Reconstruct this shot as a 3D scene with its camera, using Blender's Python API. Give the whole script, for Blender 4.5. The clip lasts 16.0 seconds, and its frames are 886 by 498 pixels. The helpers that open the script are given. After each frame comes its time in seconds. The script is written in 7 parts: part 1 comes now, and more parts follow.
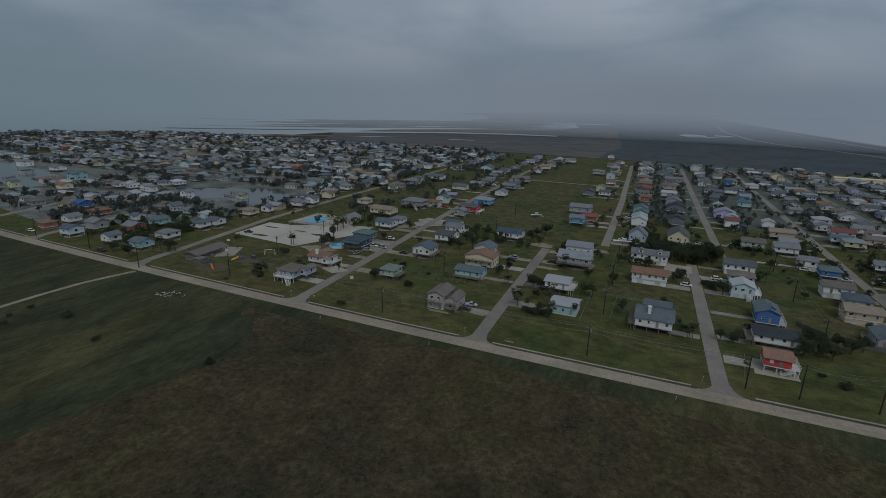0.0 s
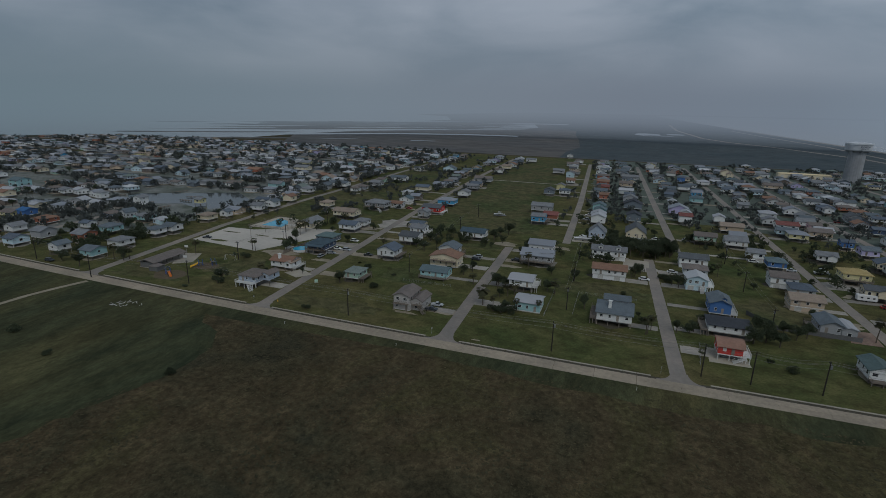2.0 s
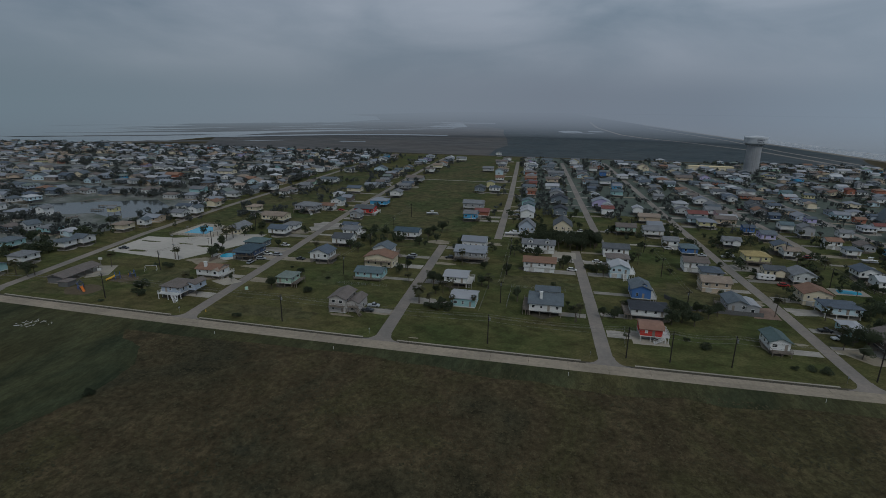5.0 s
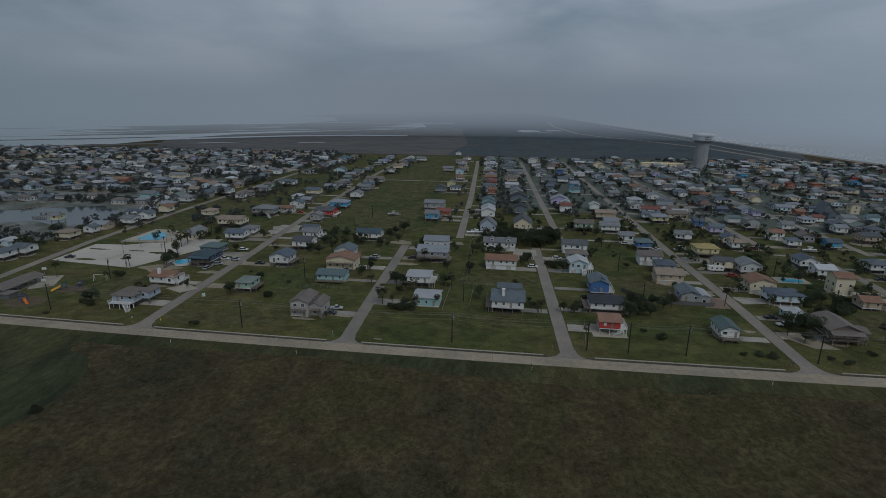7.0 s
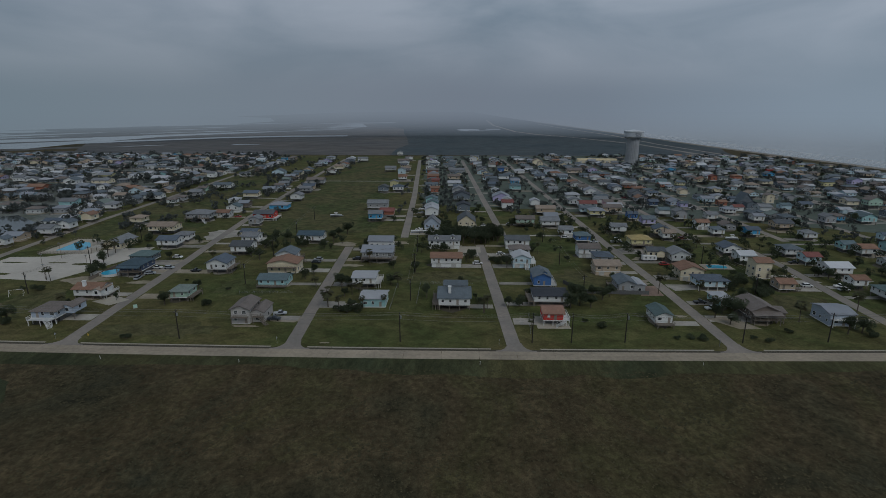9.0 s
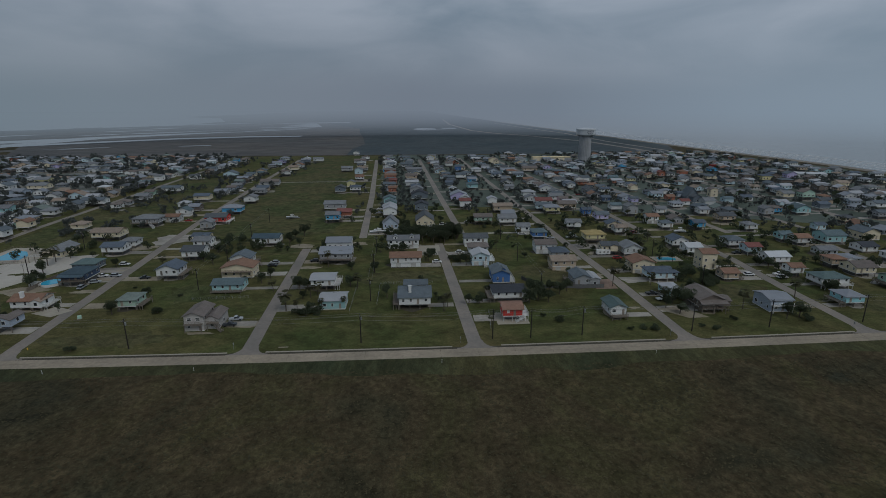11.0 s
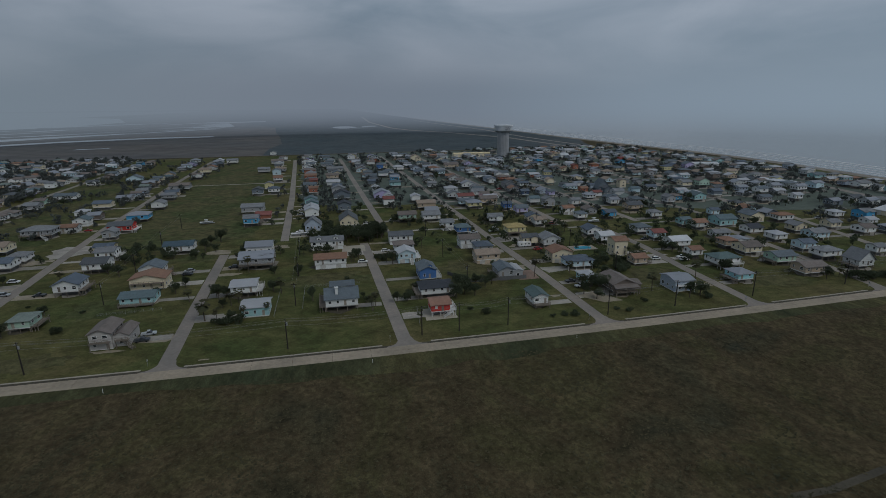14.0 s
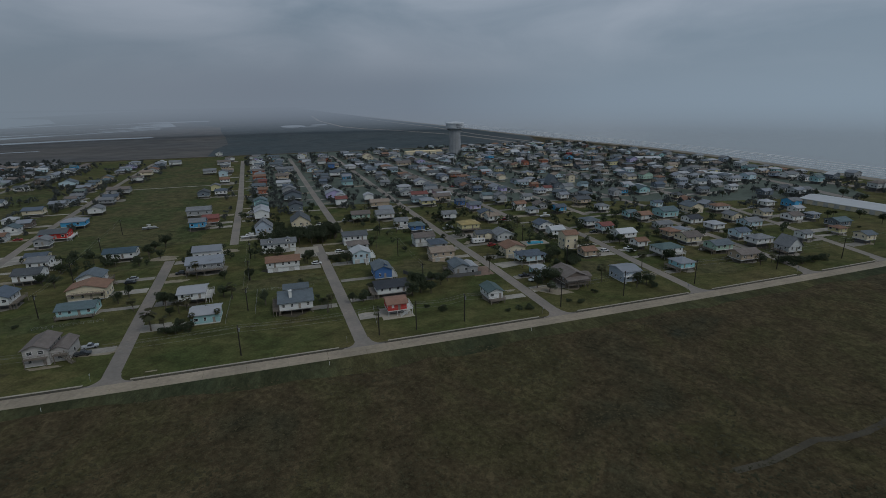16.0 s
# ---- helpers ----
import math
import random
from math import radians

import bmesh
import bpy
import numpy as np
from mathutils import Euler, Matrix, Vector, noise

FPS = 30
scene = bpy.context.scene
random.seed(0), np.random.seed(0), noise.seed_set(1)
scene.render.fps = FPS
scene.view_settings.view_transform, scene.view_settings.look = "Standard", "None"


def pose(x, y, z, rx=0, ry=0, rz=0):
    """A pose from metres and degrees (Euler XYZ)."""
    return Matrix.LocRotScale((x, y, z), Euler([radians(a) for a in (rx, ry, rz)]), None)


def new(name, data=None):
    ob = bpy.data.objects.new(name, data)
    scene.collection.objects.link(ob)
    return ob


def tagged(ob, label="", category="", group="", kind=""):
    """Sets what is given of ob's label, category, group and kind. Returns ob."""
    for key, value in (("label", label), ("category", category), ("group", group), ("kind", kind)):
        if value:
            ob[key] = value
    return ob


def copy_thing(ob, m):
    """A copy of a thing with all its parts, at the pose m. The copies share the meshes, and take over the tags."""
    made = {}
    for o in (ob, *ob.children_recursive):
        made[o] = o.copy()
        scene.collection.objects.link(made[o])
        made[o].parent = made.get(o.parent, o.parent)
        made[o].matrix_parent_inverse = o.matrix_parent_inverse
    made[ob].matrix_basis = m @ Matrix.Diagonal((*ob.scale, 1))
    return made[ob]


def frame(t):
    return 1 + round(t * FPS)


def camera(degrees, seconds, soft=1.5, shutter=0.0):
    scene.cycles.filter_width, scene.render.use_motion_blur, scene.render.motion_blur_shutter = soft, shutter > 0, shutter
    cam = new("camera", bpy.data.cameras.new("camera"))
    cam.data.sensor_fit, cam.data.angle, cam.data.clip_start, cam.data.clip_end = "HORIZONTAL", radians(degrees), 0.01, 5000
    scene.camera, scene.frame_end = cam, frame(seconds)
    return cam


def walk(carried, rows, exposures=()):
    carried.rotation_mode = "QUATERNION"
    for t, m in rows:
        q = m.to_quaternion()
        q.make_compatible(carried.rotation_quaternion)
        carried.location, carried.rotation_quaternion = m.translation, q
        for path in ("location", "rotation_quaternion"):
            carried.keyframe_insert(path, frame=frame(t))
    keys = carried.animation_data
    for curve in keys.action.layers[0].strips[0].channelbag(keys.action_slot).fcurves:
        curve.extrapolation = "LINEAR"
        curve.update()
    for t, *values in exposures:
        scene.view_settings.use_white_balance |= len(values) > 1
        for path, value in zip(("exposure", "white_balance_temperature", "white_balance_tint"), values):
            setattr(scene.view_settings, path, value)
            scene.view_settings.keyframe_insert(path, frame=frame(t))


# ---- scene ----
FOV = 81.65
cam = camera(FOV, 16.0, soft=0.6)
# seconds, x, y, z, yaw, pitch, roll
PATH = (
    (0, 50.77, -148.55, 76.53, 23.756, -16.100, 1.354),
    (0.5, 50.80, -148.79, 76.61, 22.808, -16.052, 1.362),
    (1, 50.83, -149.04, 76.68, 21.743, -16.006, 1.278),
    (1.5, 50.89, -149.30, 76.75, 20.625, -15.967, 1.194),
    (2, 50.99, -149.56, 76.80, 19.616, -15.932, 1.115),
    (2.5, 51.13, -149.82, 76.83, 18.491, -15.917, 1.037),
    (3, 51.28, -150.08, 76.83, 17.208, -15.894, 0.994),
    (3.5, 51.42, -150.31, 76.82, 16.064, -15.870, 0.945),
    (4, 51.54, -150.50, 76.81, 14.651, -15.846, 0.860),
    (6.5, 51.92, -151.19, 76.78, 8.878, -15.813, 0.470),
    (7, 51.96, -151.29, 76.76, 7.741, -15.782, 0.398),
    (7.5, 52.00, -151.37, 76.72, 6.331, -15.791, 0.333),
    (8, 52.02, -151.44, 76.68, 4.944, -15.806, 0.319),
    (8.5, 52.04, -151.51, 76.63, 3.321, -15.803, 0.172),
    (9, 52.06, -151.59, 76.60, 1.384, -15.814, 0.062),
    (9.5, 52.09, -151.68, 76.59, -0.361, -15.830, 0.004),
    (12, 52.28, -152.16, 76.66, -5.356, -15.988, -0.237),
    (12.5, 52.31, -152.26, 76.69, -6.868, -16.030, -0.274),
    (13, 52.35, -152.38, 76.74, -8.209, -16.089, -0.318),
    (13.5, 52.38, -152.51, 76.80, -9.694, -16.140, -0.394),
    (14, 52.40, -152.65, 76.87, -11.871, -16.222, -0.520),
    (14.5, 52.42, -152.80, 76.96, -13.298, -16.305, -0.622),
    (15, 52.44, -152.94, 77.05, -14.523, -16.366, -0.667),
    (15.5, 52.46, -153.08, 77.15, -15.744, -16.442, -0.733),
    (16, 52.48, -153.21, 77.26, -17.062, -16.527, -0.812),
)


def aim(x, y, z, yaw, pitch, roll):
    return pose(x, y, z, 0, 0, yaw) @ pose(0, 0, 0, 90 + pitch) @ pose(0, 0, 0, 0, 0, roll)


walk(cam, [(t, aim(*row)) for t, *row in PATH])

# ---- light: a low overcast over a coastal plain ----
scene.view_settings.exposure = -0.35
SUN_UP, SUN_TURN = radians(48), radians(150)
world = bpy.data.worlds.new("overcast")
scene.world = world
world.use_nodes = True
wn, wl = world.node_tree.nodes, world.node_tree.links
wn.clear()
sky = wn.new("ShaderNodeTexSky")
sky.sky_type, sky.sun_disc = "NISHITA", False
sky.sun_elevation, sky.sun_rotation = SUN_UP, SUN_TURN
sky.air_density, sky.dust_density = 1.0, 4.0
dim = wn.new("ShaderNodeMix")
dim.data_type, dim.blend_type = "RGBA", "MULTIPLY"
dim.inputs[0].default_value = 1.0
dim.inputs[7].default_value = (0.1, 0.1, 0.1, 1)
coord = wn.new("ShaderNodeTexCoord")
split = wn.new("ShaderNodeSeparateXYZ")
wl.new(coord.outputs["Generated"], split.inputs[0])
# soft cloud masses, flattened towards the horizon
deck = wn.new("ShaderNodeMapping")
deck.inputs["Scale"].default_value = (1.5, 1.5, 5.0)
deck.inputs["Location"].default_value = (0.35, 0.1, 0.0)
wl.new(coord.outputs["Generated"], deck.inputs[0])
clouds = wn.new("ShaderNodeTexNoise")
clouds.inputs["Scale"].default_value, clouds.inputs["Detail"].default_value = 1.9, 7
clouds.inputs["Roughness"].default_value, clouds.inputs["Distortion"].default_value = 0.50, 0.35
wl.new(deck.outputs[0], clouds.inputs["Vector"])
tone = wn.new("ShaderNodeValToRGB")
tone.color_ramp.elements[0].position, tone.color_ramp.elements[0].color = 0.36, (0.200, 0.262, 0.334, 1)
tone.color_ramp.elements[1].position, tone.color_ramp.elements[1].color = 0.66, (0.347, 0.402, 0.482, 1)
wl.new(clouds.outputs[0], tone.inputs[0])
# the deck thins into grey haze at the horizon
height = wn.new("ShaderNodeValToRGB")
e = height.color_ramp.elements
e[0].position, e[0].color = 0.0, (0, 0, 0, 1)
e[1].position, e[1].color = 0.16, (1, 1, 1, 1)
wl.new(split.outputs[2], height.inputs[0])
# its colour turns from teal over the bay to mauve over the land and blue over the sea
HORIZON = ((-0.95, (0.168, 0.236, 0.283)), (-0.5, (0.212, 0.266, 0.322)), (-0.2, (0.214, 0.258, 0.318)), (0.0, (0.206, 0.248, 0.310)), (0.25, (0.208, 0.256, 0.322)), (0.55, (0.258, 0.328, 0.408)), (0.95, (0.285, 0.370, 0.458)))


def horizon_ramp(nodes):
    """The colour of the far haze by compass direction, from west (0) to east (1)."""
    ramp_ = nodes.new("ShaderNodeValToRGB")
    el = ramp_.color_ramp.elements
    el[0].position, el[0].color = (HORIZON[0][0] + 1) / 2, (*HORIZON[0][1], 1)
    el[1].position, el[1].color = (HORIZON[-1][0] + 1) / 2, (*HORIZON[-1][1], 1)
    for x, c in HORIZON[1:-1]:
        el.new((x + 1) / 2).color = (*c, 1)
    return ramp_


west_east = wn.new("ShaderNodeMapRange")
west_east.inputs[1].default_value, west_east.inputs[2].default_value = -1, 1
wl.new(split.outputs[0], west_east.inputs[0])
rim = horizon_ramp(wn)
wl.new(west_east.outputs[0], rim.inputs[0])
side = wn.new("ShaderNodeMapRange")
side.inputs[1].default_value, side.inputs[2].default_value, side.inputs[3].default_value, side.inputs[4].default_value = -0.5, 0.8, 1.0, 1.22
wl.new(split.outputs[0], side.inputs[0])
bright = wn.new("ShaderNodeVectorMath"); bright.operation = "SCALE"
wl.new(tone.outputs[0], bright.inputs[0])
wl.new(side.outputs[0], bright.inputs["Scale"])
haze = wn.new("ShaderNodeMix"); haze.data_type = "RGBA"
wl.new(rim.outputs[0], haze.inputs[6])
wl.new(height.outputs[0], haze.inputs[0])
wl.new(bright.outputs[0], haze.inputs[7])
cover = wn.new("ShaderNodeMix"); cover.data_type = "RGBA"
cover.inputs[0].default_value = 0.96
wl.new(sky.outputs[0], dim.inputs[6])
wl.new(dim.outputs[2], cover.inputs[6])
wl.new(haze.outputs[2], cover.inputs[7])
back = wn.new("ShaderNodeBackground")
back.inputs[1].default_value = 1.0
wl.new(cover.outputs[2], back.inputs[0])
world_out = wn.new("ShaderNodeOutputWorld")
wl.new(back.outputs[0], world_out.inputs[0])
sun = new("sun", bpy.data.lights.new("sun", "SUN"))
sun.data.energy, sun.data.angle, sun.data.color = 1.05, radians(25), (0.97, 0.98, 0.96)
sun.matrix_world = pose(0, 0, 400, 90 - 48, 0, 30)


# ---- materials ----
def surface(name, base, rough=0.8, vary=0.18, fine=1.5, coarse=0.12, other=None, share=0.5, bump=0.0, metal=0.0, spread=0.0, streak=None, spec=0.3, crisp=0.25, mid=None):
    """A worn surface: base colour with a second tone in coarse patches, fine grain, relief, and a spread from object to object."""
    m = bpy.data.materials.new(name)
    m.use_nodes = True
    n, l = m.node_tree.nodes, m.node_tree.links
    b = n["Principled BSDF"]
    b.inputs["Roughness"].default_value, b.inputs["Metallic"].default_value = rough, metal
    b.inputs["Specular IOR Level"].default_value = spec
    geo = n.new("ShaderNodeNewGeometry")
    at = geo.outputs["Position"]
    if streak:
        mp = n.new("ShaderNodeMapping")
        mp.inputs["Scale"].default_value = streak
        l.new(at, mp.inputs[0])
        at = mp.outputs[0]

    def grain(scale, detail=4, rough_=0.6):
        t = n.new("ShaderNodeTexNoise")
        t.inputs["Scale"].default_value, t.inputs["Detail"].default_value, t.inputs["Roughness"].default_value = scale, detail, rough_
        l.new(at, t.inputs["Vector"])
        return t.outputs[0]

    def mixed(kind, fac, a, c):
        x = n.new("ShaderNodeMix")
        x.data_type, x.blend_type = "RGBA", kind
        for socket, v in ((x.inputs[0], fac), (x.inputs[6], a), (x.inputs[7], c)):
            if isinstance(v, (int, float)):
                socket.default_value = v
            elif isinstance(v, tuple):
                socket.default_value = (*v[:3], 1)
            else:
                l.new(v, socket)
        return x.outputs[2]

    def ramp(v, lo, hi, a=0.0, c=1.0):
        r = n.new("ShaderNodeMapRange")
        r.inputs[1].default_value, r.inputs[2].default_value, r.inputs[3].default_value, r.inputs[4].default_value = lo, hi, a, c
        l.new(v, r.inputs[0])
        return r.outputs[0]

    other = other or tuple(v * 0.72 for v in base)
    col = mixed("MIX", ramp(grain(coarse), 0.5 - share * 0.35, 0.5 + share * 0.35), other, base)
    f = grain(fine, 5, 0.7)
    grey = n.new("ShaderNodeCombineColor")
    v = ramp(f, 0.5 - crisp, 0.5 + crisp, 1 - vary, 1 + vary)
    for i in range(3):
        l.new(v, grey.inputs[i])
    col = mixed("MULTIPLY", 1.0, col, grey.outputs[0])
    if mid:
        scale, tint = mid
        col = mixed("MULTIPLY", ramp(grain(scale, 5, 0.65), 0.40, 0.62), col, tint)
    if spread:
        info = n.new("ShaderNodeObjectInfo")
        g2 = n.new("ShaderNodeCombineColor")
        v2 = ramp(info.outputs["Random"], 0, 1, 1 - spread, 1 + spread)
        for i in range(3):
            l.new(v2, g2.inputs[i])
        col = mixed("MULTIPLY", 1.0, col, g2.outputs[0])
    l.new(col, b.inputs["Base Color"])
    if bump:
        bp = n.new("ShaderNodeBump")
        bp.inputs["Strength"].default_value, bp.inputs["Distance"].default_value = 0.7, bump
        l.new(f, bp.inputs["Height"])
        l.new(bp.outputs[0], b.inputs["Normal"])
    return m


def wild(name, stops, patch=0.035, clump=0.9, depth=0.55, streak=(1, 1, 1), bump=0.2):
    """Rough grassland: patches of several hues, broken up by clumps and fine stalks, all pulled along streak."""
    m = bpy.data.materials.new(name)
    m.use_nodes = True
    n, l = m.node_tree.nodes, m.node_tree.links
    b = n["Principled BSDF"]
    b.inputs["Roughness"].default_value, b.inputs["Specular IOR Level"].default_value = 0.95, 0.08
    geo, mp = n.new("ShaderNodeNewGeometry"), n.new("ShaderNodeMapping")
    mp.inputs["Scale"].default_value = streak
    l.new(geo.outputs["Position"], mp.inputs[0])

    def grain(scale, detail, rough, warp=0.0):
        t = n.new("ShaderNodeTexNoise")
        t.inputs["Scale"].default_value, t.inputs["Detail"].default_value, t.inputs["Roughness"].default_value, t.inputs["Distortion"].default_value = scale, detail, rough, warp
        l.new(mp.outputs[0], t.inputs["Vector"])
        return t.outputs[0]

    def level(v, lo, hi, a, c):
        r = n.new("ShaderNodeMapRange")
        r.inputs[1].default_value, r.inputs[2].default_value, r.inputs[3].default_value, r.inputs[4].default_value = lo, hi, a, c
        l.new(v, r.inputs[0])
        return r.outputs[0]

    def times(a, c):
        x = n.new("ShaderNodeMath")
        x.operation = "MULTIPLY"
        l.new(a, x.inputs[0]), l.new(c, x.inputs[1])
        return x.outputs[0]

    hue = n.new("ShaderNodeValToRGB")
    el = hue.color_ramp.elements
    el[0].position, el[0].color = 0.30, (*stops[0], 1)
    el[1].position, el[1].color = 0.70, (*stops[-1], 1)
    for i, c in enumerate(stops[1:-1]):
        el.new(0.30 + 0.40 * (i + 1) / (len(stops) - 1)).color = (*c, 1)
    l.new(grain(patch, 6, 0.62, 0.6), hue.inputs[0])
    clumps = grain(clump, 4, 0.65, 0.3)
    shade = times(level(clumps, 0.36, 0.64, 1 - depth, 1 + depth), level(grain(clump * 4.5, 3, 0.7), 0.3, 0.7, 0.72, 1.28))
    shade = times(shade, level(grain(patch * 5, 4, 0.6, 0.5), 0.35, 0.65, 0.74, 1.24))
    scale = n.new("ShaderNodeVectorMath")
    scale.operation = "SCALE"
    l.new(hue.outputs[0], scale.inputs[0]), l.new(shade, scale.inputs["Scale"])
    l.new(scale.outputs[0], b.inputs["Base Color"])
    bp = n.new("ShaderNodeBump")
    bp.inputs["Strength"].default_value, bp.inputs["Distance"].default_value = 0.6, bump
    l.new(clumps, bp.inputs["Height"]), l.new(bp.outputs[0], b.inputs["Normal"])
    return m


WALLS = {
    "white": (0.70, 0.71, 0.70), "cream": (0.68, 0.60, 0.44), "tan": (0.50, 0.40, 0.30), "brown": (0.17, 0.14, 0.12),
    "greywall": (0.33, 0.34, 0.35), "ltgreywall": (0.52, 0.54, 0.54), "greyblue": (0.38, 0.44, 0.52), "paleblue": (0.52, 0.66, 0.72),
    "skyblue": (0.08, 0.36, 0.62), "blue": (0.07, 0.17, 0.40), "navy": (0.06, 0.09, 0.15), "aqua": (0.30, 0.58, 0.62), "slate": (0.15, 0.18, 0.21),
    "teal": (0.33, 0.54, 0.55), "greige": (0.43, 0.41, 0.39), "palegreen": (0.40, 0.56, 0.46), "yellow": (0.62, 0.57, 0.32), "pink": (0.70, 0.46, 0.50),
    "lavender": (0.46, 0.42, 0.64), "red": (0.55, 0.05, 0.04), "rustwall": (0.36, 0.14, 0.09)}
ROOFS = {
    "grey": (0.164, 0.172, 0.180), "darkgrey": (0.082, 0.090, 0.098), "black": (0.044, 0.049, 0.058), "greybrown": (0.148, 0.127, 0.115),
    "tanroof": (0.246, 0.197, 0.156), "rust": (0.205, 0.119, 0.082), "redroof": (0.180, 0.070, 0.061), "pinkroof": (0.262, 0.152, 0.112),
    "slate": (0.102, 0.123, 0.139), "slateblue": (0.086, 0.107, 0.135), "slateteal": (0.094, 0.131, 0.143), "greygreen": (0.148, 0.180, 0.164),
    "greengrey": (0.090, 0.131, 0.131), "greyblue": (0.205, 0.221, 0.246), "navy": (0.050, 0.078, 0.098), "ltgrey": (0.328, 0.336, 0.353),
    "white": (0.426, 0.439, 0.451), "sand": (0.55, 0.45, 0.28), "blueroof": (0.041, 0.131, 0.295), "mustard": (0.30, 0.235, 0.105)}
WORDS = {"paleblue": "pale blue", "greywall": "grey", "ltgreywall": "light grey", "greyblue": "grey-blue", "skyblue": "sky-blue", "palegreen": "pale green",
         "rustwall": "brick-red", "greige": "weathered grey-beige", "darkgrey": "dark grey", "greybrown": "grey-brown", "tanroof": "tan", "redroof": "dull red", "pinkroof": "faded terracotta",
         "slateblue": "slate-blue", "slateteal": "slate-teal", "greygreen": "grey-green", "greengrey": "dark green-grey", "ltgrey": "light grey metal",
         "blueroof": "blue", "rust": "rust-brown"}
WALL = {k: surface("siding_" + k, c, 0.7, 0.10, 2.5, 0.5, tuple(v * 0.86 for v in c), spread=0.08, streak=(1, 1, 6), bump=0.01) for k, c in WALLS.items()}
ROOF = {k: surface("shingle_" + k, tuple(v * 1.18 for v in c), 0.85, 0.22, 1.6, 0.35, tuple(v * 0.92 for v in c), spread=0.12, streak=(1, 1, 3), bump=0.02) for k, c in ROOFS.items()}
for k in ("ltgrey", "white", "greyblue"):  # standing-seam metal
    c = tuple(v * 1.12 for v in ROOFS[k])
    ROOF[k] = surface("metal_roof_" + k, c, 0.6, 0.07, 2.2, 0.2, tuple(v * 0.9 for v in c), spread=0.10, spec=0.35)
TRIM = surface("white_trim", (0.74, 0.74, 0.72), 0.6, 0.05)
TIMBER = surface("weathered_timber", (0.20, 0.17, 0.14), 0.9, 0.25, 3, 0.6, spread=0.15, bump=0.01)
TIMBER_PALE = surface("painted_timber", (0.55, 0.54, 0.51), 0.8, 0.15, 3, 0.6, spread=0.1)
# Dark boards of fences and sheds; also painted shade under raised houses.
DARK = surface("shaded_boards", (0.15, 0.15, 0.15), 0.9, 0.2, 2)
GLASS = surface("window_glass", (0.025, 0.03, 0.035), 0.08, 0.05, spec=0.5)
DOOR = surface("door_paint", (0.30, 0.26, 0.22), 0.6, 0.1, spread=0.5)
CONCRETE = surface("pale_concrete", (0.37, 0.335, 0.275), 0.9, 0.14, 1.2, 0.10, (0.28, 0.252, 0.208), spread=0.06, bump=0.006)
ROADTOP = surface("concrete_road", (0.338, 0.282, 0.212), 0.9, 0.22, 0.7, 0.07, (0.235, 0.200, 0.152), spread=0.05, bump=0.006)
STREET = surface("grey_street", (0.262, 0.226, 0.194), 0.9, 0.16, 0.8, 0.06, (0.178, 0.163, 0.146), spread=0.05, bump=0.006)
DRIVE = surface("driveway_concrete", (0.32, 0.295, 0.26), 0.9, 0.16, 0.8, 0.15, (0.20, 0.185, 0.16), 0.5, spread=0.25)
PAVER = surface("red_brown_pavers", (0.255, 0.175, 0.135), 0.9, 0.2, 1.5, 0.3)
DIRT = surface("sandy_dirt", (0.30, 0.26, 0.20), 0.95, 0.2, 0.8, 0.15, (0.20, 0.17, 0.12))
LOT = surface("shell_parking_lot", (0.47, 0.435, 0.385), 0.95, 0.10, 0.5, 0.05, (0.39, 0.36, 0.315))
GRASS = wild("mown_grass", ((0.048, 0.066, 0.023), (0.066, 0.074, 0.027), (0.086, 0.081, 0.033), (0.106, 0.090, 0.042)), 0.028, 0.35, 0.17, (0.8, 1, 1), 0.05)
DRYGRASS = wild("dry_field_grass", ((0.046, 0.062, 0.024), (0.064, 0.073, 0.030), (0.086, 0.080, 0.038), (0.074, 0.070, 0.035)), 0.03, 0.3, 0.18, (1, 1, 1), 0.05)
PRAIRIE = wild("rough_prairie", ((0.030, 0.031, 0.020), (0.049, 0.043, 0.024), (0.066, 0.051, 0.028), (0.059, 0.053, 0.025), (0.078, 0.060, 0.031)), 0.026, 0.62, 0.34, (1, 0.85, 1), 0.07)
MEADOW = wild("green_meadow", ((0.026, 0.036, 0.021), (0.042, 0.047, 0.024), (0.060, 0.059, 0.028), (0.082, 0.074, 0.034)), 0.018, 0.5, 0.22, (1.2, 0.45, 1), 0.06)
# Marsh and scrub have the distance haze mixed into their base colours.
MARSH = surface("hazy_salt_marsh", (0.098, 0.100, 0.102), 0.9, 0.35, 0.05, 0.004, (0.122, 0.110, 0.100), 0.45, spec=0.15, mid=(0.012, (0.76, 0.78, 0.80)), streak=(0.6, 1, 1))
SCRUB = surface("hazy_scrub", (0.060, 0.078, 0.086), 0.9, 0.40, 0.06, 0.005, (0.078, 0.090, 0.094), 0.45, spec=0.1, mid=(0.015, (0.78, 0.82, 0.84)))
# Ground of the outer districts, lightened and greyed in place of haze.
YARDS = surface("hazed_yards", (0.205, 0.208, 0.196), 0.95, 0.30, 0.4, 0.05, (0.098, 0.110, 0.088), 0.35, mid=(0.09, (0.72, 0.76, 0.74)))
FARLAWN = surface("hazed_lawn", (0.104, 0.124, 0.102), 0.95, 0.25, 0.3, 0.03, (0.074, 0.090, 0.070), 0.5, mid=(0.07, (0.84, 0.88, 0.88)))
SAND = surface("beach_sand", (0.24, 0.215, 0.18), 0.95, 0.10, 0.3, 0.02)
LEAF = surface("leaf", (0.092, 0.110, 0.066), 0.85, 0.40, 1.6, 0.3, (0.064, 0.080, 0.050), spread=0.30, spec=0.1)
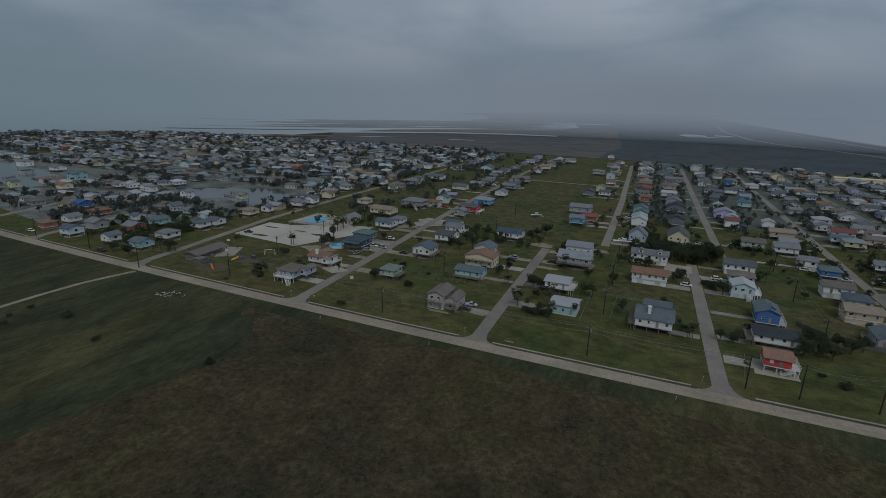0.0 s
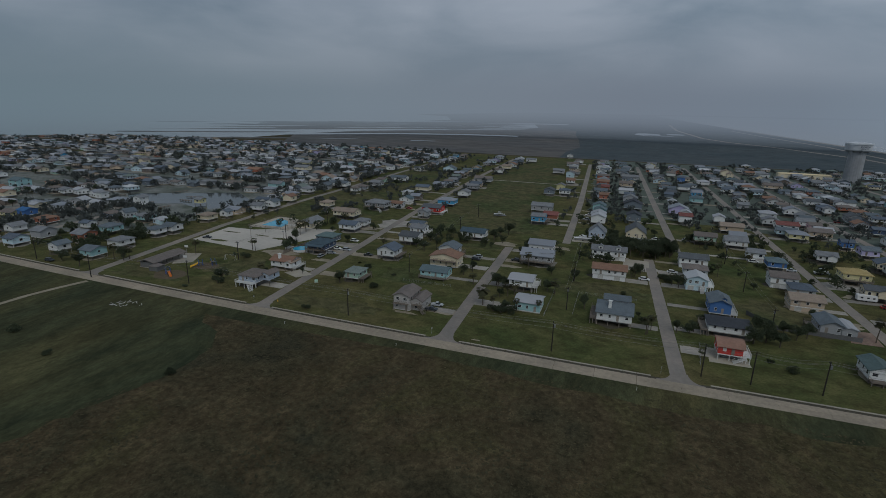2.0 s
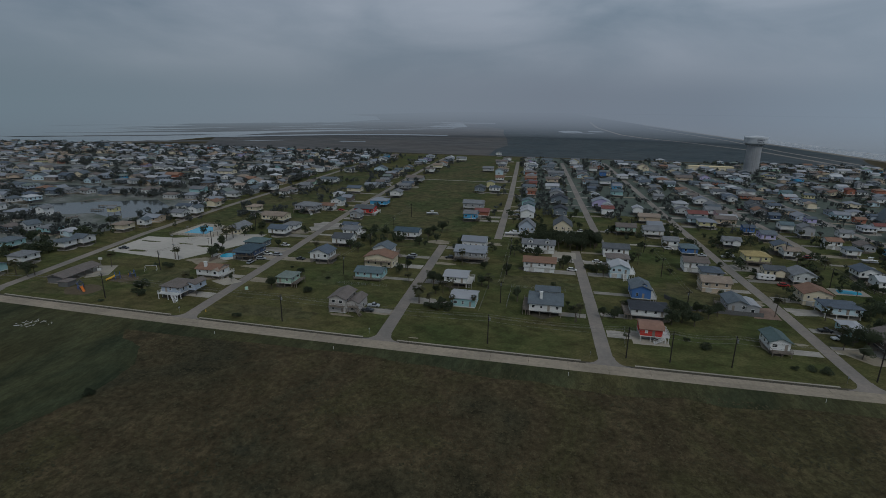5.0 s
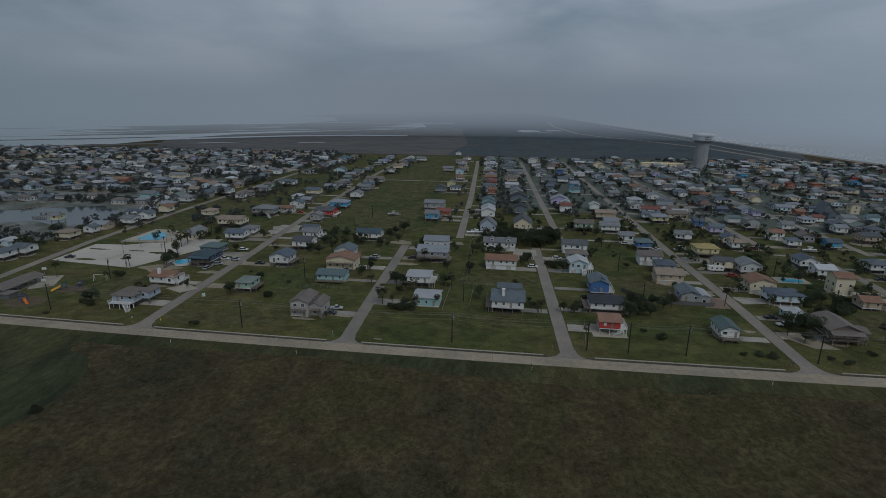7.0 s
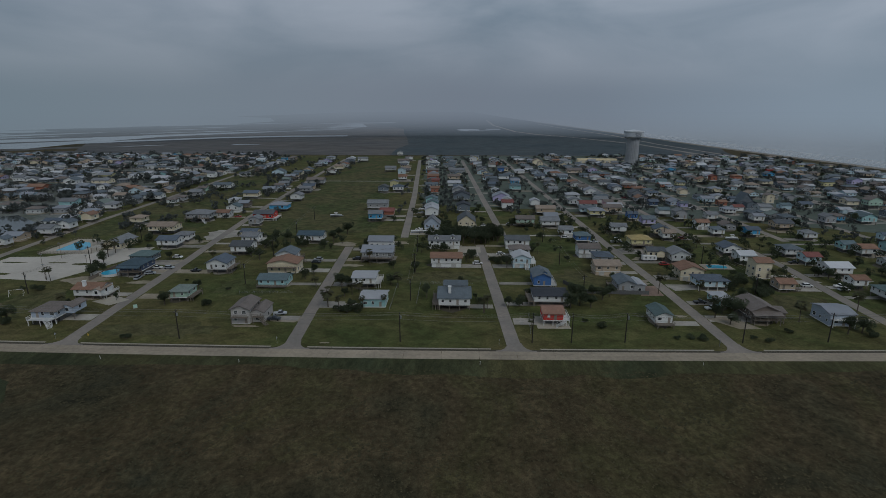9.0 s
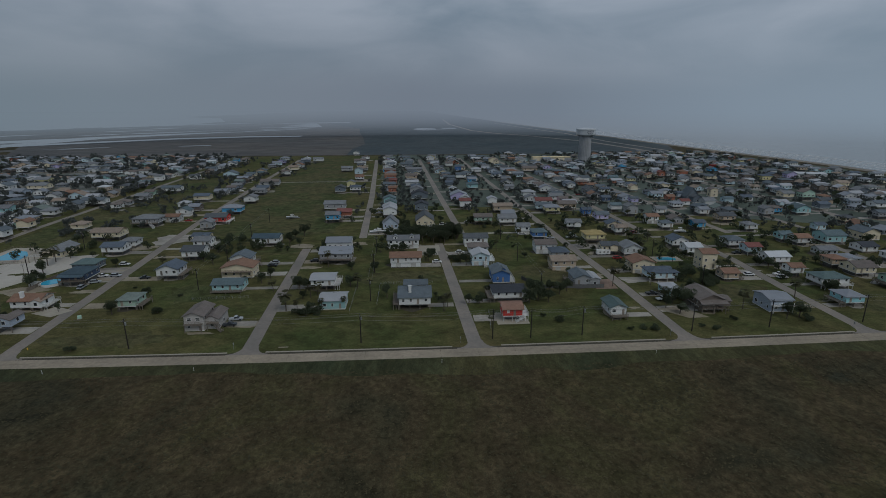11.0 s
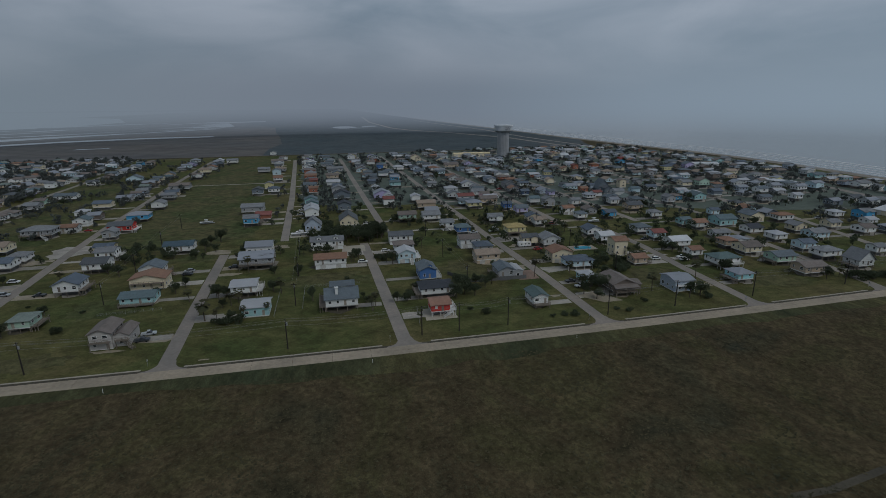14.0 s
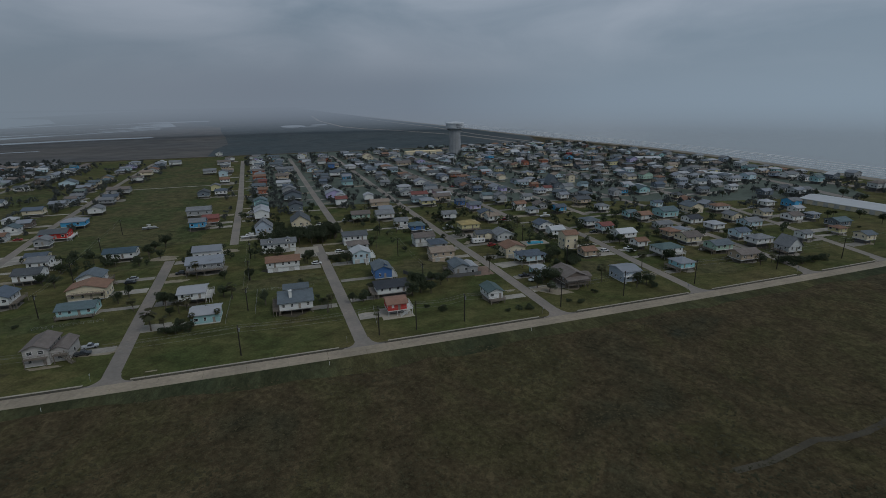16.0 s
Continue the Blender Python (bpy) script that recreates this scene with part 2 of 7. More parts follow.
# Leaf colour of far trees, greyed and lightened to imitate haze.
HAZELEAF = surface("hazed_far_leaf", (0.118, 0.128, 0.120), 0.85, 0.30, 0.8, 0.1, (0.092, 0.104, 0.098), spec=0.1)
PALMLEAF = surface("palm_frond", (0.078, 0.090, 0.050), 0.7, 0.3, 2.0, 0.3, (0.085, 0.075, 0.04), spread=0.2, spec=0.2)
for m in (LEAF, HAZELEAF, PALMLEAF):
    # leaves let part of the light through
    n, l = m.node_tree.nodes, m.node_tree.links
    b, out = n["Principled BSDF"], n["Material Output"]
    thin, blend = n.new("ShaderNodeBsdfTranslucent"), n.new("ShaderNodeMixShader")
    blend.inputs[0].default_value = 0.45
    l.new(b.inputs["Base Color"].links[0].from_socket, thin.inputs[0])
    l.new(b.outputs[0], blend.inputs[1])
    l.new(thin.outputs[0], blend.inputs[2])
    l.new(blend.outputs[0], out.inputs["Surface"])
BARK = surface("bark", (0.11, 0.09, 0.07), 0.95, 0.3, 4)
MULCH = surface("playground_mulch", (0.115, 0.088, 0.055), 0.95, 0.3, 1.5, 0.3)
POLE = surface("creosoted_pole", (0.032, 0.027, 0.024), 0.9, 0.25, 3)
SOIL = surface("dark_soil", (0.075, 0.066, 0.048), 0.95, 0.3, 1.0, 0.1)
WIRE = surface("weathered_wire", (0.20, 0.20, 0.19), 0.6, 0.05)
TYRE = surface("tyre_rubber", (0.02, 0.02, 0.02), 0.9, 0.1)
STEEL = surface("galvanised_steel", (0.35, 0.36, 0.37), 0.5, 0.1, metal=0.6)
PLASTER = surface("tower_concrete", (0.33, 0.345, 0.36), 0.9, 0.08, 0.5, 0.08)
TANKWHITE = surface("tank_paint", (0.56, 0.59, 0.62), 0.6, 0.05, 0.5, 0.1)
INK = surface("dark_letters", (0.08, 0.10, 0.14), 0.7, 0.05)
TUFT = surface("dry_tuft", (0.080, 0.066, 0.036), 0.95, 0.5, 0.9, 0.03, (0.044, 0.044, 0.026), 0.42, spec=0.08)
PAINTS = {k: surface("coat_" + k, c, 0.35, 0.04, spec=0.5) for k, c in {
    "white": (0.75, 0.75, 0.74), "silver": (0.4, 0.42, 0.44), "dark": (0.03, 0.035, 0.04), "red": (0.35, 0.03, 0.03), "blue": (0.04, 0.12, 0.4),
    "yellow": (0.75, 0.45, 0.03), "orange": (0.70, 0.20, 0.03)}.items()}


def water(name, base, rough, ripple, strength):
    m = bpy.data.materials.new(name)
    m.use_nodes = True
    n, l = m.node_tree.nodes, m.node_tree.links
    b = n["Principled BSDF"]
    b.inputs["Base Color"].default_value = (*base, 1)
    b.inputs["Roughness"].default_value, b.inputs["IOR"].default_value = rough, 1.33
    geo, t, bp = n.new("ShaderNodeNewGeometry"), n.new("ShaderNodeTexNoise"), n.new("ShaderNodeBump")
    t.inputs["Scale"].default_value, t.inputs["Detail"].default_value = ripple, 4
    bp.inputs["Strength"].default_value, bp.inputs["Distance"].default_value = strength, 0.4
    l.new(geo.outputs["Position"], t.inputs["Vector"])
    l.new(t.outputs[0], bp.inputs["Height"])
    l.new(bp.outputs[0], b.inputs["Normal"])
    return m


BAY = water("bay_water", (0.14, 0.16, 0.165), 0.10, 0.2, 0.12)
CANAL = water("canal_water", (0.07, 0.08, 0.08), 0.08, 0.3, 0.1)
SEA = water("sea_water", (0.22, 0.22, 0.21), 0.14, 0.12, 0.15)
POOLWATER = water("pool_water", (0.05, 0.36, 0.52), 0.05, 0.6, 0.1)
FOAM = surface("surf_foam", (0.62, 0.62, 0.61), 0.8, 0.2, 0.1)


# ---- building blocks ----
def box(bm, x0, y0, z0, x1, y1, z1, mi=0):
    v = [bm.verts.new(p) for p in ((x0, y0, z0), (x1, y0, z0), (x1, y1, z0), (x0, y1, z0), (x0, y0, z1), (x1, y0, z1), (x1, y1, z1), (x0, y1, z1))]
    for q in ((3, 2, 1, 0), (4, 5, 6, 7), (0, 1, 5, 4), (1, 2, 6, 5), (2, 3, 7, 6), (3, 0, 4, 7)):
        bm.faces.new([v[i] for i in q]).material_index = mi
    return bm


def prism(bm, outline, z0, z1, mi=0):
    """An upright block over an outline that runs anticlockwise."""
    a = [bm.verts.new((x, y, z0)) for x, y in outline]
    c = [bm.verts.new((x, y, z1)) for x, y in outline]
    bm.faces.new(a[::-1]).material_index = mi
    bm.faces.new(c).material_index = mi
    for i in range(len(a)):
        j = (i + 1) % len(a)
        bm.faces.new((a[i], a[j], c[j], c[i])).material_index = mi
    return bm


def tube(bm, a, b, ra, rb, sides=8):
    """A tapered round bar from a to b."""
    a, b = Vector(a), Vector(b)
    q = (b - a).to_track_quat("Z", "Y")
    rings = []
    for c, r in ((a, ra), (b, rb)):
        rings.append([bm.verts.new(c + q @ Vector((r * math.cos(i * math.tau / sides), r * math.sin(i * math.tau / sides), 0))) for i in range(sides)])
    for i in range(sides):
        j = (i + 1) % sides
        bm.faces.new((rings[0][i], rings[0][j], rings[1][j], rings[1][i]))
    bm.faces.new(rings[0][::-1])
    bm.faces.new(rings[1])
    return bm


def meshed(name, bm, *materials):
    me = bpy.data.meshes.new(name)
    bm.normal_update()
    bm.to_mesh(me)
    bm.free()
    for m in materials:
        me.materials.append(m)
    return me


def part(name, data, material=None, parent=None, label="", at=None, scale=None):
    """One mesh object under a thing; data is a bmesh or a mesh that several parts share."""
    me = data if isinstance(data, bpy.types.Mesh) else meshed(name, data, *(material if isinstance(material, (list, tuple)) else [material]))
    ob = new(name, me)
    if parent:
        ob.parent = parent
    if at is not None:
        ob.matrix_basis = at if isinstance(at, Matrix) else Matrix.Translation(at)
    if scale:
        ob.scale = scale
    if label:
        tagged(ob, label)
    return ob


def thing(name, m, label, category, group="", kind=""):
    ob = new(name)
    ob.empty_display_size = 0.5
    ob.matrix_basis = m
    return tagged(ob, label, category, group, kind)


def strip(name, line, width, z, material, thick=0.12, label="", category="", parent=None, kind="structure"):
    """A flat band of that width along a line of points, with thickness."""
    bm = bmesh.new()
    pts = [Vector(p) for p in line]
    rows = []
    for i, p in enumerate(pts):
        d = (pts[min(i + 1, len(pts) - 1)] - pts[max(i - 1, 0)]).normalized()
        s = Vector((-d.y, d.x)) * width / 2
        rows.append([bm.verts.new((*(p + k * s), h)) for k, h in ((1, z), (-1, z), (-1, z - thick), (1, z - thick))])
    for a, c in zip(rows, rows[1:]):
        for i in range(4):
            j = (i + 1) % 4
            bm.faces.new((a[j], a[i], c[i], c[j]))
    bm.faces.new(rows[0])
    bm.faces.new(rows[-1][::-1])
    bmesh.ops.recalc_face_normals(bm, faces=bm.faces)
    ob = part(name, bm, material, parent)
    return tagged(ob, label, category, kind=kind) if label else ob


def sheet(name, outline, z, material, label, category, thick=0.1):
    bm = prism(bmesh.new(), outline, z - thick, z)
    bmesh.ops.recalc_face_normals(bm, faces=bm.faces)
    return tagged(part(name, bm, material), label, category, kind="structure")


def bend(x):
    """How far the front road swings away from a straight line."""
    return 0.00009 * (x - 30) ** 2


def rough_edge(cx, cy, rx, ry, n, seed, amount=0.25):
    """An uneven closed outline."""
    r = random.Random(seed)
    k = [1 + amount * (r.random() - 0.5) * 2 for _ in range(n)]
    return [(cx + rx * k[i] * math.cos(i * math.tau / n), cy + ry * k[i] * math.sin(i * math.tau / n)) for i in range(n)]


def frayed(outline, step, amount, seed):
    """The same outline, cut into short edges and made uneven."""
    r, done = random.Random(seed), []
    for (x0, y0), (x1, y1) in zip(outline, outline[1:] + outline[:1]):
        n = max(1, int(math.hypot(x1 - x0, y1 - y0) / step)) if max(abs(x0), abs(x1)) < 300 else 1
        for i in range(n):
            w = amount if i else 0
            done.append((x0 + (x1 - x0) * i / n + r.uniform(-w, w), y0 + (y1 - y0) * i / n + r.uniform(-w, w)))
    return done


# ---- ground, roads and water ----
ROAD_EDGE = -7.0
ground = sheet("ground", [(-6000, -3000), (6000, -3000), (6000, 6000), (-6000, 6000)], 0.0, PRAIRIE, "rough brown coastal prairie reaching to the horizon", "ground", 0.5)
sheet("meadow", frayed([(-900, -600), (-84, -600), (-86, -125), (-79, -98), (-75, -82), (-72, -70), (-69, -58), (-67, -46), (-68, -34), (-75, -24), (-88, -17), (-95, -10 + bend(-95)),
                 (-150, -9 + bend(-150)), (-300, -9 + bend(-300)), (-900, 40)], 3, 1.3, 8), 0.03, MEADOW, "mown olive meadow beside the road", "meadow", 0.03)
r = random.Random(31)
sheet("verge_grass", [(x, ROAD_EDGE + bend(x)) for x in range(-400, 440, 10)] + [(x, ROAD_EDGE - 5 - 3 * r.random() - 4 * max(0, math.sin(x * 0.021)) + bend(x)) for x in range(430, -410, -10)], 0.024, MEADOW,
      "dark greenish strip of cut grass beside the road", "verge", 0.02)
sheet("lawn", [(-760, 40)] + [(x, bend(x) - 1) for x in range(-460, 430, 30)] + [(470, 10), (600, 120), (560, 420), (520, 640), (-60, 640), (-480, 640), (-700, 420)],
      0.04, GRASS, "patchy green and brown mown lawns between the houses", "lawn", 0.04)
sheet("dry_field", frayed([(-74, 150), (4, 156), (-2, 240), (-14, 330), (-22, 450), (-30, 600), (-88, 600), (-84, 480), (-80, 330)], 5, 2.0, 21), 0.044, DRYGRASS, "dry olive-brown field between the streets", "field", 0.02)
for cx, cy, rx, ry in ((47, 70, 19, 9), (-38, 54, 14, 10), (-22, 118, 16, 9), (-50, 12, 20, 6), (112, 70, 14, 14), (190, 42, 14, 9), (-150, 14, 20, 7), (-118, 36, 12, 14), (240, 22, 14, 7)):
    sheet("dry_patch", frayed(rough_edge(cx, cy, rx, ry, 22, int(cx * 3 + cy), 0.3), 1.5, 0.5, 5), 0.0425, DRYGRASS, "dry brownish patch in a lawn", "dry grass", 0.02)
sheet("yards", frayed([(-700, 72), (-420, 52), (-300, 30), (-214, 66), (-212, 300), (-210, 636), (-480, 638), (-690, 420)], 9, 4.0, 33), 0.046, YARDS, "drives and patchy yards of the canal district, greyed to imitate haze", "yards", 0.02)
sheet("far_lawns", frayed([(24, 250), (130, 225), (250, 190), (340, 150), (480, 120), (556, 250), (562, 440), (515, 638), (10, 638)], 9, 4.0, 34), 0.046, FARLAWN, "grey-green lawns between the far houses, paled to imitate haze", "lawn", 0.02)
sheet("dry_field", frayed([(-180, 142), (-112, 150), (-108, 240), (-112, 420), (-188, 420), (-184, 260)], 5, 2.0, 22), 0.044, DRYGRASS, "dry olive-brown field between the streets", "field", 0.02)
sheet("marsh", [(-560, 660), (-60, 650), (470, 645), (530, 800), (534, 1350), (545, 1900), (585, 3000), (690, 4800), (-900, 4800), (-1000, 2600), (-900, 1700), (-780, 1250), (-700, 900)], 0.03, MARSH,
      "salt marsh beyond the town, in a haze-greyed colour", "marsh", 0.03)
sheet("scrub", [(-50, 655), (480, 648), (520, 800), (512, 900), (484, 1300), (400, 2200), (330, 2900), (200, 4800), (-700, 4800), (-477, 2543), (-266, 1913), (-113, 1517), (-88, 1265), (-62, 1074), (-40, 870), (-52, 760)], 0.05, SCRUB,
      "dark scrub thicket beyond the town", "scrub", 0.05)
COAST = ((-400, 640), (100, 570), (166, 572), (260, 580), (360, 588), (450, 588), (540, 580), (620, 565), (740, 548), (880, 530), (1050, 514), (1300, 494), (1700, 452), (2160, 408), (2900, 345), (4900, 220))
sheet("sea", [(x, y) for y, x in COAST] + [(6000, 4900), (6000, -400)], 0.10, SEA, "grey gulf sea with low surf", "sea", 0.08)
strip("beach", [(x - 8, y) for y, x in COAST[:-2]], 15, 0.07, SAND, 0.05, "pale wet sand beach beside the sea", "beach")
rnd = random.Random(5)
for k in range(5):
    line = [(x + 8 + 15 * k + rnd.uniform(-3, 3), y + rnd.uniform(-10, 10)) for y, x in COAST[1:12]]
    strip("surf_line", line, 1.6 + 0.5 * k, 0.16, FOAM, 0.05, "broken white line of surf on the sea", "surf")
sheet("bay", [(-6000, 300), (-1125, 414), (-1085, 504), (-1040, 590), (-905, 575), (-830, 600), (-735, 640), (-700, 720), (-690, 880), (-640, 1120), (-700, 1500), (-800, 1880), (-760, 2200), (-980, 2770),
              (-1300, 3060), (-900, 4900), (-6000, 4900)], 0.10, BAY, "calm grey bay water", "bay", 0.08)
sheet("inlet", [(-900, 190), (-640, 120), (-500, 96), (-434, 98), (-432, 122), (-472, 146), (-520, 160), (-620, 182), (-800, 300)], 0.09, CANAL, "still grey inlet between the houses", "water", 0.06)
sheet("canal_basin", [(-334, 156), (-322, 146), (-291, 128), (-262, 142), (-232, 130), (-220, 150), (-228, 176), (-258, 198), (-291, 180)], 0.09, CANAL, "still canal basin with docks", "water", 0.06)
strip("canal", [(-440, 92), (-400, 92), (-360, 108), (-322, 130), (-290, 140)], 13, 0.088, CANAL, 0.06, "narrow still canal between the houses", "canal")
strip("canal", [(-240, 226), (-330, 234), (-420, 232), (-540, 250)], 15, 0.09, CANAL, 0.06, "narrow still canal between the houses", "canal")
strip("canal", [(-250, 330), (-400, 338), (-600, 352), (-820, 380)], 15, 0.09, CANAL, 0.06, "narrow still canal between the houses", "canal")
strip("canal", [(-300, 438), (-500, 452), (-800, 480)], 15, 0.09, CANAL, 0.06, "narrow still canal between the houses", "canal")


def tilted(cx, cy, rx, ry, n, seed, amount, turn):
    """An uneven closed outline whose long axis is turned by that many degrees."""
    c, k = math.cos(radians(turn)), math.sin(radians(turn))
    return [(cx + c * x - k * y, cy + k * x + c * y) for x, y in rough_edge(0, 0, rx, ry, n, seed, amount)]


def channel(line, w0, w1, z, words):
    """A water channel that narrows from w0 to w1 along its line."""
    n_ = len(line)
    edge = [(w0 + (w1 - w0) * i / (n_ - 1)) / 2 for i in range(n_)]
    sheet("channel", [(x, y - e_) for (x, y), e_ in zip(line, edge)] + [(x, y + e_) for (x, y), e_ in list(zip(line, edge))[::-1]], z, BAY, words, "channel", 0.04)


sheet("lagoon", [(-830, 900), (-600, 1180), (-480, 1300), (-300, 1500), (-250, 1640), (-330, 1990), (-600, 2010), (-850, 1850), (-1150, 1450), (-1060, 1150)], 0.07, BAY, "shallow grey lagoon within the marsh", "lagoon", 0.04)
channel([(-940, 690), (-800, 800), (-690, 892), (-600, 968), (-486, 1060), (-346, 1120), (-216, 1136)], 90, 34, 0.112, "long straight water channel through the marsh")
channel([(-900, 820), (-800, 920), (-720, 1030), (-600, 1170), (-520, 1262), (-400, 1390), (-270, 1512)], 70, 40, 0.118, "second water channel through the marsh")
channel([(-840, 1800), (-600, 1975), (-368, 2000), (-200, 2040)], 130, 90, 0.124, "far water channel through the marsh")
channel([(-640, 760), (-560, 800), (-500, 836)], 30, 8, 0.09, "short muddy creek in the marsh")
channel([(-380, 850), (-330, 862)], 16, 12, 0.09, "small marsh pool beside the town")
for k in range(96):
    u, v = rnd.random(), rnd.random()
    x = -900 + 620 * u - 260 * v
    y = 960 + 560 * u + 480 * v
    sheet("marsh_island", tilted(x, y, rnd.uniform(70, 210), rnd.uniform(16, 40) * (0.6 + v), 26, k + 300, 0.42, 42 + rnd.uniform(-9, 9)), 0.13 + 0.0004 * k, MARSH, "low dark strip of salt marsh", "island", 0.06)
for x, y, rx, ry, turn in ((-1030, 750, 60, 14, 35), (-915, 600, 60, 13, 35), (-890, 840, 190, 22, 35), (-700, 720, 150, 26, 35), (-1365, 1210, 90, 20, 40), (-620, 660, 120, 22, 30), (-820, 650, 70, 14, 35)):
    sheet("marsh_island", tilted(x, y, rx, ry, 26, int(-x), 0.32, turn), 0.17, MARSH, "low dark marsh island in the bay", "island", 0.08)
for x, y, rx, ry in ((92, 1450, 34, 66), (168, 1500, 24, 34), (120, 1400, 40, 12)):
    sheet("marsh_pool", rough_edge(x, y, rx, ry, 14, int(x), 0.15), 0.09, BAY, "bright shallow pool in the dark marsh", "pool of water", 0.05)

# front road of concrete slabs with a low kerb walk on the town side
ROAD_NEAR, ROAD_FAR = -7.2, -1.7
FRONT = range(-444, 444, 12)
road = tagged(new("road"), "pale jointed concrete road along the edge of town", "road", kind="structure")
for x in FRONT:
    for k in range(2):
        y0 = ROAD_NEAR + k * (ROAD_FAR - ROAD_NEAR) / 2
        y1 = y0 + (ROAD_FAR - ROAD_NEAR) / 2 - 0.1
        bm = prism(bmesh.new(), [(x + 0.035, y0 + bend(x)), (x + 11.965, y0 + bend(x + 12)), (x + 11.965, y1 + bend(x + 12)), (x + 0.035, y1 + bend(x))], -0.1, 0.09)
        part("road_slab", bm, ROADTOP, road)
for ends in ((-760, -444), (444, 660)):
    strip("road_end", [(x, (ROAD_NEAR + ROAD_FAR) / 2 + bend(x)) for x in range(*ends, 12)] + [(ends[1], (ROAD_NEAR + ROAD_FAR) / 2 + bend(ends[1]))], 5.5, 0.09, ROADTOP, 0.15, "pale concrete road running on along the town", "road")
gutter = strip("verge", [(x, bend(x) + ROAD_FAR + 0.6) for x in range(-700, 660, 12)], 1.15, 0.055, SOIL, 0.05, "narrow dark gutter strip beside the road", "verge")
STREETS = {  # street centre lines
    "a": [(-172, -3), (-176, 33), (-185, 101), (-189, 186), (-190, 278), (-192, 420), (-196, 600)],
    "b": [(-77, -3), (-80, 40), (-84, 100), (-87, 134), (-92, 200), (-96, 296), (-101, 400), (-106, 590)],
    "c": [(-1.5, -4), (-4, 55), (-6.5, 122)],
    "d": [(22, 143), (17, 282), (2, 575)],
    "e": [(72, -4), (69.5, 51), (66, 128)],
    "f": [(81, 150), (74, 294), (61, 576)],
    "g": [(144, -3), (142, 58), (138, 122), (134, 210), (129, 330), (118, 590)],
    "h": [(209, 0), (210, 46), (213, 88), (212, 124)],
    "h2": [(193, 142), (190, 215), (182, 336), (166, 590)],
    "i": [(272, 3), (276, 27), (280, 70), (284, 126)],
    "i2": [(243.5, 140), (242, 187), (239, 239), (232, 360), (216, 560)],
    "j": [(321, 6), (334, 60), (350, 130), (350, 240), (335, 420)],
    "j2": [(298, 150), (296, 215), (290, 330), (276, 480)],
    "k2": [(346, 170), (344, 240), (336, 340), (318, 480)],
    "k": [(-262, 3), (-268, 40), (-275, 90)],
    "l": [(-330, 10), (-345, 60), (-360, 110)]}


def along(line, y):
    for (x0, y0), (x1, y1) in zip(line, line[1:]):
        if y0 <= y <= y1:
            return x0 + (x1 - x0) * (y - y0) / (y1 - y0)
    return None


for key, line in STREETS.items():
    wide = 4.7 if key in "abce" else 4.6
    strip("street", line, wide, 0.075, STREET, 0.1, "worn grey concrete side street", "street")
    if line[0][1] < 20:
        x, y = line[0][0], ROAD_FAR + bend(line[0][0])
        arc = [(2.35 + 4.2 * (1 - math.sin(radians(k))), y + 0.4 + 5.6 * (1 - math.cos(radians(k)))) for k in range(0, 91, 15)]
        sheet("street_mouth", [(x - 6.6, y - 0.06), (x + 6.6, y - 0.06)] + [(x + a_, b_) for a_, b_ in arc] + [(x - a_, b_) for a_, b_ in arc[::-1]], 0.083, STREET,
              "flared grey mouth of a side street", "street", 0.1)
for y, x0, x1 in ((372, -98, 14), (150, 84, 136), (134, 192, 212), (134, 243, 284)):
    strip("lane", [(x0, y), (x1, y)], 3.0, 0.06, DRIVE, 0.05, "narrow pale concrete lane", "lane")
mouths = [line[0][0] for line in STREETS.values() if line[0][1] < 20]
walkway = tagged(new("kerb_walk"), "narrow pale concrete kerb walk beside the road", "kerb", kind="structure")
for x in range(-460, 480, 4):
    if all(abs(x + 2 - m) > 6.2 for m in mouths):
        y = ROAD_FAR + 1.25
        part("kerb_slab", prism(bmesh.new(), [(x + 0.04, y + bend(x)), (x + 3.96, y + bend(x + 4)), (x + 3.96, y + 0.6 + bend(x + 4)), (x + 0.04, y + 0.6 + bend(x))], -0.1, 0.14), CONCRETE, walkway)
strip("dirt_track", [(-163, -5), (-166, -16), (-168, -26), (-168.5, -40), (-168, -58), (-160, -110), (-140, -200)], 2.4, 0.06, DIRT, 0.04, "pale worn dirt track across the meadow", "track")
strip("highway", [(520, 100), (492, 300), (468, 440), (451, 576), (411, 891), (330, 1100), (262, 1220), (222, 1356), (190, 1800), (200, 2400)], 10, 0.10, STREET, 0.08, "pale coastal highway running into the distance", "highway")
strip("beach_road", [(480, 620), (461, 793), (450, 900), (447, 1185), (402, 1550), (372, 1900)], 7, 0.10, STREET, 0.08, "pale road along the dunes", "road")
strip("beach_road", [(330, 372), (400, 330), (452, 294), (480, 230), (470, 174), (440, 60)], 8, 0.08, STREET, 0.08, "grey road near the beach", "road")
# parking lot, pool terrace and court
sheet("parking_lot", [(-176, 66), (-128.8, 60.8), (-112, 100), (-114, 118), (-133, 114), (-160, 98), (-178, 97)], 0.07, LOT, "wide pale shell parking lot", "parking lot", 0.05)
for x, y, rx, ry in ((-132, 86, 4.5, 1.6), (-160, 70, 6, 1.6), (-142, 74, 3, 1), (-146, 88, 5, 0.8), (-168, 88, 6, 1.0)):
    sheet("grass_island", rough_edge(x, y, rx, ry, 12, int(x), 0.25), 0.10, GRASS, "worn grass island in the parking lot", "grass patch", 0.06)
sheet("play_court", [(-150, 27), (-143, 33), (-150, 46), (-160, 43)], 0.09, CONCRETE, "pale concrete ball court", "court", 0.06)
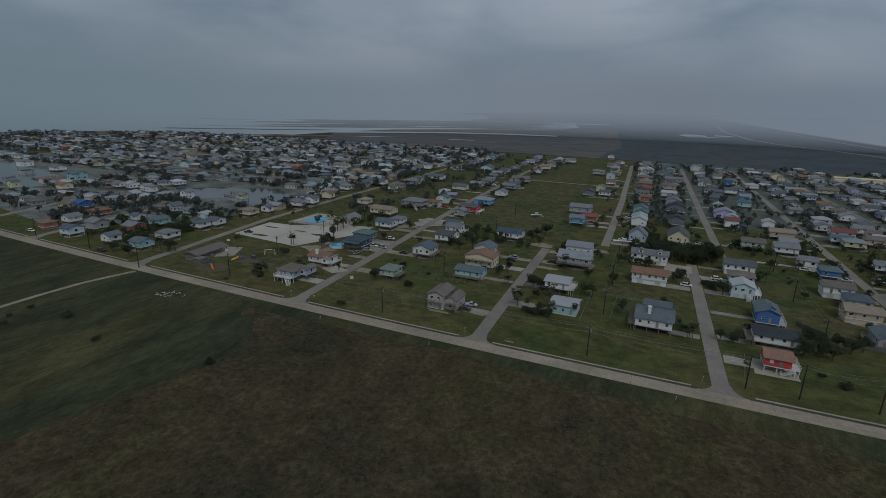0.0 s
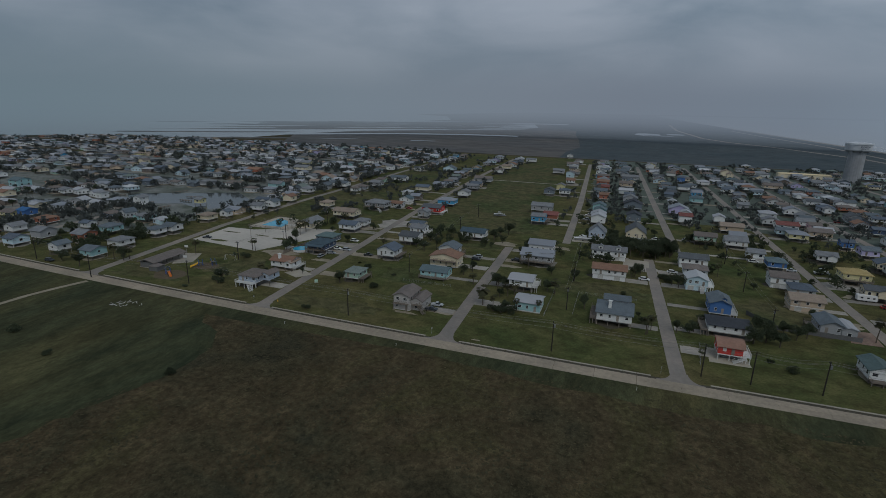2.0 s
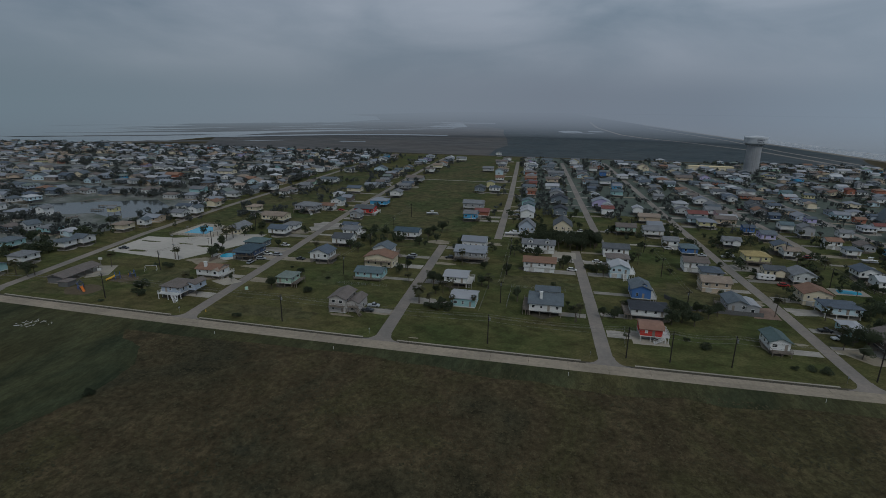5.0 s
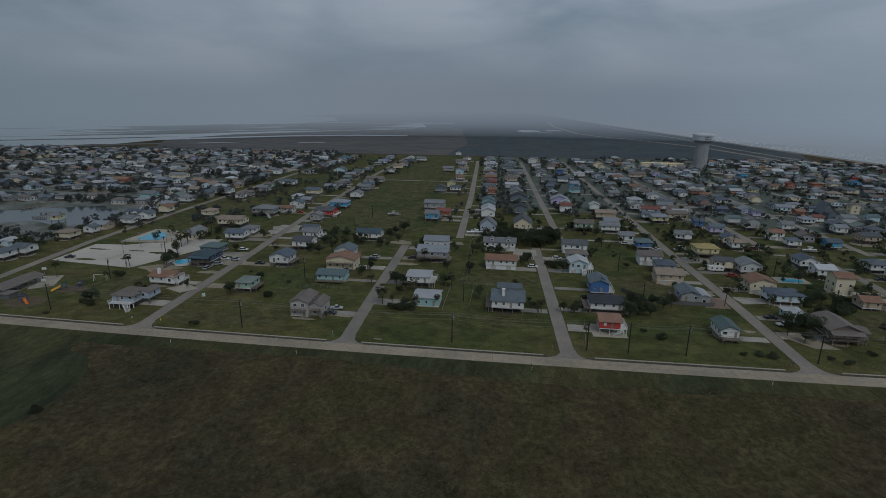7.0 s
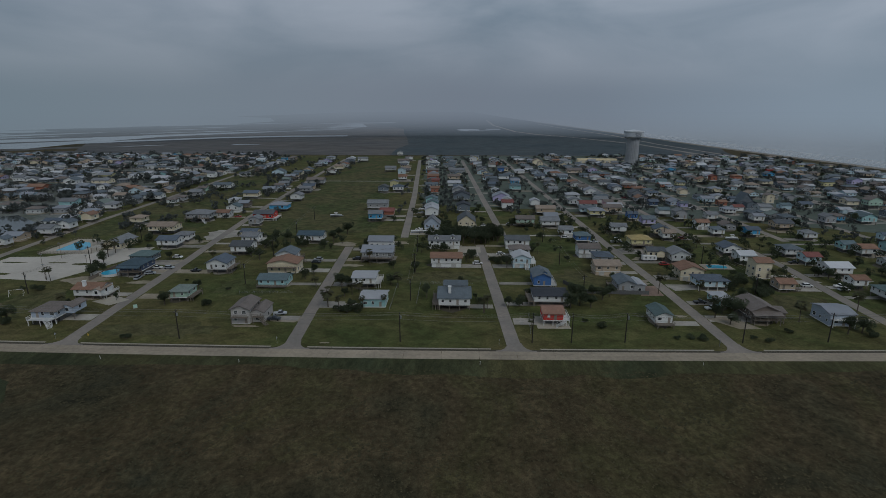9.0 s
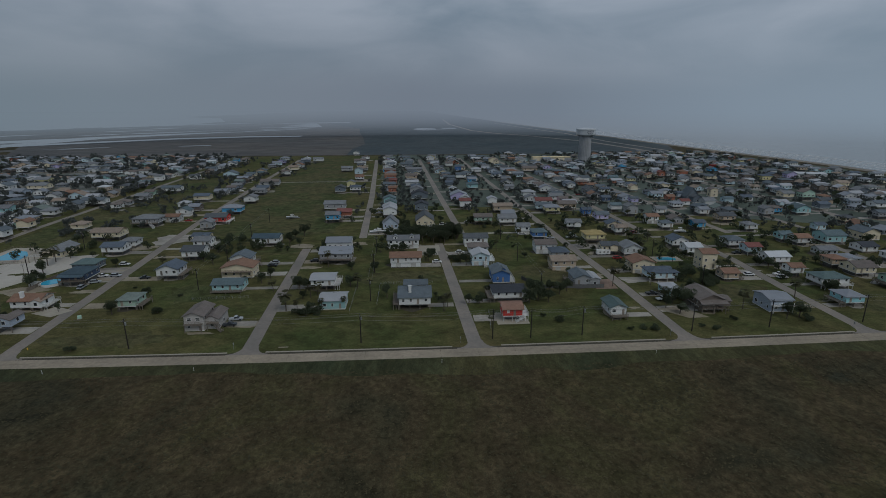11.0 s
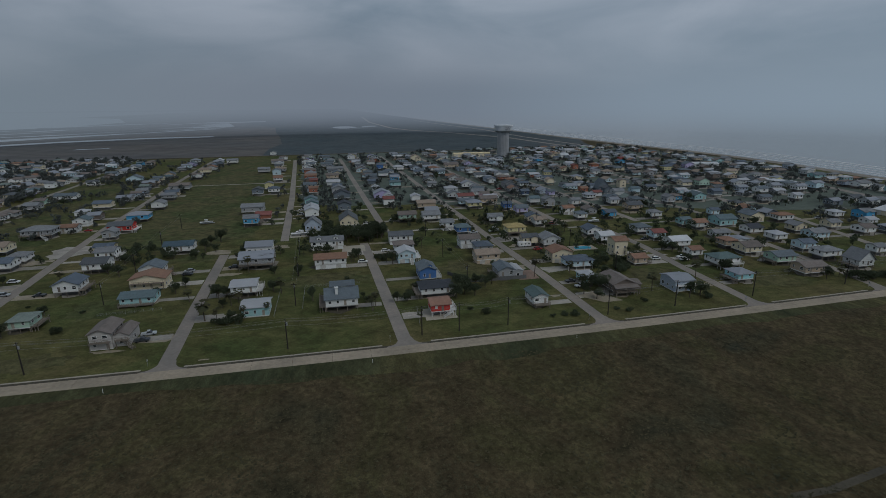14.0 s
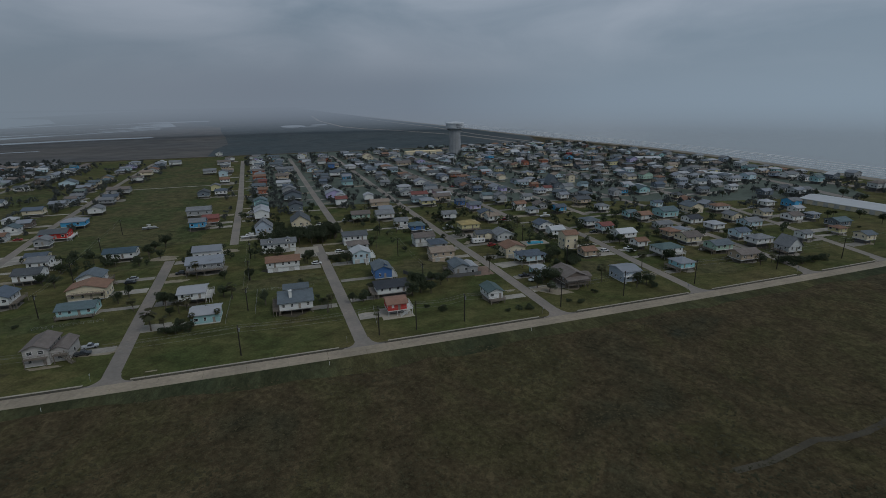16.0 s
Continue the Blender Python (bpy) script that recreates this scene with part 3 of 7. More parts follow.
sheet("playground_bed", rough_edge(-138, 15, 8, 6, 14, 3, 0.1), 0.08, MULCH, "brown mulch playground bed", "mulch bed", 0.05)
sheet("playground_bed", rough_edge(-133, 31, 7.5, 5, 14, 4, 0.1), 0.08, MULCH, "brown mulch playground bed", "mulch bed", 0.05)
for line, m, words in (([(-93.5, 37.4), (-84.1, 33.4), (-79.6, 39.6), (-88.4, 44.2)], CONCRETE, "bright new concrete pad beside a house"),
                       ([(81.6, 16.2), (93.4, 16.4), (93, 27), (82, 27)], CONCRETE, "pale concrete pad under a raised house"),
                       ([(-1.1, 33.3), (9.3, 33.5), (8.2, 40), (-1.1, 40)], DRIVE, "pale concrete drive off the street"),
                       ([(53.5, 112), (66, 112), (66, 124), (54, 124)], CONCRETE, "pale concrete pad at the street's end"),
                       ([(24.5, 149.5), (40, 150), (40, 158), (24.2, 157.5)], CONCRETE, "pale concrete pad under a parked boat"),
                       ([(129.4, 49.6), (139, 49.8), (139.6, 62), (133, 62)], PAVER, "worn reddish paver patio beside a house"),
                       ([(145, 27), (153, 17.6), (161, 17.8), (155, 29)], DIRT, "bare sandy drive beside a brown house"),
                       ([(146, 56), (160, 58.6), (159, 63.5), (145, 61)], DRIVE, "grey concrete drive off the street")):
    sheet("pad", line, 0.085, m, words, "concrete pad", 0.06)

# ---- houses ----
WINDOW_FRAME = bmesh.new()
for q in ((-0.55, -0.05, -0.7, -0.45, 0.05, 0.7), (0.45, -0.05, -0.7, 0.55, 0.05, 0.7), (-0.45, -0.05, 0.6, 0.45, 0.05, 0.7), (-0.45, -0.05, -0.7, 0.45, 0.05, -0.6), (-0.45, -0.03, -0.04, 0.45, 0.03, 0.04)):
    box(WINDOW_FRAME, *q)
WINDOW_FRAME = meshed("window", WINDOW_FRAME, TRIM)
PANE = meshed("pane", box(bmesh.new(), -0.45, -0.02, -0.6, 0.45, 0.02, 0.6), GLASS)
SHUTTER = meshed("shutter", box(bmesh.new(), -0.6, -0.06, -0.7, 0.6, 0.04, 0.7), TRIM)
PLAIN_WINDOW = bmesh.new()
box(PLAIN_WINDOW, -0.55, -0.05, -0.7, 0.55, 0.03, 0.7, 0)
box(PLAIN_WINDOW, -0.45, -0.07, -0.6, 0.45, -0.04, 0.6, 1)
PLAIN_WINDOW = meshed("window", PLAIN_WINDOW, TRIM, GLASS)
DOOR_MESH = bmesh.new()
box(DOOR_MESH, -0.45, -0.06, 0, 0.45, 0.04, 2.05)
DOOR_MESH = meshed("door", DOOR_MESH, DOOR)
POSTS = {}


def post_mesh(h, thick, material):
    key = (round(h, 1), thick, material.name)
    if key not in POSTS:
        bm = box(bmesh.new(), -thick, -thick, 0, thick, thick, round(h, 1) + 0.02)
        box(bm, -thick * 1.5, -thick * 1.5, 0, thick * 1.5, thick * 1.5, 0.12)
        POSTS[key] = meshed("post", bm, material)
    return POSTS[key]


def roof_mesh(w, d, ridge, slope, over=0.6, thick=0.2):
    """A roof over a w x d plan whose eaves lie at height 0."""
    bm = bmesh.new()
    W, D = w / 2 + over, d / 2 + over
    if ridge == "arch":
        n, rise = 10, d * 0.16
        prof = [(-D + 2 * D * i / n, rise * (1 - (2 * i / n - 1) ** 2)) for i in range(n + 1)]
        loops = [[bm.verts.new((x, y, z + k)) for y, z in prof] for x in (-W, W) for k in (0, thick)]
        for i in range(n):
            bm.faces.new((loops[1][i], loops[1][i + 1], loops[3][i + 1], loops[3][i]))
            bm.faces.new((loops[0][i], loops[2][i], loops[2][i + 1], loops[0][i + 1]))
            bm.faces.new((loops[0][i], loops[0][i + 1], loops[1][i + 1], loops[1][i]))
            bm.faces.new((loops[2][i], loops[3][i], loops[3][i + 1], loops[2][i + 1]))
        for i in (0, n):
            bm.faces.new((loops[0][i], loops[1][i], loops[3][i], loops[2][i]))
        bmesh.ops.recalc_face_normals(bm, faces=bm.faces)
        return bm, rise
    if ridge == "hip":
        rise = slope * min(W, D)
        if W >= D:
            top = [(-(W - D), 0), (W - D, 0)]
            if W - D < 0.3:
                top = [(-0.3, 0), (0.3, 0)]
        else:
            top = [(0, -(D - W)), (0, D - W)]
        low = [(-W, -D), (W, -D), (W, D), (-W, D)]
        for z, flip in ((thick, False), (0, True)):
            v = [bm.verts.new((x, y, z - thick)) for x, y in low]
            t = [bm.verts.new((x, y, rise + z - thick)) for x, y in top]
            if W >= D:
                fs = [(v[0], v[1], t[1], t[0]), (v[1], v[2], t[1]), (v[2], v[3], t[0], t[1]), (v[3], v[0], t[0])]
            else:
                fs = [(v[0], v[1], t[0]), (v[1], v[2], t[1], t[0]), (v[2], v[3], t[1]), (v[3], v[0], t[0], t[1])]
            for q in fs:
                bm.faces.new(q[::-1] if flip else q)
        bm.verts.ensure_lookup_table()
        for i in range(4):
            j = (i + 1) % 4
            bm.faces.new((bm.verts[6 + i], bm.verts[6 + j], bm.verts[j], bm.verts[i]))
    else:
        if ridge == "y":
            W, D = D, W
        rise = slope * D
        prof = [(-D, -thick), (-D, 0), (0, rise), (D, 0), (D, -thick), (0, rise - thick)]
        a = [bm.verts.new((-W, y, z)) for y, z in prof]
        c = [bm.verts.new((W, y, z)) for y, z in prof]
        for i in range(6):
            j = (i + 1) % 6
            bm.faces.new((a[i], a[j], c[j], c[i]))
        for s in (a, c):
            bm.faces.new((s[0], s[1], s[2], s[5]))
            bm.faces.new((s[2], s[3], s[4], s[5]))
        if ridge == "y":
            bmesh.ops.rotate(bm, verts=bm.verts, matrix=Matrix.Rotation(math.pi / 2, 3, "Z"))
    bmesh.ops.recalc_face_normals(bm, faces=bm.faces)
    return bm, rise


def wall_mesh(w, d, h, ridge, slope, over=0.6):
    """Outer walls, with gable ends that reach up under the roof."""
    bm = box(bmesh.new(), -w / 2, -d / 2, 0, w / 2, d / 2, h)
    if ridge in ("x", "y"):
        W, D = (w / 2, d / 2) if ridge == "x" else (d / 2, w / 2)
        rise = slope * (D + over) - 0.25
        low = slope * over - 0.25
        v = [bm.verts.new((sx * (W - 0.003), y, z)) for sx in (-1, 1) for y, z in ((-D, h - 0.01), (-D, h + max(low, 0)), (0, h + rise), (D, h + max(low, 0)), (D, h - 0.01))]
        bm.faces.new(v[:5]); bm.faces.new(v[5:][::-1])
        for i in range(4):
            bm.faces.new((v[i], v[i + 1], v[6 + i], v[5 + i]))
        if ridge == "y":
            bmesh.ops.rotate(bm, verts=v, matrix=Matrix.Rotation(math.pi / 2, 3, "Z"))
    return bm


def railing(parent, x0, y0, x1, y1, z, material):
    """A rail with its posts along one edge of a deck."""
    length = math.hypot(x1 - x0, y1 - y0)
    turn = math.degrees(math.atan2(y1 - y0, x1 - x0))
    bm = box(bmesh.new(), 0, -0.05, 0.95, length, 0.05, 1.03)
    box(bm, 0, -0.03, 0.5, length, 0.03, 0.55)
    box(bm, 0, -0.03, 0.12, length, 0.03, 0.18)
    part("rail", bm, material, parent, at=pose(x0, y0, z, 0, 0, turn))
    n = max(2, round(length / 1.8) + 1)
    for i in range(n):
        s = i / (n - 1)
        part("rail_post", post_mesh(1.0, 0.05, material), None, parent, at=(x0 + (x1 - x0) * s, y0 + (y1 - y0) * s, z))


TREADS = {}


def stairs(parent, x, y, z, turn, material, width=1.3):
    """An open flight from height z down to the ground, running ahead from (x, y)."""
    n = max(3, round(z / 0.18))
    run = n * 0.27
    bm = bmesh.new()
    for s in (-width / 2, width / 2):
        v = [bm.verts.new(p) for k in (-0.05, 0.05) for p in ((s + k, 0, z - 0.22), (s + k, 0, z), (s + k, -run, 0.05), (s + k, -run, 0))]
        bm.faces.new(v[:4]); bm.faces.new(v[4:][::-1])
        for i in range(4):
            bm.faces.new((v[i], v[(i + 1) % 4], v[4 + (i + 1) % 4], v[4 + i]))
    bmesh.ops.recalc_face_normals(bm, faces=bm.faces)
    holder = part("stairs", bm, material, parent, at=pose(x, y, 0, 0, 0, turn))
    key = (width, material.name)
    if key not in TREADS:
        TREADS[key] = meshed("tread", box(bmesh.new(), -width / 2 - 0.06, -0.27, -0.045, width / 2 + 0.06, 0, 0), material)
    for i in range(n - 1):
        part("tread", TREADS[key], None, holder, at=(0, -i * 0.27, z - (i + 1) * z / n))
    for s in (-width / 2, width / 2):
        bm = bmesh.new()
        v = [bm.verts.new(p) for k in (-0.05, 0.05) for p in ((s + k, 0, z + 0.92), (s + k, 0, z + 1.0), (s + k, -run, 1.08), (s + k, -run, 1.0))]
        bm.faces.new(v[:4]); bm.faces.new(v[4:][::-1])
        for i in range(4):
            bm.faces.new((v[i], v[(i + 1) % 4], v[4 + (i + 1) % 4], v[4 + i]))
        for t in (0.05, 0.5, 0.95):
            box(bm, s - 0.05, -run * t - 0.05, max(0, z * (1 - t) - 0.1), s + 0.05, -run * t + 0.05, z * (1 - t) + 1.0)
        bmesh.ops.recalc_face_normals(bm, faces=bm.faces)
        part("handrail", bm, material, holder)
    return run


BUILT = []
DRIVES, LANES = [], []


class Bulk:
    """Gathers many far things into one mesh."""

    def __init__(self):
        self.verts, self.faces, self.index, self.slots = [], [], [], []

    def add(self, bm, m, *materials):
        k = len(self.verts)
        bm.verts.index_update()
        self.verts += [tuple(m @ v.co) for v in bm.verts]
        for material in materials:
            if material not in self.slots:
                self.slots.append(material)
        for f in bm.faces:
            self.faces.append([k + v.index for v in f.verts])
            self.index.append(self.slots.index(materials[min(f.material_index, len(materials) - 1)]))
        bm.free()

    def done(self, name, label, category):
        me = bpy.data.meshes.new(name)
        me.from_pydata(self.verts, [], self.faces)
        for material in self.slots:
            me.materials.append(material)
        me.polygons.foreach_set("material_index", self.index)
        return tagged(new(name, me), label, category, kind="stuff")


FAR = Bulk()


def far_house(x, y, w, d, wall, roof, ridge, up, h):
    """A house of the distant districts, part of their one mesh."""
    BUILT.append((x, y, w, d))
    k_ = math.sin(x * 12.9 + y * 78.2)
    m = pose(x, y, 0, 0, 0, 16 * k_ if x < -200 else 5 * k_)
    FAR.add(prism(bmesh.new(), rough_edge(3 * k_, -1.5, w * 0.75, d * 0.85, 9, int(x + y), 0.2), 0.02, 0.052 + abs(k_) * 0.012), m, DRIVE if k_ > 0.3 else DIRT if k_ > -0.5 else SOIL)
    slope = 0.42 if ridge == "y" else 0.34
    FAR.add(wall_mesh(w, d, h, ridge, slope), m @ pose(0, 0, up), WALL[wall])
    FAR.add(roof_mesh(w, d, ridge, slope)[0], m @ pose(0, 0, up + h), ROOF[roof])
    if ridge != "y" and int(x * 5 + y * 3) % 5 < 2:
        gs = (-1 if int(x) % 2 else 1) * w * 0.22
        FAR.add(wall_mesh(w * 0.42, d * 0.5, h, "y", 0.42, 0.4), m @ pose(gs, -d * 0.25 - 1.1, up), WALL[wall])
        FAR.add(roof_mesh(w * 0.42, d * 0.62, "y", 0.42, 0.4)[0], m @ pose(gs, -d * 0.19 - 1.1, up + h + 0.03), ROOF[roof])
    if up > 1:
        bm = bmesh.new()
        for i in (-0.45, 0, 0.45):
            for j in (-0.45, 0.45):
                box(bm, i * w - 0.13, j * d - 0.13, 0, i * w + 0.13, j * d + 0.13, up)
        FAR.add(bm, m, TIMBER)
        # Dark block added for the shade and clutter under the floor.
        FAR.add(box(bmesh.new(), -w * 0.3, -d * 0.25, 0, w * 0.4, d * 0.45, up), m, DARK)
    else:
        FAR.add(box(bmesh.new(), -w / 2 + 0.1, -d / 2 + 0.1, 0, w / 2 - 0.1, d / 2 - 0.1, up), m, CONCRETE)
    for s in range(2 if h > 4.5 else 1):
        for k in (-0.33, 0, 0.33):
            bm = box(bmesh.new(), -0.6, -0.05, -0.7, 0.6, 0.05, 0.7, 0)
            box(bm, -0.48, -0.08, -0.58, 0.48, -0.04, 0.58, 1)
            FAR.add(bm, m @ pose(k * w, -d / 2 - 0.03, up + 1.5 + 2.6 * s), TRIM, GLASS)
            bm = box(bmesh.new(), -0.6, -0.05, -0.7, 0.6, 0.05, 0.7, 0)
            box(bm, -0.48, -0.08, -0.58, 0.48, -0.04, 0.58, 1)
            FAR.add(bm, m @ pose((-w / 2 - 0.03) if x > 52 else (w / 2 + 0.03), k * d, up + 1.5 + 2.6 * s, 0, 0, -90 if x > 52 else 90), TRIM, GLASS)


def house(x, y, w, d, wall, roof, ridge="x", up=2.2, h=2.7, deck=None, stair=None, enc=0, chimney=0, dormer=0, deck2=0, side=0, gable=0, upper=0, shutters=0, turn=0.0, fine=None, street=True, slope=None, porch=1, wings=()):
    """A beach house: its body raised up metres on posts or over a closed ground floor, w wide, d deep."""
    BUILT.append((x, y, w, d))
    fine = (2 if y < 112 and -120 < x < 330 else 1 if y < 200 and x > -140 else 0) if fine is None else fine
    slope = slope or (0.42 if ridge == "y" else 0.34)
    over = 0.6
    w1, w2 = WORDS.get(wall, wall), WORDS.get(roof, roof)
    stand = "with closed ground floor" if enc else "on timber posts" if up > 1 else "set low"
    top = "hipped" if ridge == "hip" else "arched" if ridge == "arch" else "gabled"
    ob = thing("house", pose(x, y, 0, 0, 0, turn), f"{w1} house, {w2} {top} roof, {stand}", "house", "beach houses of the town")
    # body
    body = part("wall", wall_mesh(w, d, h, ridge, slope), WALL[wall], ob, at=(0, 0, up))
    bm, rise = roof_mesh(w, d, ridge, slope, over)
    part("roof", bm, ROOF[roof], ob, at=(0, 0, up + h - (0 if ridge in ("x", "y", "arch") else 0.02)))
    bm = box(bmesh.new(), -w / 2 - 0.04, -d / 2 - 0.04, -0.3, w / 2 + 0.04, d / 2 + 0.04, -0.01)
    part("floor_beam", bm, TRIM if wall not in ("white", "brown") else TIMBER_PALE, ob, at=(0, 0, up))
    if gable:
        gw, gs = w * 0.42, (-1 if int(x * 3 + y) % 2 else 1) * w * 0.22
        part("gable_wall", wall_mesh(gw, d * 0.5, h, "y", 0.42, 0.4), WALL[wall], ob, at=(gs, -d * 0.25 - 1.1, up))
        part("gable_roof", roof_mesh(gw, d * 0.62, "y", 0.42, 0.4)[0], ROOF[roof], ob, at=(gs, -d * 0.19 - 1.1, up + h + 0.03))
        part("window", PLAIN_WINDOW, None, ob, at=(gs, -d * 0.5 - 1.13, up + 1.5), scale=(1.3, 1, 1))
        if up > 0.8:
            for k in (-0.45, 0.45):
                part("post", post_mesh(up, 0.12, TIMBER), None, ob, at=(gs + k * gw, -d * 0.5 - 0.9, 0))
    if upper:
        bm, _ = roof_mesh(w * 0.74, d * 0.46, "x", 0.34, 0.45)
        part("upper_wall", wall_mesh(w * 0.74, d * 0.46, rise + 0.5, "x", 0.34, 0.45), WALL[wall], ob, at=(w * 0.04, d * 0.24, up + h))
        part("upper_roof", bm, ROOF[roof], ob, at=(w * 0.04, d * 0.24, up + h + rise + 0.5))
    # below
    if enc and up > 1:
        part("ground_floor_wall", box(bmesh.new(), -w / 2 + 0.25, -d / 2 + 0.25, 0, w / 2 - 0.25, d / 2 - 0.25, up - 0.31), WALL["white" if wall in ("white", "red") else wall], ob)
        for k in range(2 if fine else 1):
            bm = box(bmesh.new(), -1.2, -0.05, 0.02, 1.2, 0.05, 2.0)
            for i in range(4):
                box(bm, -1.1, -0.07, 0.1 + 0.48 * i, 1.1, -0.04, 0.5 + 0.48 * i)
            part("garage_door", bm, TIMBER_PALE, ob, at=(-w / 4 + k * w / 2, -d / 2 + 0.22, 0))
    elif up > 0.8:
        nx, ny = (max(3, round(w / 3.8) + 1), 2 if d < 11 else 3) if fine == 2 else (3, 2) if fine else (2, 2)
        pm = post_mesh(up - 0.3, 0.13, TIMBER if wall not in ("red", "paleblue") else TIMBER_PALE)
        for i in range(nx):
            for j in range(ny):
                part("post", pm, None, ob, at=((-0.5 + i / (nx - 1)) * (w - 0.5), (-0.5 + j / (ny - 1)) * (d - 0.5), 0))
        # An added dark block stands in for undercroft shade and clutter.
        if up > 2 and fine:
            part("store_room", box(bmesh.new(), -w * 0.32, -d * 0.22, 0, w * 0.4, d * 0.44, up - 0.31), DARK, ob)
    else:
        part("plinth", box(bmesh.new(), -w / 2 + 0.1, -d / 2 + 0.1, 0, w / 2 - 0.1, d / 2 - 0.1, up), CONCRETE, ob) if up > 0.05 else None
    if up > 0.8 or y > 60:
        k_ = math.sin(x * 12.9 + y * 78.2)
        sheet("yard_pad", rough_edge(x + k_ * 1.5, y - 0.4, w * 0.56, d * 0.62, 12, int(x * 3 + y), 0.14), 0.046 + abs(k_) * 0.012, DRIVE if k_ > 0.25 else DIRT if k_ > -0.35 else SOIL,
              "worn bare ground under a raised house", "bare ground", 0.03)
    # windows and door
    storeys = 2 if h > 4.8 else 1
    r = random.Random(int(x * 7 + y * 13))
    front_door = r.choice((-0.25, 0.1, 0.3)) * w
    faces = [(w, 0, -d / 2, 0), (d, -w / 2, 0, -90), (d, w / 2, 0, 90)]
    for length, fx, fy, ft in faces:
        if not fine and ft == (90 if x > 50 else -90):
            continue
        n = max(1, int(length / (2.9 if fine else 4.5)))
        for s in range(storeys):
            for i in range(n):
                u = (-0.5 + (i + 0.5) / n) * length + r.uniform(-0.25, 0.25)
                if ft == 0 and s == 0 and abs(u - front_door) < 1.1:
                    continue
                z = up + 1.55 + s * 2.7
                m = pose(fx, fy, z, 0, 0, ft) @ pose(u, -0.02, 0)
                scale = (r.choice((0.8, 1.0, 1.0, 1.5)), 1, r.choice((0.8, 1.0)))
                if shutters and ft == 0:
                    part("shutter", SHUTTER, None, ob, at=m, scale=scale)
                    continue
                win = part("window", WINDOW_FRAME if fine == 2 else PLAIN_WINDOW, None, ob, at=m, scale=scale)
                if fine == 2:
                    part("pane", PANE, None, win)
    if fine:
        part("door", DOOR_MESH, None, ob, at=(front_door, -d / 2 - 0.01, up + 0.02))
    wood = TRIM if wall in ("paleblue", "red", "greyblue") else TIMBER_PALE if wall in ("white", "ltgreywall", "blue") and int(x) % 2 else TIMBER
    # decks
    if deck and fine:
        depth = 2.4
        x0, y0, x1, y1 = {"front": (-w / 2, -d / 2 - depth, w / 2, -d / 2 - 0.05), "left": (-w / 2 - depth, -d / 2, -w / 2 - 0.05, d / 2), "right": (w / 2 + 0.05, -d / 2, w / 2 + depth, d / 2)}[deck]
        part("deck", box(bmesh.new(), x0, y0, -0.2, x1, y1, 0), wood, ob, at=(0, 0, max(up, 0.4)))
        z = max(up, 0.4)
        if z > 0.8:
            for px, py in ((x0 + 0.2, y0 + 0.2), (x1 - 0.2, y0 + 0.2), ((x0 + x1) / 2, y0 + 0.2), (x0 + 0.2, y1 - 0.2), (x1 - 0.2, y1 - 0.2)):
                part("post", post_mesh(z - 0.2, 0.1, wood), None, ob, at=(px, py, 0))
        edges = {"front": ((x0, y0, x1, y0), (x0, y0, x0, y1), (x1, y0, x1, y1)), "left": ((x0, y0, x1, y0), (x0, y0, x0, y1), (x0, y1, x1, y1)), "right": ((x0, y0, x1, y0), (x1, y0, x1, y1), (x0, y1, x1, y1))}[deck]
        for q in edges:
            railing(ob, *q, z, wood)
        if deck == "front" and porch and w > 6.5 and wall in ("brown", "white", "paleblue", "yellow", "navy"):
            bm = bmesh.new()
            v = [bm.verts.new((sx * (w / 2 + 0.4), py, pz)) for sx in (-1, 1) for py, pz in ((-d / 2 + 0.1, 0.02), (-d / 2 - 2.8, -0.75), (-d / 2 - 2.8, -0.9), (-d / 2 + 0.1, -0.16))]
            bm.faces.new(v[:4]); bm.faces.new(v[4:][::-1])
            for i in range(4):
                bm.faces.new((v[i], v[4 + i], v[4 + (i + 1) % 4], v[(i + 1) % 4]))
            bmesh.ops.recalc_face_normals(bm, faces=bm.faces)
            part("porch_roof", bm, ROOF[roof], ob, at=(0, 0, up + h))
            for k in (-0.48, 0, 0.48):
                part("porch_post", post_mesh(h - 0.9, 0.07, wood), None, ob, at=(k * w, -d / 2 - 2.3, z))
    if deck2 and fine:
        part("balcony", box(bmesh.new(), -w / 2 + 0.3, -d / 2 - 1.6, 0, w / 2 - 0.3, -d / 2 - 0.03, 0.18), wood, ob, at=(0, 0, up + 2.5))
        railing(ob, -w / 2 + 0.4, -d / 2 - 1.5, w / 2 - 0.4, -d / 2 - 1.5, up + 2.68, wood)
        for px in (-w / 2 + 0.5, w / 2 - 0.5):
            part("post", post_mesh(up + 2.5, 0.1, wood), None, ob, at=(px, -d / 2 - 1.4, 0))
    if stair and fine and up > 0.8:
        off = 2.4 if deck == stair else 0.05
        if stair == "front":
            if wall == "red":
                stairs(ob, w * 0.62, -d / 2 - 0.8, up, -90, TRIM)
            else:
                stairs(ob, w * 0.25, -d / 2 - off, up, 55 if deck == "front" else 0, TRIM)
        else:
            stairs(ob, w / 2 + off, -d * 0.2, up, 90, wood)
    if chimney:
        bm = box(bmesh.new(), -0.55, -0.55, 0, 0.55, 0.55, rise + 1.2)
        box(bm, -0.65, -0.65, rise + 1.2, 0.65, 0.65, rise + 1.4)
        part("chimney", bm, WALL["white"], ob, at=(-w * 0.15, -d * 0.28, up + h))
    if dormer:
        for s in ((-0.25, 0.27) if w > 10 else (0.12,)):
            dw, dd = 2.2, d * 0.36
            bm = box(bmesh.new(), -dw / 2, -dd / 2, 0, dw / 2, dd / 2, 1.5)
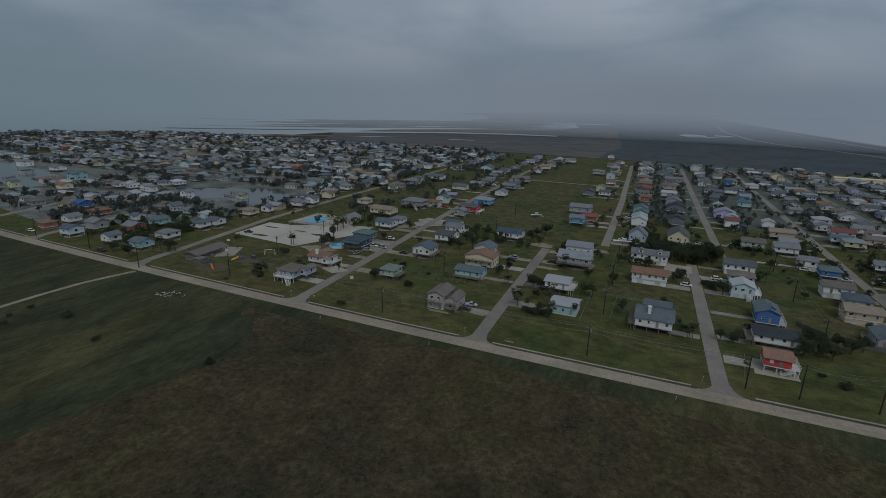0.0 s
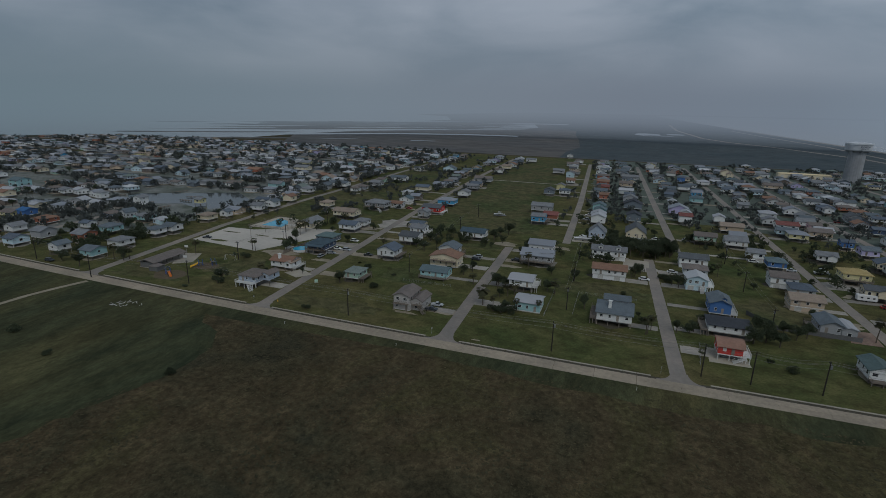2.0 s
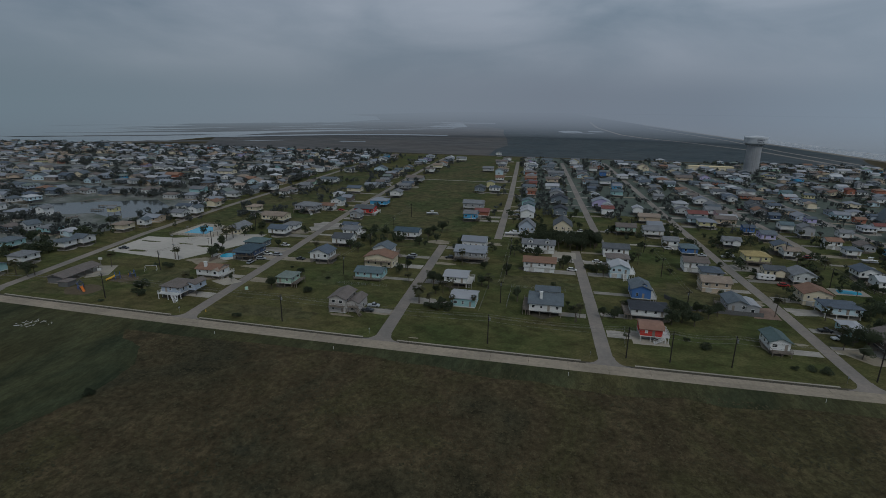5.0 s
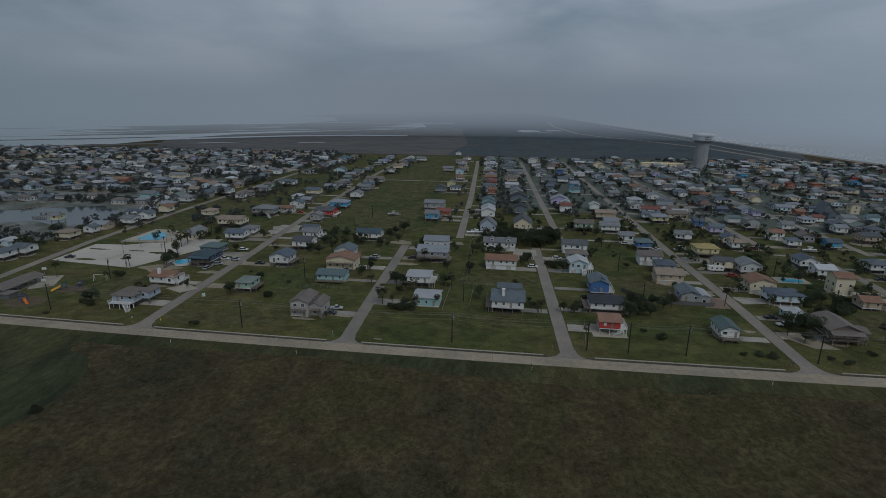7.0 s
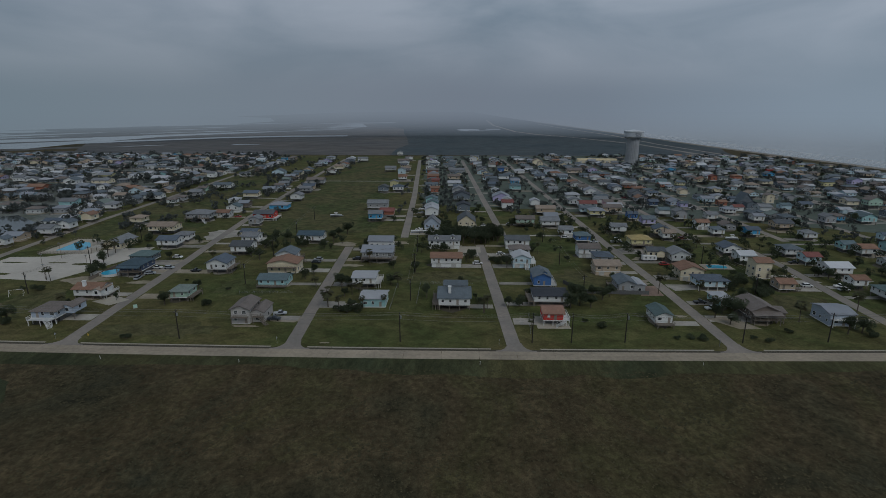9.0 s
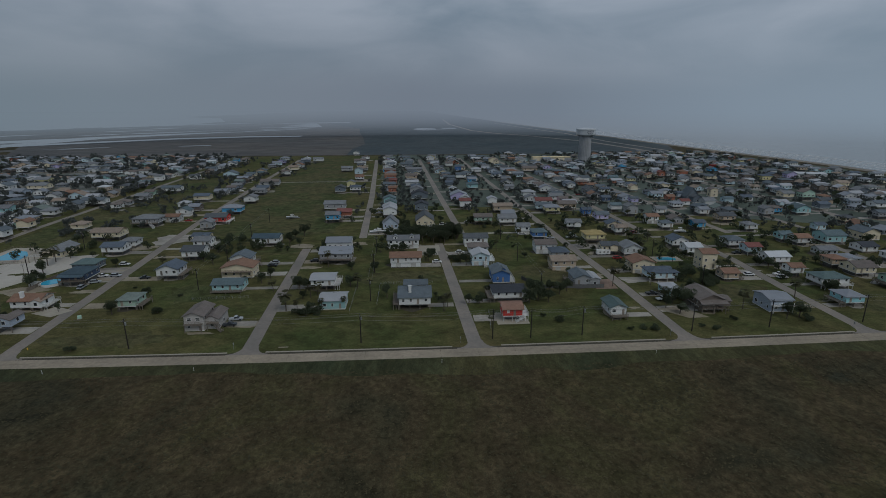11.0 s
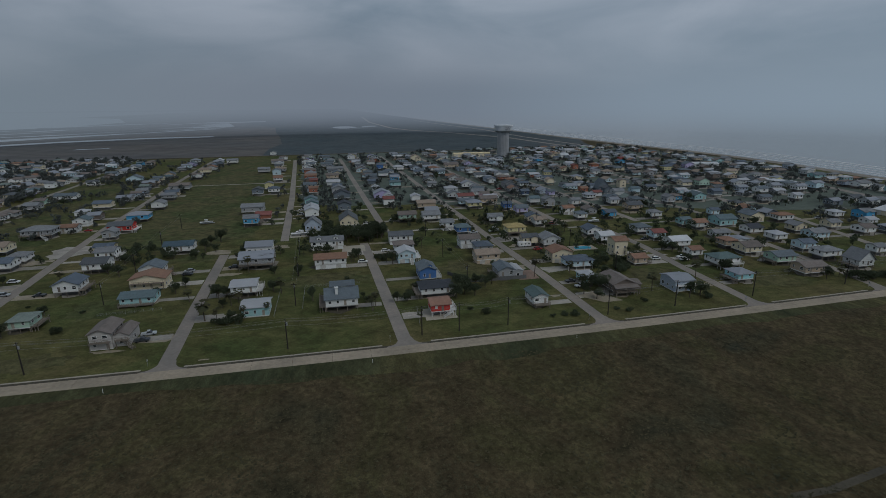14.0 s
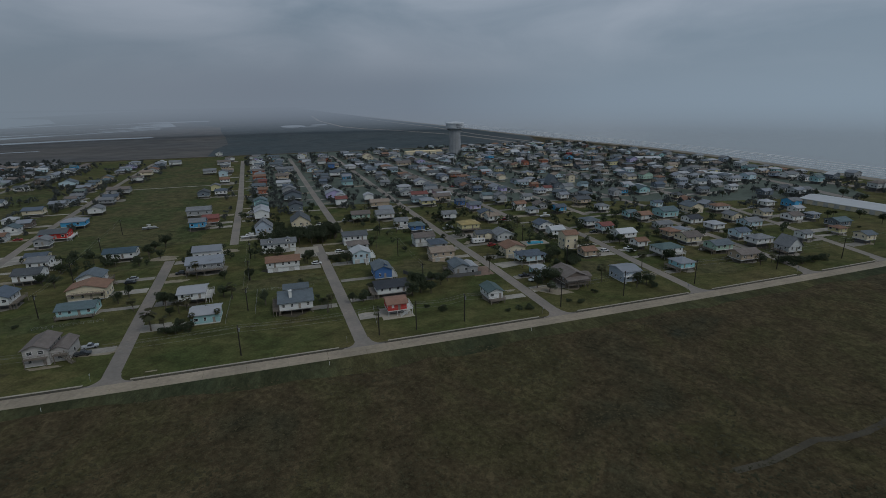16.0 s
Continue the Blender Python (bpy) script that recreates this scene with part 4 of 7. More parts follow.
            dm = part("dormer", bm, WALL[wall], ob, at=(s * w, -d * 0.22, up + h + 0.1))
            part("dormer_roof", roof_mesh(dw, dd, "y", 0.6, 0.25, 0.12)[0], ROOF[roof], dm, at=(0, 0, 1.5))
            part("window", PLAIN_WINDOW, None, dm, at=(0, -dd / 2 - 0.01, 0.85), scale=(0.9, 1, 0.7))
    if side:
        bm, _ = roof_mesh(6, 8, "y", 0.42, 0.5)
        part("wing_wall", wall_mesh(6, 8, h, "y", 0.42, 0.5), WALL[wall], ob, at=(w / 2 + 2.4, 2.5, up))
        part("wing_roof", bm, ROOF[roof], ob, at=(w / 2 + 2.4, 2.5, up + h))
        for px in (w / 2 + 0.2, w / 2 + 4.8):
            for py in (-1, 5.5):
                part("post", post_mesh(up, 0.13, TIMBER_PALE), None, ob, at=(px, py, 0))
        part("window", PLAIN_WINDOW, None, ob, at=(w / 2 + 2.4, -1.52, up + 1.5), scale=(1.4, 1, 1))
    for dx, dy, ww, wd, wup, wh, wr, ws, top_ in wings:
        part("wing_wall", wall_mesh(ww, wd, wh, wr, ws, 0.4), WALL[wall], ob, at=(dx, dy, wup))
        part("wing_roof", roof_mesh(ww, wd, wr, ws, 0.4)[0], ROOF[top_], ob, at=(dx, dy, wup + wh + 0.02))
        if wup > 0.8:
            for k in (-0.46, 0.46):
                part("post", post_mesh(wup, 0.12, TIMBER), None, ob, at=(dx + k * ww, dy - wd * 0.46, 0))
        else:
            part("plinth", box(bmesh.new(), dx - ww / 2 + 0.08, dy - wd / 2 + 0.08, 0, dx + ww / 2 - 0.08, dy + wd / 2 - 0.08, wup), CONCRETE, ob)
        part("window", PLAIN_WINDOW, None, ob, at=(dx, dy - wd / 2 - 0.02, wup + 1.5), scale=(1.2, 1, 1))
        part("window", PLAIN_WINDOW, None, ob, at=pose(dx + (ww / 2 + 0.02) * (1 if dx > 0 else -1), dy, wup + 1.5, 0, 0, 90 if dx > 0 else -90), scale=(1.1, 1, 1))
    if street and y < 430 and x > -120:
        # a drive from the nearest street
        near = [(abs(along(l, y) - x), along(l, y)) for l in STREETS.values() if along(l, y) is not None]
        if near and min(near)[0] < 50:
            sx = min(near)[1]
            ax = x + (w / 2 - 1 if sx > x else -w / 2 + 1)
            bx = sx + (-2.8 if sx > x else 2.8)
            if abs(bx - ax) > 3:
                dy = r.choice((-0.2, 0.0, 0.15)) * d
                wd = r.choice((1.6, 2.0, 2.8))
                p0, p1 = min(ax, bx), max(ax, bx)
                if any(abs(y + dy - q1) < wd + 2.9 and p0 < q3 and p1 > q2 for q1, q2, q3 in LANES):
                    return ob
                LANES.append((y + dy, p0, p1))
                DRIVES.append(((p0 * 0.45 + p1 * 0.55), y + dy, x, r.random()))
                sheet("driveway", [(p0, y + dy - wd), (p1, y + dy - wd), (p1, y + dy + wd), (p0, y + dy + wd)], 0.062 + (len(DRIVES) % 5) * 0.002 + x * 0.000003, DRIVE if r.random() < 0.75 else DIRT,
                      "pale concrete driveway leading to a house", "driveway", 0.03)
    return ob


house(-135, 121, 10, 15, "cream", "grey", "y", 0.2, 3.0, street=False)
house(-95.6, 20.4, 9.0, 9.4, "greyblue", "greybrown", "hip", 2.4, 2.5, deck="front", stair="front", porch=0, wings=((5.6, 3.0, 4.4, 7.0, 2.4, 2.5, "y", 0.42, "greybrown"),))
house(-97.2, 44.4, 11.0, 8.4, "white", "rust", "x", 1.6, 2.6, chimney=1, deck="right", wings=((4.6, -1.6, 3.6, 7.0, 1.6, 2.5, "y", 0.4, "tanroof"),))
house(-96.8, 74.4, 10.1, 11, "navy", "navy", "hip", 2.6, 2.8, deck="front")
house(-104.5, 93.4, 10.4, 9.0, "slate", "greengrey", "hip", 1.0, 2.8)
house(-105.3, 119.1, 10.7, 9, "white", "slateblue", "x", 2.4, 2.6)
house(-104.9, 133.1, 8.1, 8.5, "white", "grey", "hip", 1.6, 2.6)
house(-155.9, 173.9, 8.0, 8.4, "cream", "tanroof", "hip", 2.4, 2.6)
house(-126.5, 151.9, 15.9, 10, "cream", "tanroof", "x", 2.4, 2.6)
house(-120.7, 186.4, 15.9, 11, "greywall", "grey", "hip", 2.8, 2.8, deck="front", stair="front")
house(-168.7, 239.0, 6.4, 6.7, "white", "greybrown", "hip", 2.4, 2.6)
house(-58.6, 42.6, 6.8, 8.2, "palegreen", "greygreen", "hip", 1.8, 2.5, deck="right")
two_storey = house(-25.0, 22.9, 6.6, 10.6, "greige", "greybrown", "y", 0.2, 5.4, enc=1, deck2=1, wings=((5.6, 0.7, 4.8, 9.4, 0.2, 3.7, "y", 0.5, "greybrown"),))
stairs(two_storey, 6.4, -4.6, 2.7, 60, TIMBER)
part("landing", box(bmesh.new(), 4.2, -5.6, 2.55, 8.2, -4.1, 2.7), TIMBER, two_storey)
for px in (4.4, 8.0):
    part("post", post_mesh(2.55, 0.1, TIMBER), None, two_storey, at=(px, -5.4, 0))
railing(two_storey, 4.2, -5.55, 8.2, -5.55, 2.7, TIMBER)
house(-26.9, 60.4, 12.4, 8.4, "teal", "slateteal", "x", 0.9, 2.5, deck="front", porch=0, slope=0.3)
house(-28.6, 79.6, 14.0, 9.4, "cream", "rust", "y", 0.4, 4.4, slope=0.26, deck2=1)
house(-32.0, 94.5, 9.4, 9.4, "white", "slate", "y", 1.8, 3.0, deck="right", stair="right")
house(-58.9, 78.2, 9.4, 9.9, "white", "slateblue", "y", 2.4, 2.8, deck="right")
house(-60.3, 108.9, 10.3, 10, "white", "darkgrey", "x", 2.2, 2.8)
house(-63.3, 128.4, 8.8, 9, "white", "grey", "x", 2.2, 2.8, deck="right")
house(-30.2, 133.0, 14.2, 9, "white", "navy", "x", 2.0, 2.8)
house(13.1, 99.9, 15.4, 12, "greywall", "greyblue", "x", 2.4, 2.8, deck="front")
house(12.2, 117.3, 12.7, 10, "white", "greyblue", "x", 2.4, 3.6)
house(13.0, 60.6, 9.8, 9.4, "white", "ltgrey", "x", 2.2, 2.6, deck="right", slope=0.2)
house(20.4, 38.2, 9.6, 9.1, "teal", "ltgrey", "x", 0.6, 3.4, enc=1, slope=0.22)
house(52.0, 38.9, 12.1, 12.8, "white", "slate", "x", 2.2, 2.8, chimney=1, deck="left", upper=1)
house(47.9, 90.1, 14.7, 9, "white", "rust", "x", 2.4, 2.6, enc=1)
house(46.2, 123.3, 17.0, 9, "white", "grey", "x", 2.2, 2.8, enc=1, dormer=1)
house(86.2, 124.4, 12.9, 9, "white", "darkgrey", "x", 2.4, 2.8, enc=1)
house(85.5, 106.7, 10.1, 8, "ltgreywall", "greybrown", "hip", 2.2, 2.6)
house(84.4, 90.2, 8.7, 9, "paleblue", "white", "y", 2.4, 2.6, enc=1, deck="right", stair="front")
house(89.9, 63.6, 7.4, 11, "blue", "slate", "y", 1.2, 3.8, deck="right", dormer=1)
house(90.0, 41.4, 13.4, 9, "white", "black", "hip", 2.2, 2.4, deck="left", porch=0, slope=0.28)
house(87.4, 22.3, 7.0, 7.4, "red", "pinkroof", "arch", 2.3, 2.4, stair="front", deck="right", shutters=1)
house(121.4, 108.2, 10.8, 9, "white", "greybrown", "x", 2.4, 2.8, enc=1)
house(125.3, 94.9, 8.5, 9, "ltgreywall", "slateblue", "hip", 2.2, 2.6)
house(122.9, 80.2, 11.4, 9, "tan", "tanroof", "x", 2.2, 2.6, enc=1)
house(124.2, 56.8, 7.2, 10, "greywall", "slate", "y", 1.6, 2.8, deck="left", wings=((5.0, -0.8, 4.6, 9, 0.6, 3.4, "y", 0.3, "ltgrey"),))
house(124.8, 135.8, 8.0, 8.4, "blue", "slateteal", "hip", 2.2, 2.6)
house(118.2, 149.4, 7.5, 7.9, "white", "grey", "x", 2.2, 2.8, enc=1)
house(154.6, 127.4, 11.0, 9.0, "yellow", "mustard", "hip", 2.4, 2.8, deck="front", porch=0)
house(126.8, 23.8, 6.0, 9, "white", "greengrey", "y", 1.4, 2.8, deck="front")
house(158.4, 73.6, 10.4, 9.4, "cream", "rust", "y", 2.2, 3.0, enc=1, slope=0.34)
house(162.0, 60.8, 12.4, 8.6, "paleblue", "slateblue", "hip", 2.0, 2.6)
house(157.2, 40.9, 6.0, 9, "teal", "ltgrey", "hip", 1.2, 2.6)
house(164.2, 29.2, 9.6, 12.6, "brown", "greybrown", "y", 2.2, 2.7, deck="front", stair="right", wings=((5.0, -3.4, 4.4, 6.4, 2.2, 2.2, "x", 0.3, "greybrown"),))
house(164.2, 99.1, 9.2, 9.7, "ltgreywall", "grey", "y", 2.2, 2.8)
house(196.0, 97.3, 7.7, 8.1, "white", "white", "x", 2.4, 2.8)
house(192.0, 76.6, 7.2, 7.6, "cream", "rust", "x", 0.3, 7.6, enc=1)
house(192.8, 59.6, 6.7, 7.1, "tan", "rust", "x", 1.2, 2.6, deck="right")
house(227.0, 111.3, 8.8, 9.3, "white", "slate", "hip", 2.2, 2.6)
house(228.0, 97.0, 7.2, 7.6, "paleblue", "redroof", "x", 2.2, 2.6)
house(228.8, 80.0, 10.4, 9, "white", "white", "x", 2.2, 2.6)
house(225.4, 62.2, 6.1, 6.4, "white", "rust", "x", 2.2, 2.6)
house(190.4, 26.0, 8.6, 10, "greyblue", "greyblue", "x", 0.3, 4.5, enc=1, deck2=1, slope=0.22)
house(266.9, 112.9, 7.9, 8.3, "white", "rust", "x", 2.2, 2.6)
house(262.7, 120.5, 6.5, 6.9, "teal", "slateteal", "x", 2.2, 2.6)
house(258.6, 145.3, 7.1, 7.4, "white", "grey", "hip", 2.2, 2.6)
house(229.5, 152.3, 7.2, 7.5, "skyblue", "slateblue", "x", 2.2, 2.6)
house(209.5, 152.9, 6.7, 7, "white", "slate", "hip", 2.2, 2.6)
house(176.3, 143.2, 7.4, 7.8, "white", "tanroof", "x", 2.2, 2.6)
house(208.8, 171.9, 7.5, 7.9, "white", "rust", "x", 2.2, 2.6, enc=1)
house(222.0, 27.6, 7.6, 8, "aqua", "greyblue", "hip", 2.0, 2.4, stair="right", deck="left")
house(231.0, 48.6, 12.4, 9, "white", "greengrey", "hip", 2.0, 2.6, deck="front", porch=0)
house(258.6, 28.0, 11.4, 8, "tan", "greybrown", "x", 2.0, 2.6, deck="right", stair="right")
house(259.6, 44.8, 10.6, 8.4, "palegreen", "slate", "x", 2.0, 2.5, deck="left")
house(286.4, 45.2, 10.8, 8, "white", "grey", "hip", 2.5, 2.6, deck="right")
house(288.6, 30.2, 8.6, 8, "ltgreywall", "grey", "y", 2.2, 2.4, slope=0.95, deck="left", stair="right")
house(316.3, 44.5, 6.0, 6, "white", "grey", "x", 2.4, 2.6, stair="right")
house(288.2, 59.4, 7.4, 7.8, "paleblue", "slateblue", "x", 2.2, 2.8, deck="right")
house(347.1, 48.5, 6.2, 6.5, "yellow", "rust", "hip", 1.8, 2.4)
house(343.0, 31.4, 6.8, 7.2, "cream", "slate", "x", 2.4, 2.8)
house(362.3, 59.7, 9.7, 9, "slate", "slateteal", "x", 2.0, 2.6)
house(289.6, 78.4, 7.8, 8.2, "white", "ltgrey", "hip", 2.2, 2.6)
house(291.8, 98.3, 8.5, 8.9, "white", "black", "x", 1.0, 2.6)
house(313.9, 123.2, 10.3, 10.8, "cream", "slate", "y", 0.6, 4.2)
house(316.4, 91.8, 7.6, 8, "cream", "grey", "y", 2.2, 2.8)
house(256.2, 61.8, 9.6, 10, "cream", "greybrown", "x", 2.2, 2.6)
house(254.4, 73.7, 7.1, 7.5, "tan", "rust", "hip", 2.2, 2.6)
house(314.3, 77.0, 10.2, 9, "paleblue", "grey", "x", 2.0, 2.6)
house(287.7, 117.2, 11.5, 11, "teal", "slateteal", "x", 1.4, 3.6)
house(371.7, 116.6, 7.2, 7.6, "white", "ltgrey", "hip", 2.2, 2.6)
house(371.3, 93.9, 6.6, 6.9, "white", "ltgrey", "x", 2.2, 2.6)
house(344.0, 94.4, 7.5, 7.9, "cream", "grey", "x", 2.0, 2.6)
house(364.5, 77.4, 6.0, 6.1, "slate", "greyblue", "hip", 2.2, 2.6)
house(350.8, 79.7, 8.2, 8.7, "white", "greybrown", "x", 2.0, 2.6)
house(-249.6, 20.7, 8.0, 8.5, "paleblue", "slateblue", "x", 1.8, 2.8)
house(-252.2, 36.3, 8.3, 8.7, "greywall", "grey", "x", 1.2, 3.6)
house(-215.1, 19.7, 6.6, 6.9, "white", "slate", "y", 2.2, 2.8)
house(-226.0, 40.6, 8.6, 9, "rustwall", "grey", "x", 2.0, 2.8)
house(-192.1, 20.2, 7.9, 8.3, "teal", "slate", "x", 2.2, 2.6)
house(-228.1, 57.7, 8.9, 9.4, "teal", "slate", "hip", 2.2, 2.8)
house(-196.7, 38.9, 8.7, 9.2, "white", "grey", "hip", 2.2, 2.6)
house(-247.5, 58.8, 6.0, 6, "white", "slateblue", "x", 2.2, 2.6)
house(-200.2, 63.9, 7.6, 8, "white", "slate", "hip", 2.2, 2.6, deck="front")
house(-197.6, 73.1, 7.6, 8, "white", "slate", "x", 2.2, 2.6)
house(-277.4, 37.4, 7.4, 7.8, "white", "grey", "y", 2.0, 2.6)
house(-277.8, 24.0, 6.7, 7, "rustwall", "rust", "hip", 1.2, 2.6)
house(-284.4, 59.3, 8.9, 9.4, "rustwall", "rust", "hip", 1.6, 2.6)
house(-312.2, 65.9, 7.5, 7.9, "blue", "blueroof", "x", 2.4, 3.0)
house(-328.6, 82.2, 6.5, 6.9, "cream", "ltgrey", "x", 2.2, 2.8)
house(-433.4, 136.9, 11.9, 11, "teal", "slateteal", "x", 2.6, 5.0)
house(-433.6, 87.2, 6.0, 6.1, "yellow", "slate", "y", 2.2, 4.0)
house(-433.8, 110.4, 6.1, 6.5, "pink", "greybrown", "y", 2.2, 3.6)
house(-560.2, 162.4, 10.4, 10.9, "white", "grey", "hip", 2.6, 5.0)
house(-395.8, 103.5, 8.3, 8.7, "cream", "rust", "x", 2.2, 3.0)
house(-326.3, 128.2, 6.4, 6.7, "white", "grey", "hip", 2.2, 4.0)
house(-278.5, 121.3, 6.6, 7, "white", "grey", "y", 2.2, 5.0)
house(-201.7, 104.7, 8.3, 8.7, "cream", "tanroof", "hip", 2.2, 2.6)
house(-197.0, 116.1, 6.0, 5.5, "white", "slate", "y", 2.2, 2.8)
house(-192.6, 143.4, 8.2, 8.6, "white", "grey", "x", 2.2, 2.8)
house(-190.2, 155.7, 7.1, 7.5, "white", "slate", "y", 2.2, 3.4)
house(-193.0, 179.7, 7.0, 7.4, "cream", "rust", "y", 2.2, 3.2)
house(-243.2, 230.8, 12.6, 10, "teal", "grey", "x", 2.2, 2.8)
house(-203.5, 219.9, 9.2, 9.6, "white", "grey", "hip", 2.2, 2.8)
house(-324.4, 300.9, 14.4, 10, "rustwall", "rust", "x", 2.2, 2.8)
house(-278.5, 216.5, 12.3, 10, "white", "greybrown", "hip", 2.2, 2.8)
house(-246.4, 144.0, 6.0, 5.6, "yellow", "grey", "x", 2.0, 2.6)
house(-78.2, 190.8, 13.6, 10, "red", "darkgrey", "x", 1.8, 3.0, deck="right")
house(-78.0, 221.1, 12.9, 10, "skyblue", "greyblue", "hip", 2.2, 2.8, deck="right")
house(-77.3, 261.5, 8.8, 9, "white", "grey", "y", 2.2, 2.8)
house(-78.0, 172.8, 7.0, 7.4, "greywall", "grey", "y", 2.2, 2.8)
house(-1.7, 189.0, 8.8, 9, "skyblue", "grey", "x", 2.4, 3.2, deck="right")
house(-5.4, 225.3, 14.8, 10, "greywall", "grey", "x", 2.8, 3.2)
house(4.4, 201.6, 9.4, 9, "rustwall", "redroof", "x", 2.2, 2.6)
house(-5.6, 329.4, 7.1, 7.5, "yellow", "grey", "y", 2.2, 4.0)
house(37.7, 163.0, 9.4, 9.4, "greyblue", "grey", "y", 2.0, 2.8, slope=0.85, enc=1)
house(35.7, 202.5, 9.0, 9, "white", "ltgrey", "y", 2.2, 3.8)
house(35.3, 230.0, 8.0, 8.5, "teal", "slateteal", "y", 2.2, 3.4)
house(34.2, 296.4, 7.1, 7.5, "rustwall", "rust", "x", 2.4, 3.4)
house(32.9, 344.1, 6.9, 7.2, "rustwall", "redroof", "x", 2.4, 3.4)
house(59.3, 176.0, 11.0, 16, "cream", "darkgrey", "y", 1.6, 2.6, slope=0.7, enc=1)
house(58.0, 218.9, 9.2, 9.7, "slate", "black", "y", 2.2, 3.6)
house(90.8, 227.3, 7.9, 8.3, "white", "redroof", "x", 2.4, 4.2)
house(88.9, 260.0, 13.0, 11, "lavender", "greyblue", "y", 2.2, 3.2)
house(97.4, 177.0, 11.4, 9, "palegreen", "greybrown", "x", 2.6, 2.6, deck="front")
house(112.9, 174.8, 11.4, 10, "white", "grey", "x", 2.2, 2.6)
house(177.4, 179.0, 8.0, 8.4, "lavender", "slate", "x", 2.4, 2.8)
house(172.3, 194.5, 6.1, 6.4, "blue", "slateblue", "x", 2.2, 3.0)
house(151.6, 207.7, 10.1, 9, "yellow", "greyblue", "hip", 2.2, 2.6)
house(151.7, 233.6, 12.4, 9, "white", "redroof", "x", 2.2, 2.8)
house(278.0, 252.0, 11.0, 10, "slate", "slate", "y", 0.6, 2.2, slope=1.25)
house(204.3, 194.4, 7.5, 7.9, "greywall", "grey", "y", 2.4, 4.6)
house(64.2, 152.0, 9.7, 8, "white", "ltgrey", "hip", 0.4, 2.8)
house(-12.2, 304.7, 8.8, 9, "slate", "darkgrey", "y", 2.2, 2.8)
house(-7.5, 420.1, 7.8, 8.2, "paleblue", "grey", "y", 2.2, 4.6)
house(-16.6, 531.4, 14.6, 9, "greywall", "greybrown", "x", 2.2, 2.8)
house(-33.2, 645.4, 8.3, 8, "white", "grey", "y", 2.2, 2.8)
house(-24.0, 453.0, 12.3, 9, "greywall", "grey", "x", 2.2, 2.6)
house(35.0, 213.0, 9.2, 9, "white", "ltgrey", "y", 2.2, 3.6)
house(33.6, 247.1, 8.9, 9, "teal", "slateteal", "y", 2.2, 3.2)
house(28.8, 381.7, 11.6, 8, "rustwall", "rust", "x", 2.2, 3.0)
house(26.7, 427.2, 12.1, 8, "rustwall", "greybrown", "x", 2.2, 3.0)
house(24.4, 502.1, 13.8, 8, "white", "white", "y", 2.2, 2.8)
house(19.1, 585.4, 9.8, 8, "white", "grey", "x", 2.2, 2.6)
house(57.2, 265.9, 13.0, 10, "slate", "black", "y", 2.2, 3.2)
house(55.0, 294.7, 10.8, 9, "greywall", "grey", "y", 2.2, 2.8)
house(51.0, 335.1, 11.7, 9, "ltgreywall", "ltgrey", "x", 2.2, 2.8)
house(50.2, 381.1, 12.2, 9, "tan", "greybrown", "x", 2.2, 2.8)
house(53.7, 434.5, 17.0, 9, "greywall", "grey", "x", 2.2, 2.8)
house(44.2, 483.3, 13.2, 9, "greywall", "slate", "x", 2.2, 2.8)
house(41.3, 569.2, 13.5, 9, "ltgreywall", "slate", "x", 2.2, 2.8)
house(92.5, 245.8, 6.2, 6.5, "white", "ltgrey", "y", 2.2, 3.4)
house(87.4, 303.5, 6.0, 6.1, "white", "ltgrey", "y", 0.6, 2.8)
house(86.0, 329.9, 6.6, 7, "slate", "slateblue", "x", 2.2, 2.8)
house(88.1, 365.7, 10.8, 9, "greyblue", "slate", "x", 2.2, 2.8)
house(80.7, 477.7, 6.9, 7.3, "ltgreywall", "grey", "y", 2.2, 3.0)
house(97.0, 488.5, 8.9, 9, "white", "greybrown", "x", 2.2, 2.8)
house(104.0, 441.6, 7.0, 7.4, "blue", "slateblue", "x", 2.2, 4.2)
house(102.1, 383.9, 10.0, 9, "white", "slate", "x", 2.2, 2.8)
house(106.4, 316.8, 9.5, 10, "teal", "slateteal", "hip", 2.2, 3.2)
house(75.9, 553.9, 9.9, 9, "white", "ltgrey", "y", 2.2, 2.8)
house(113.2, 240.5, 6.7, 7.1, "white", "ltgrey", "y", 2.2, 3.0)
house(116.7, 213.5, 13.2, 9, "tan", "tanroof", "x", 2.2, 2.8)
house(115.9, 188.3, 8.4, 8.8, "ltgreywall", "greyblue", "x", 2.2, 2.8)
house(148.8, 272.1, 10.2, 9, "ltgreywall", "ltgrey", "hip", 2.2, 2.8)
house(138.2, 303.0, 7.3, 7.7, "greywall", "grey", "x", 2.2, 2.8)
house(166.3, 251.4, 10.0, 9, "white", "grey", "x", 2.2, 2.8)
house(165.7, 219.1, 12.6, 9, "tan", "greybrown", "x", 2.2, 2.8)
house(123.7, 429.2, 10.9, 9, "white", "ltgrey", "hip", 2.2, 2.8)
house(156.8, 491.2, 6.2, 6.5, "cream", "tanroof", "y", 2.2, 5.0)
house(158.0, 420.3, 15.5, 10, "paleblue", "greyblue", "x", 2.2, 2.8)
house(186.0, 434.3, 16.0, 10, "tan", "greybrown", "x", 2.2, 2.8)
house(195.0, 523.1, 10.9, 11, "ltgreywall", "grey", "hip", 2.2, 4.0)
house(195.8, 345.5, 9.9, 9, "white", "darkgrey", "x", 2.2, 2.8)
house(214.9, 344.9, 6.8, 7.2, "white", "grey", "y", 2.2, 3.2)
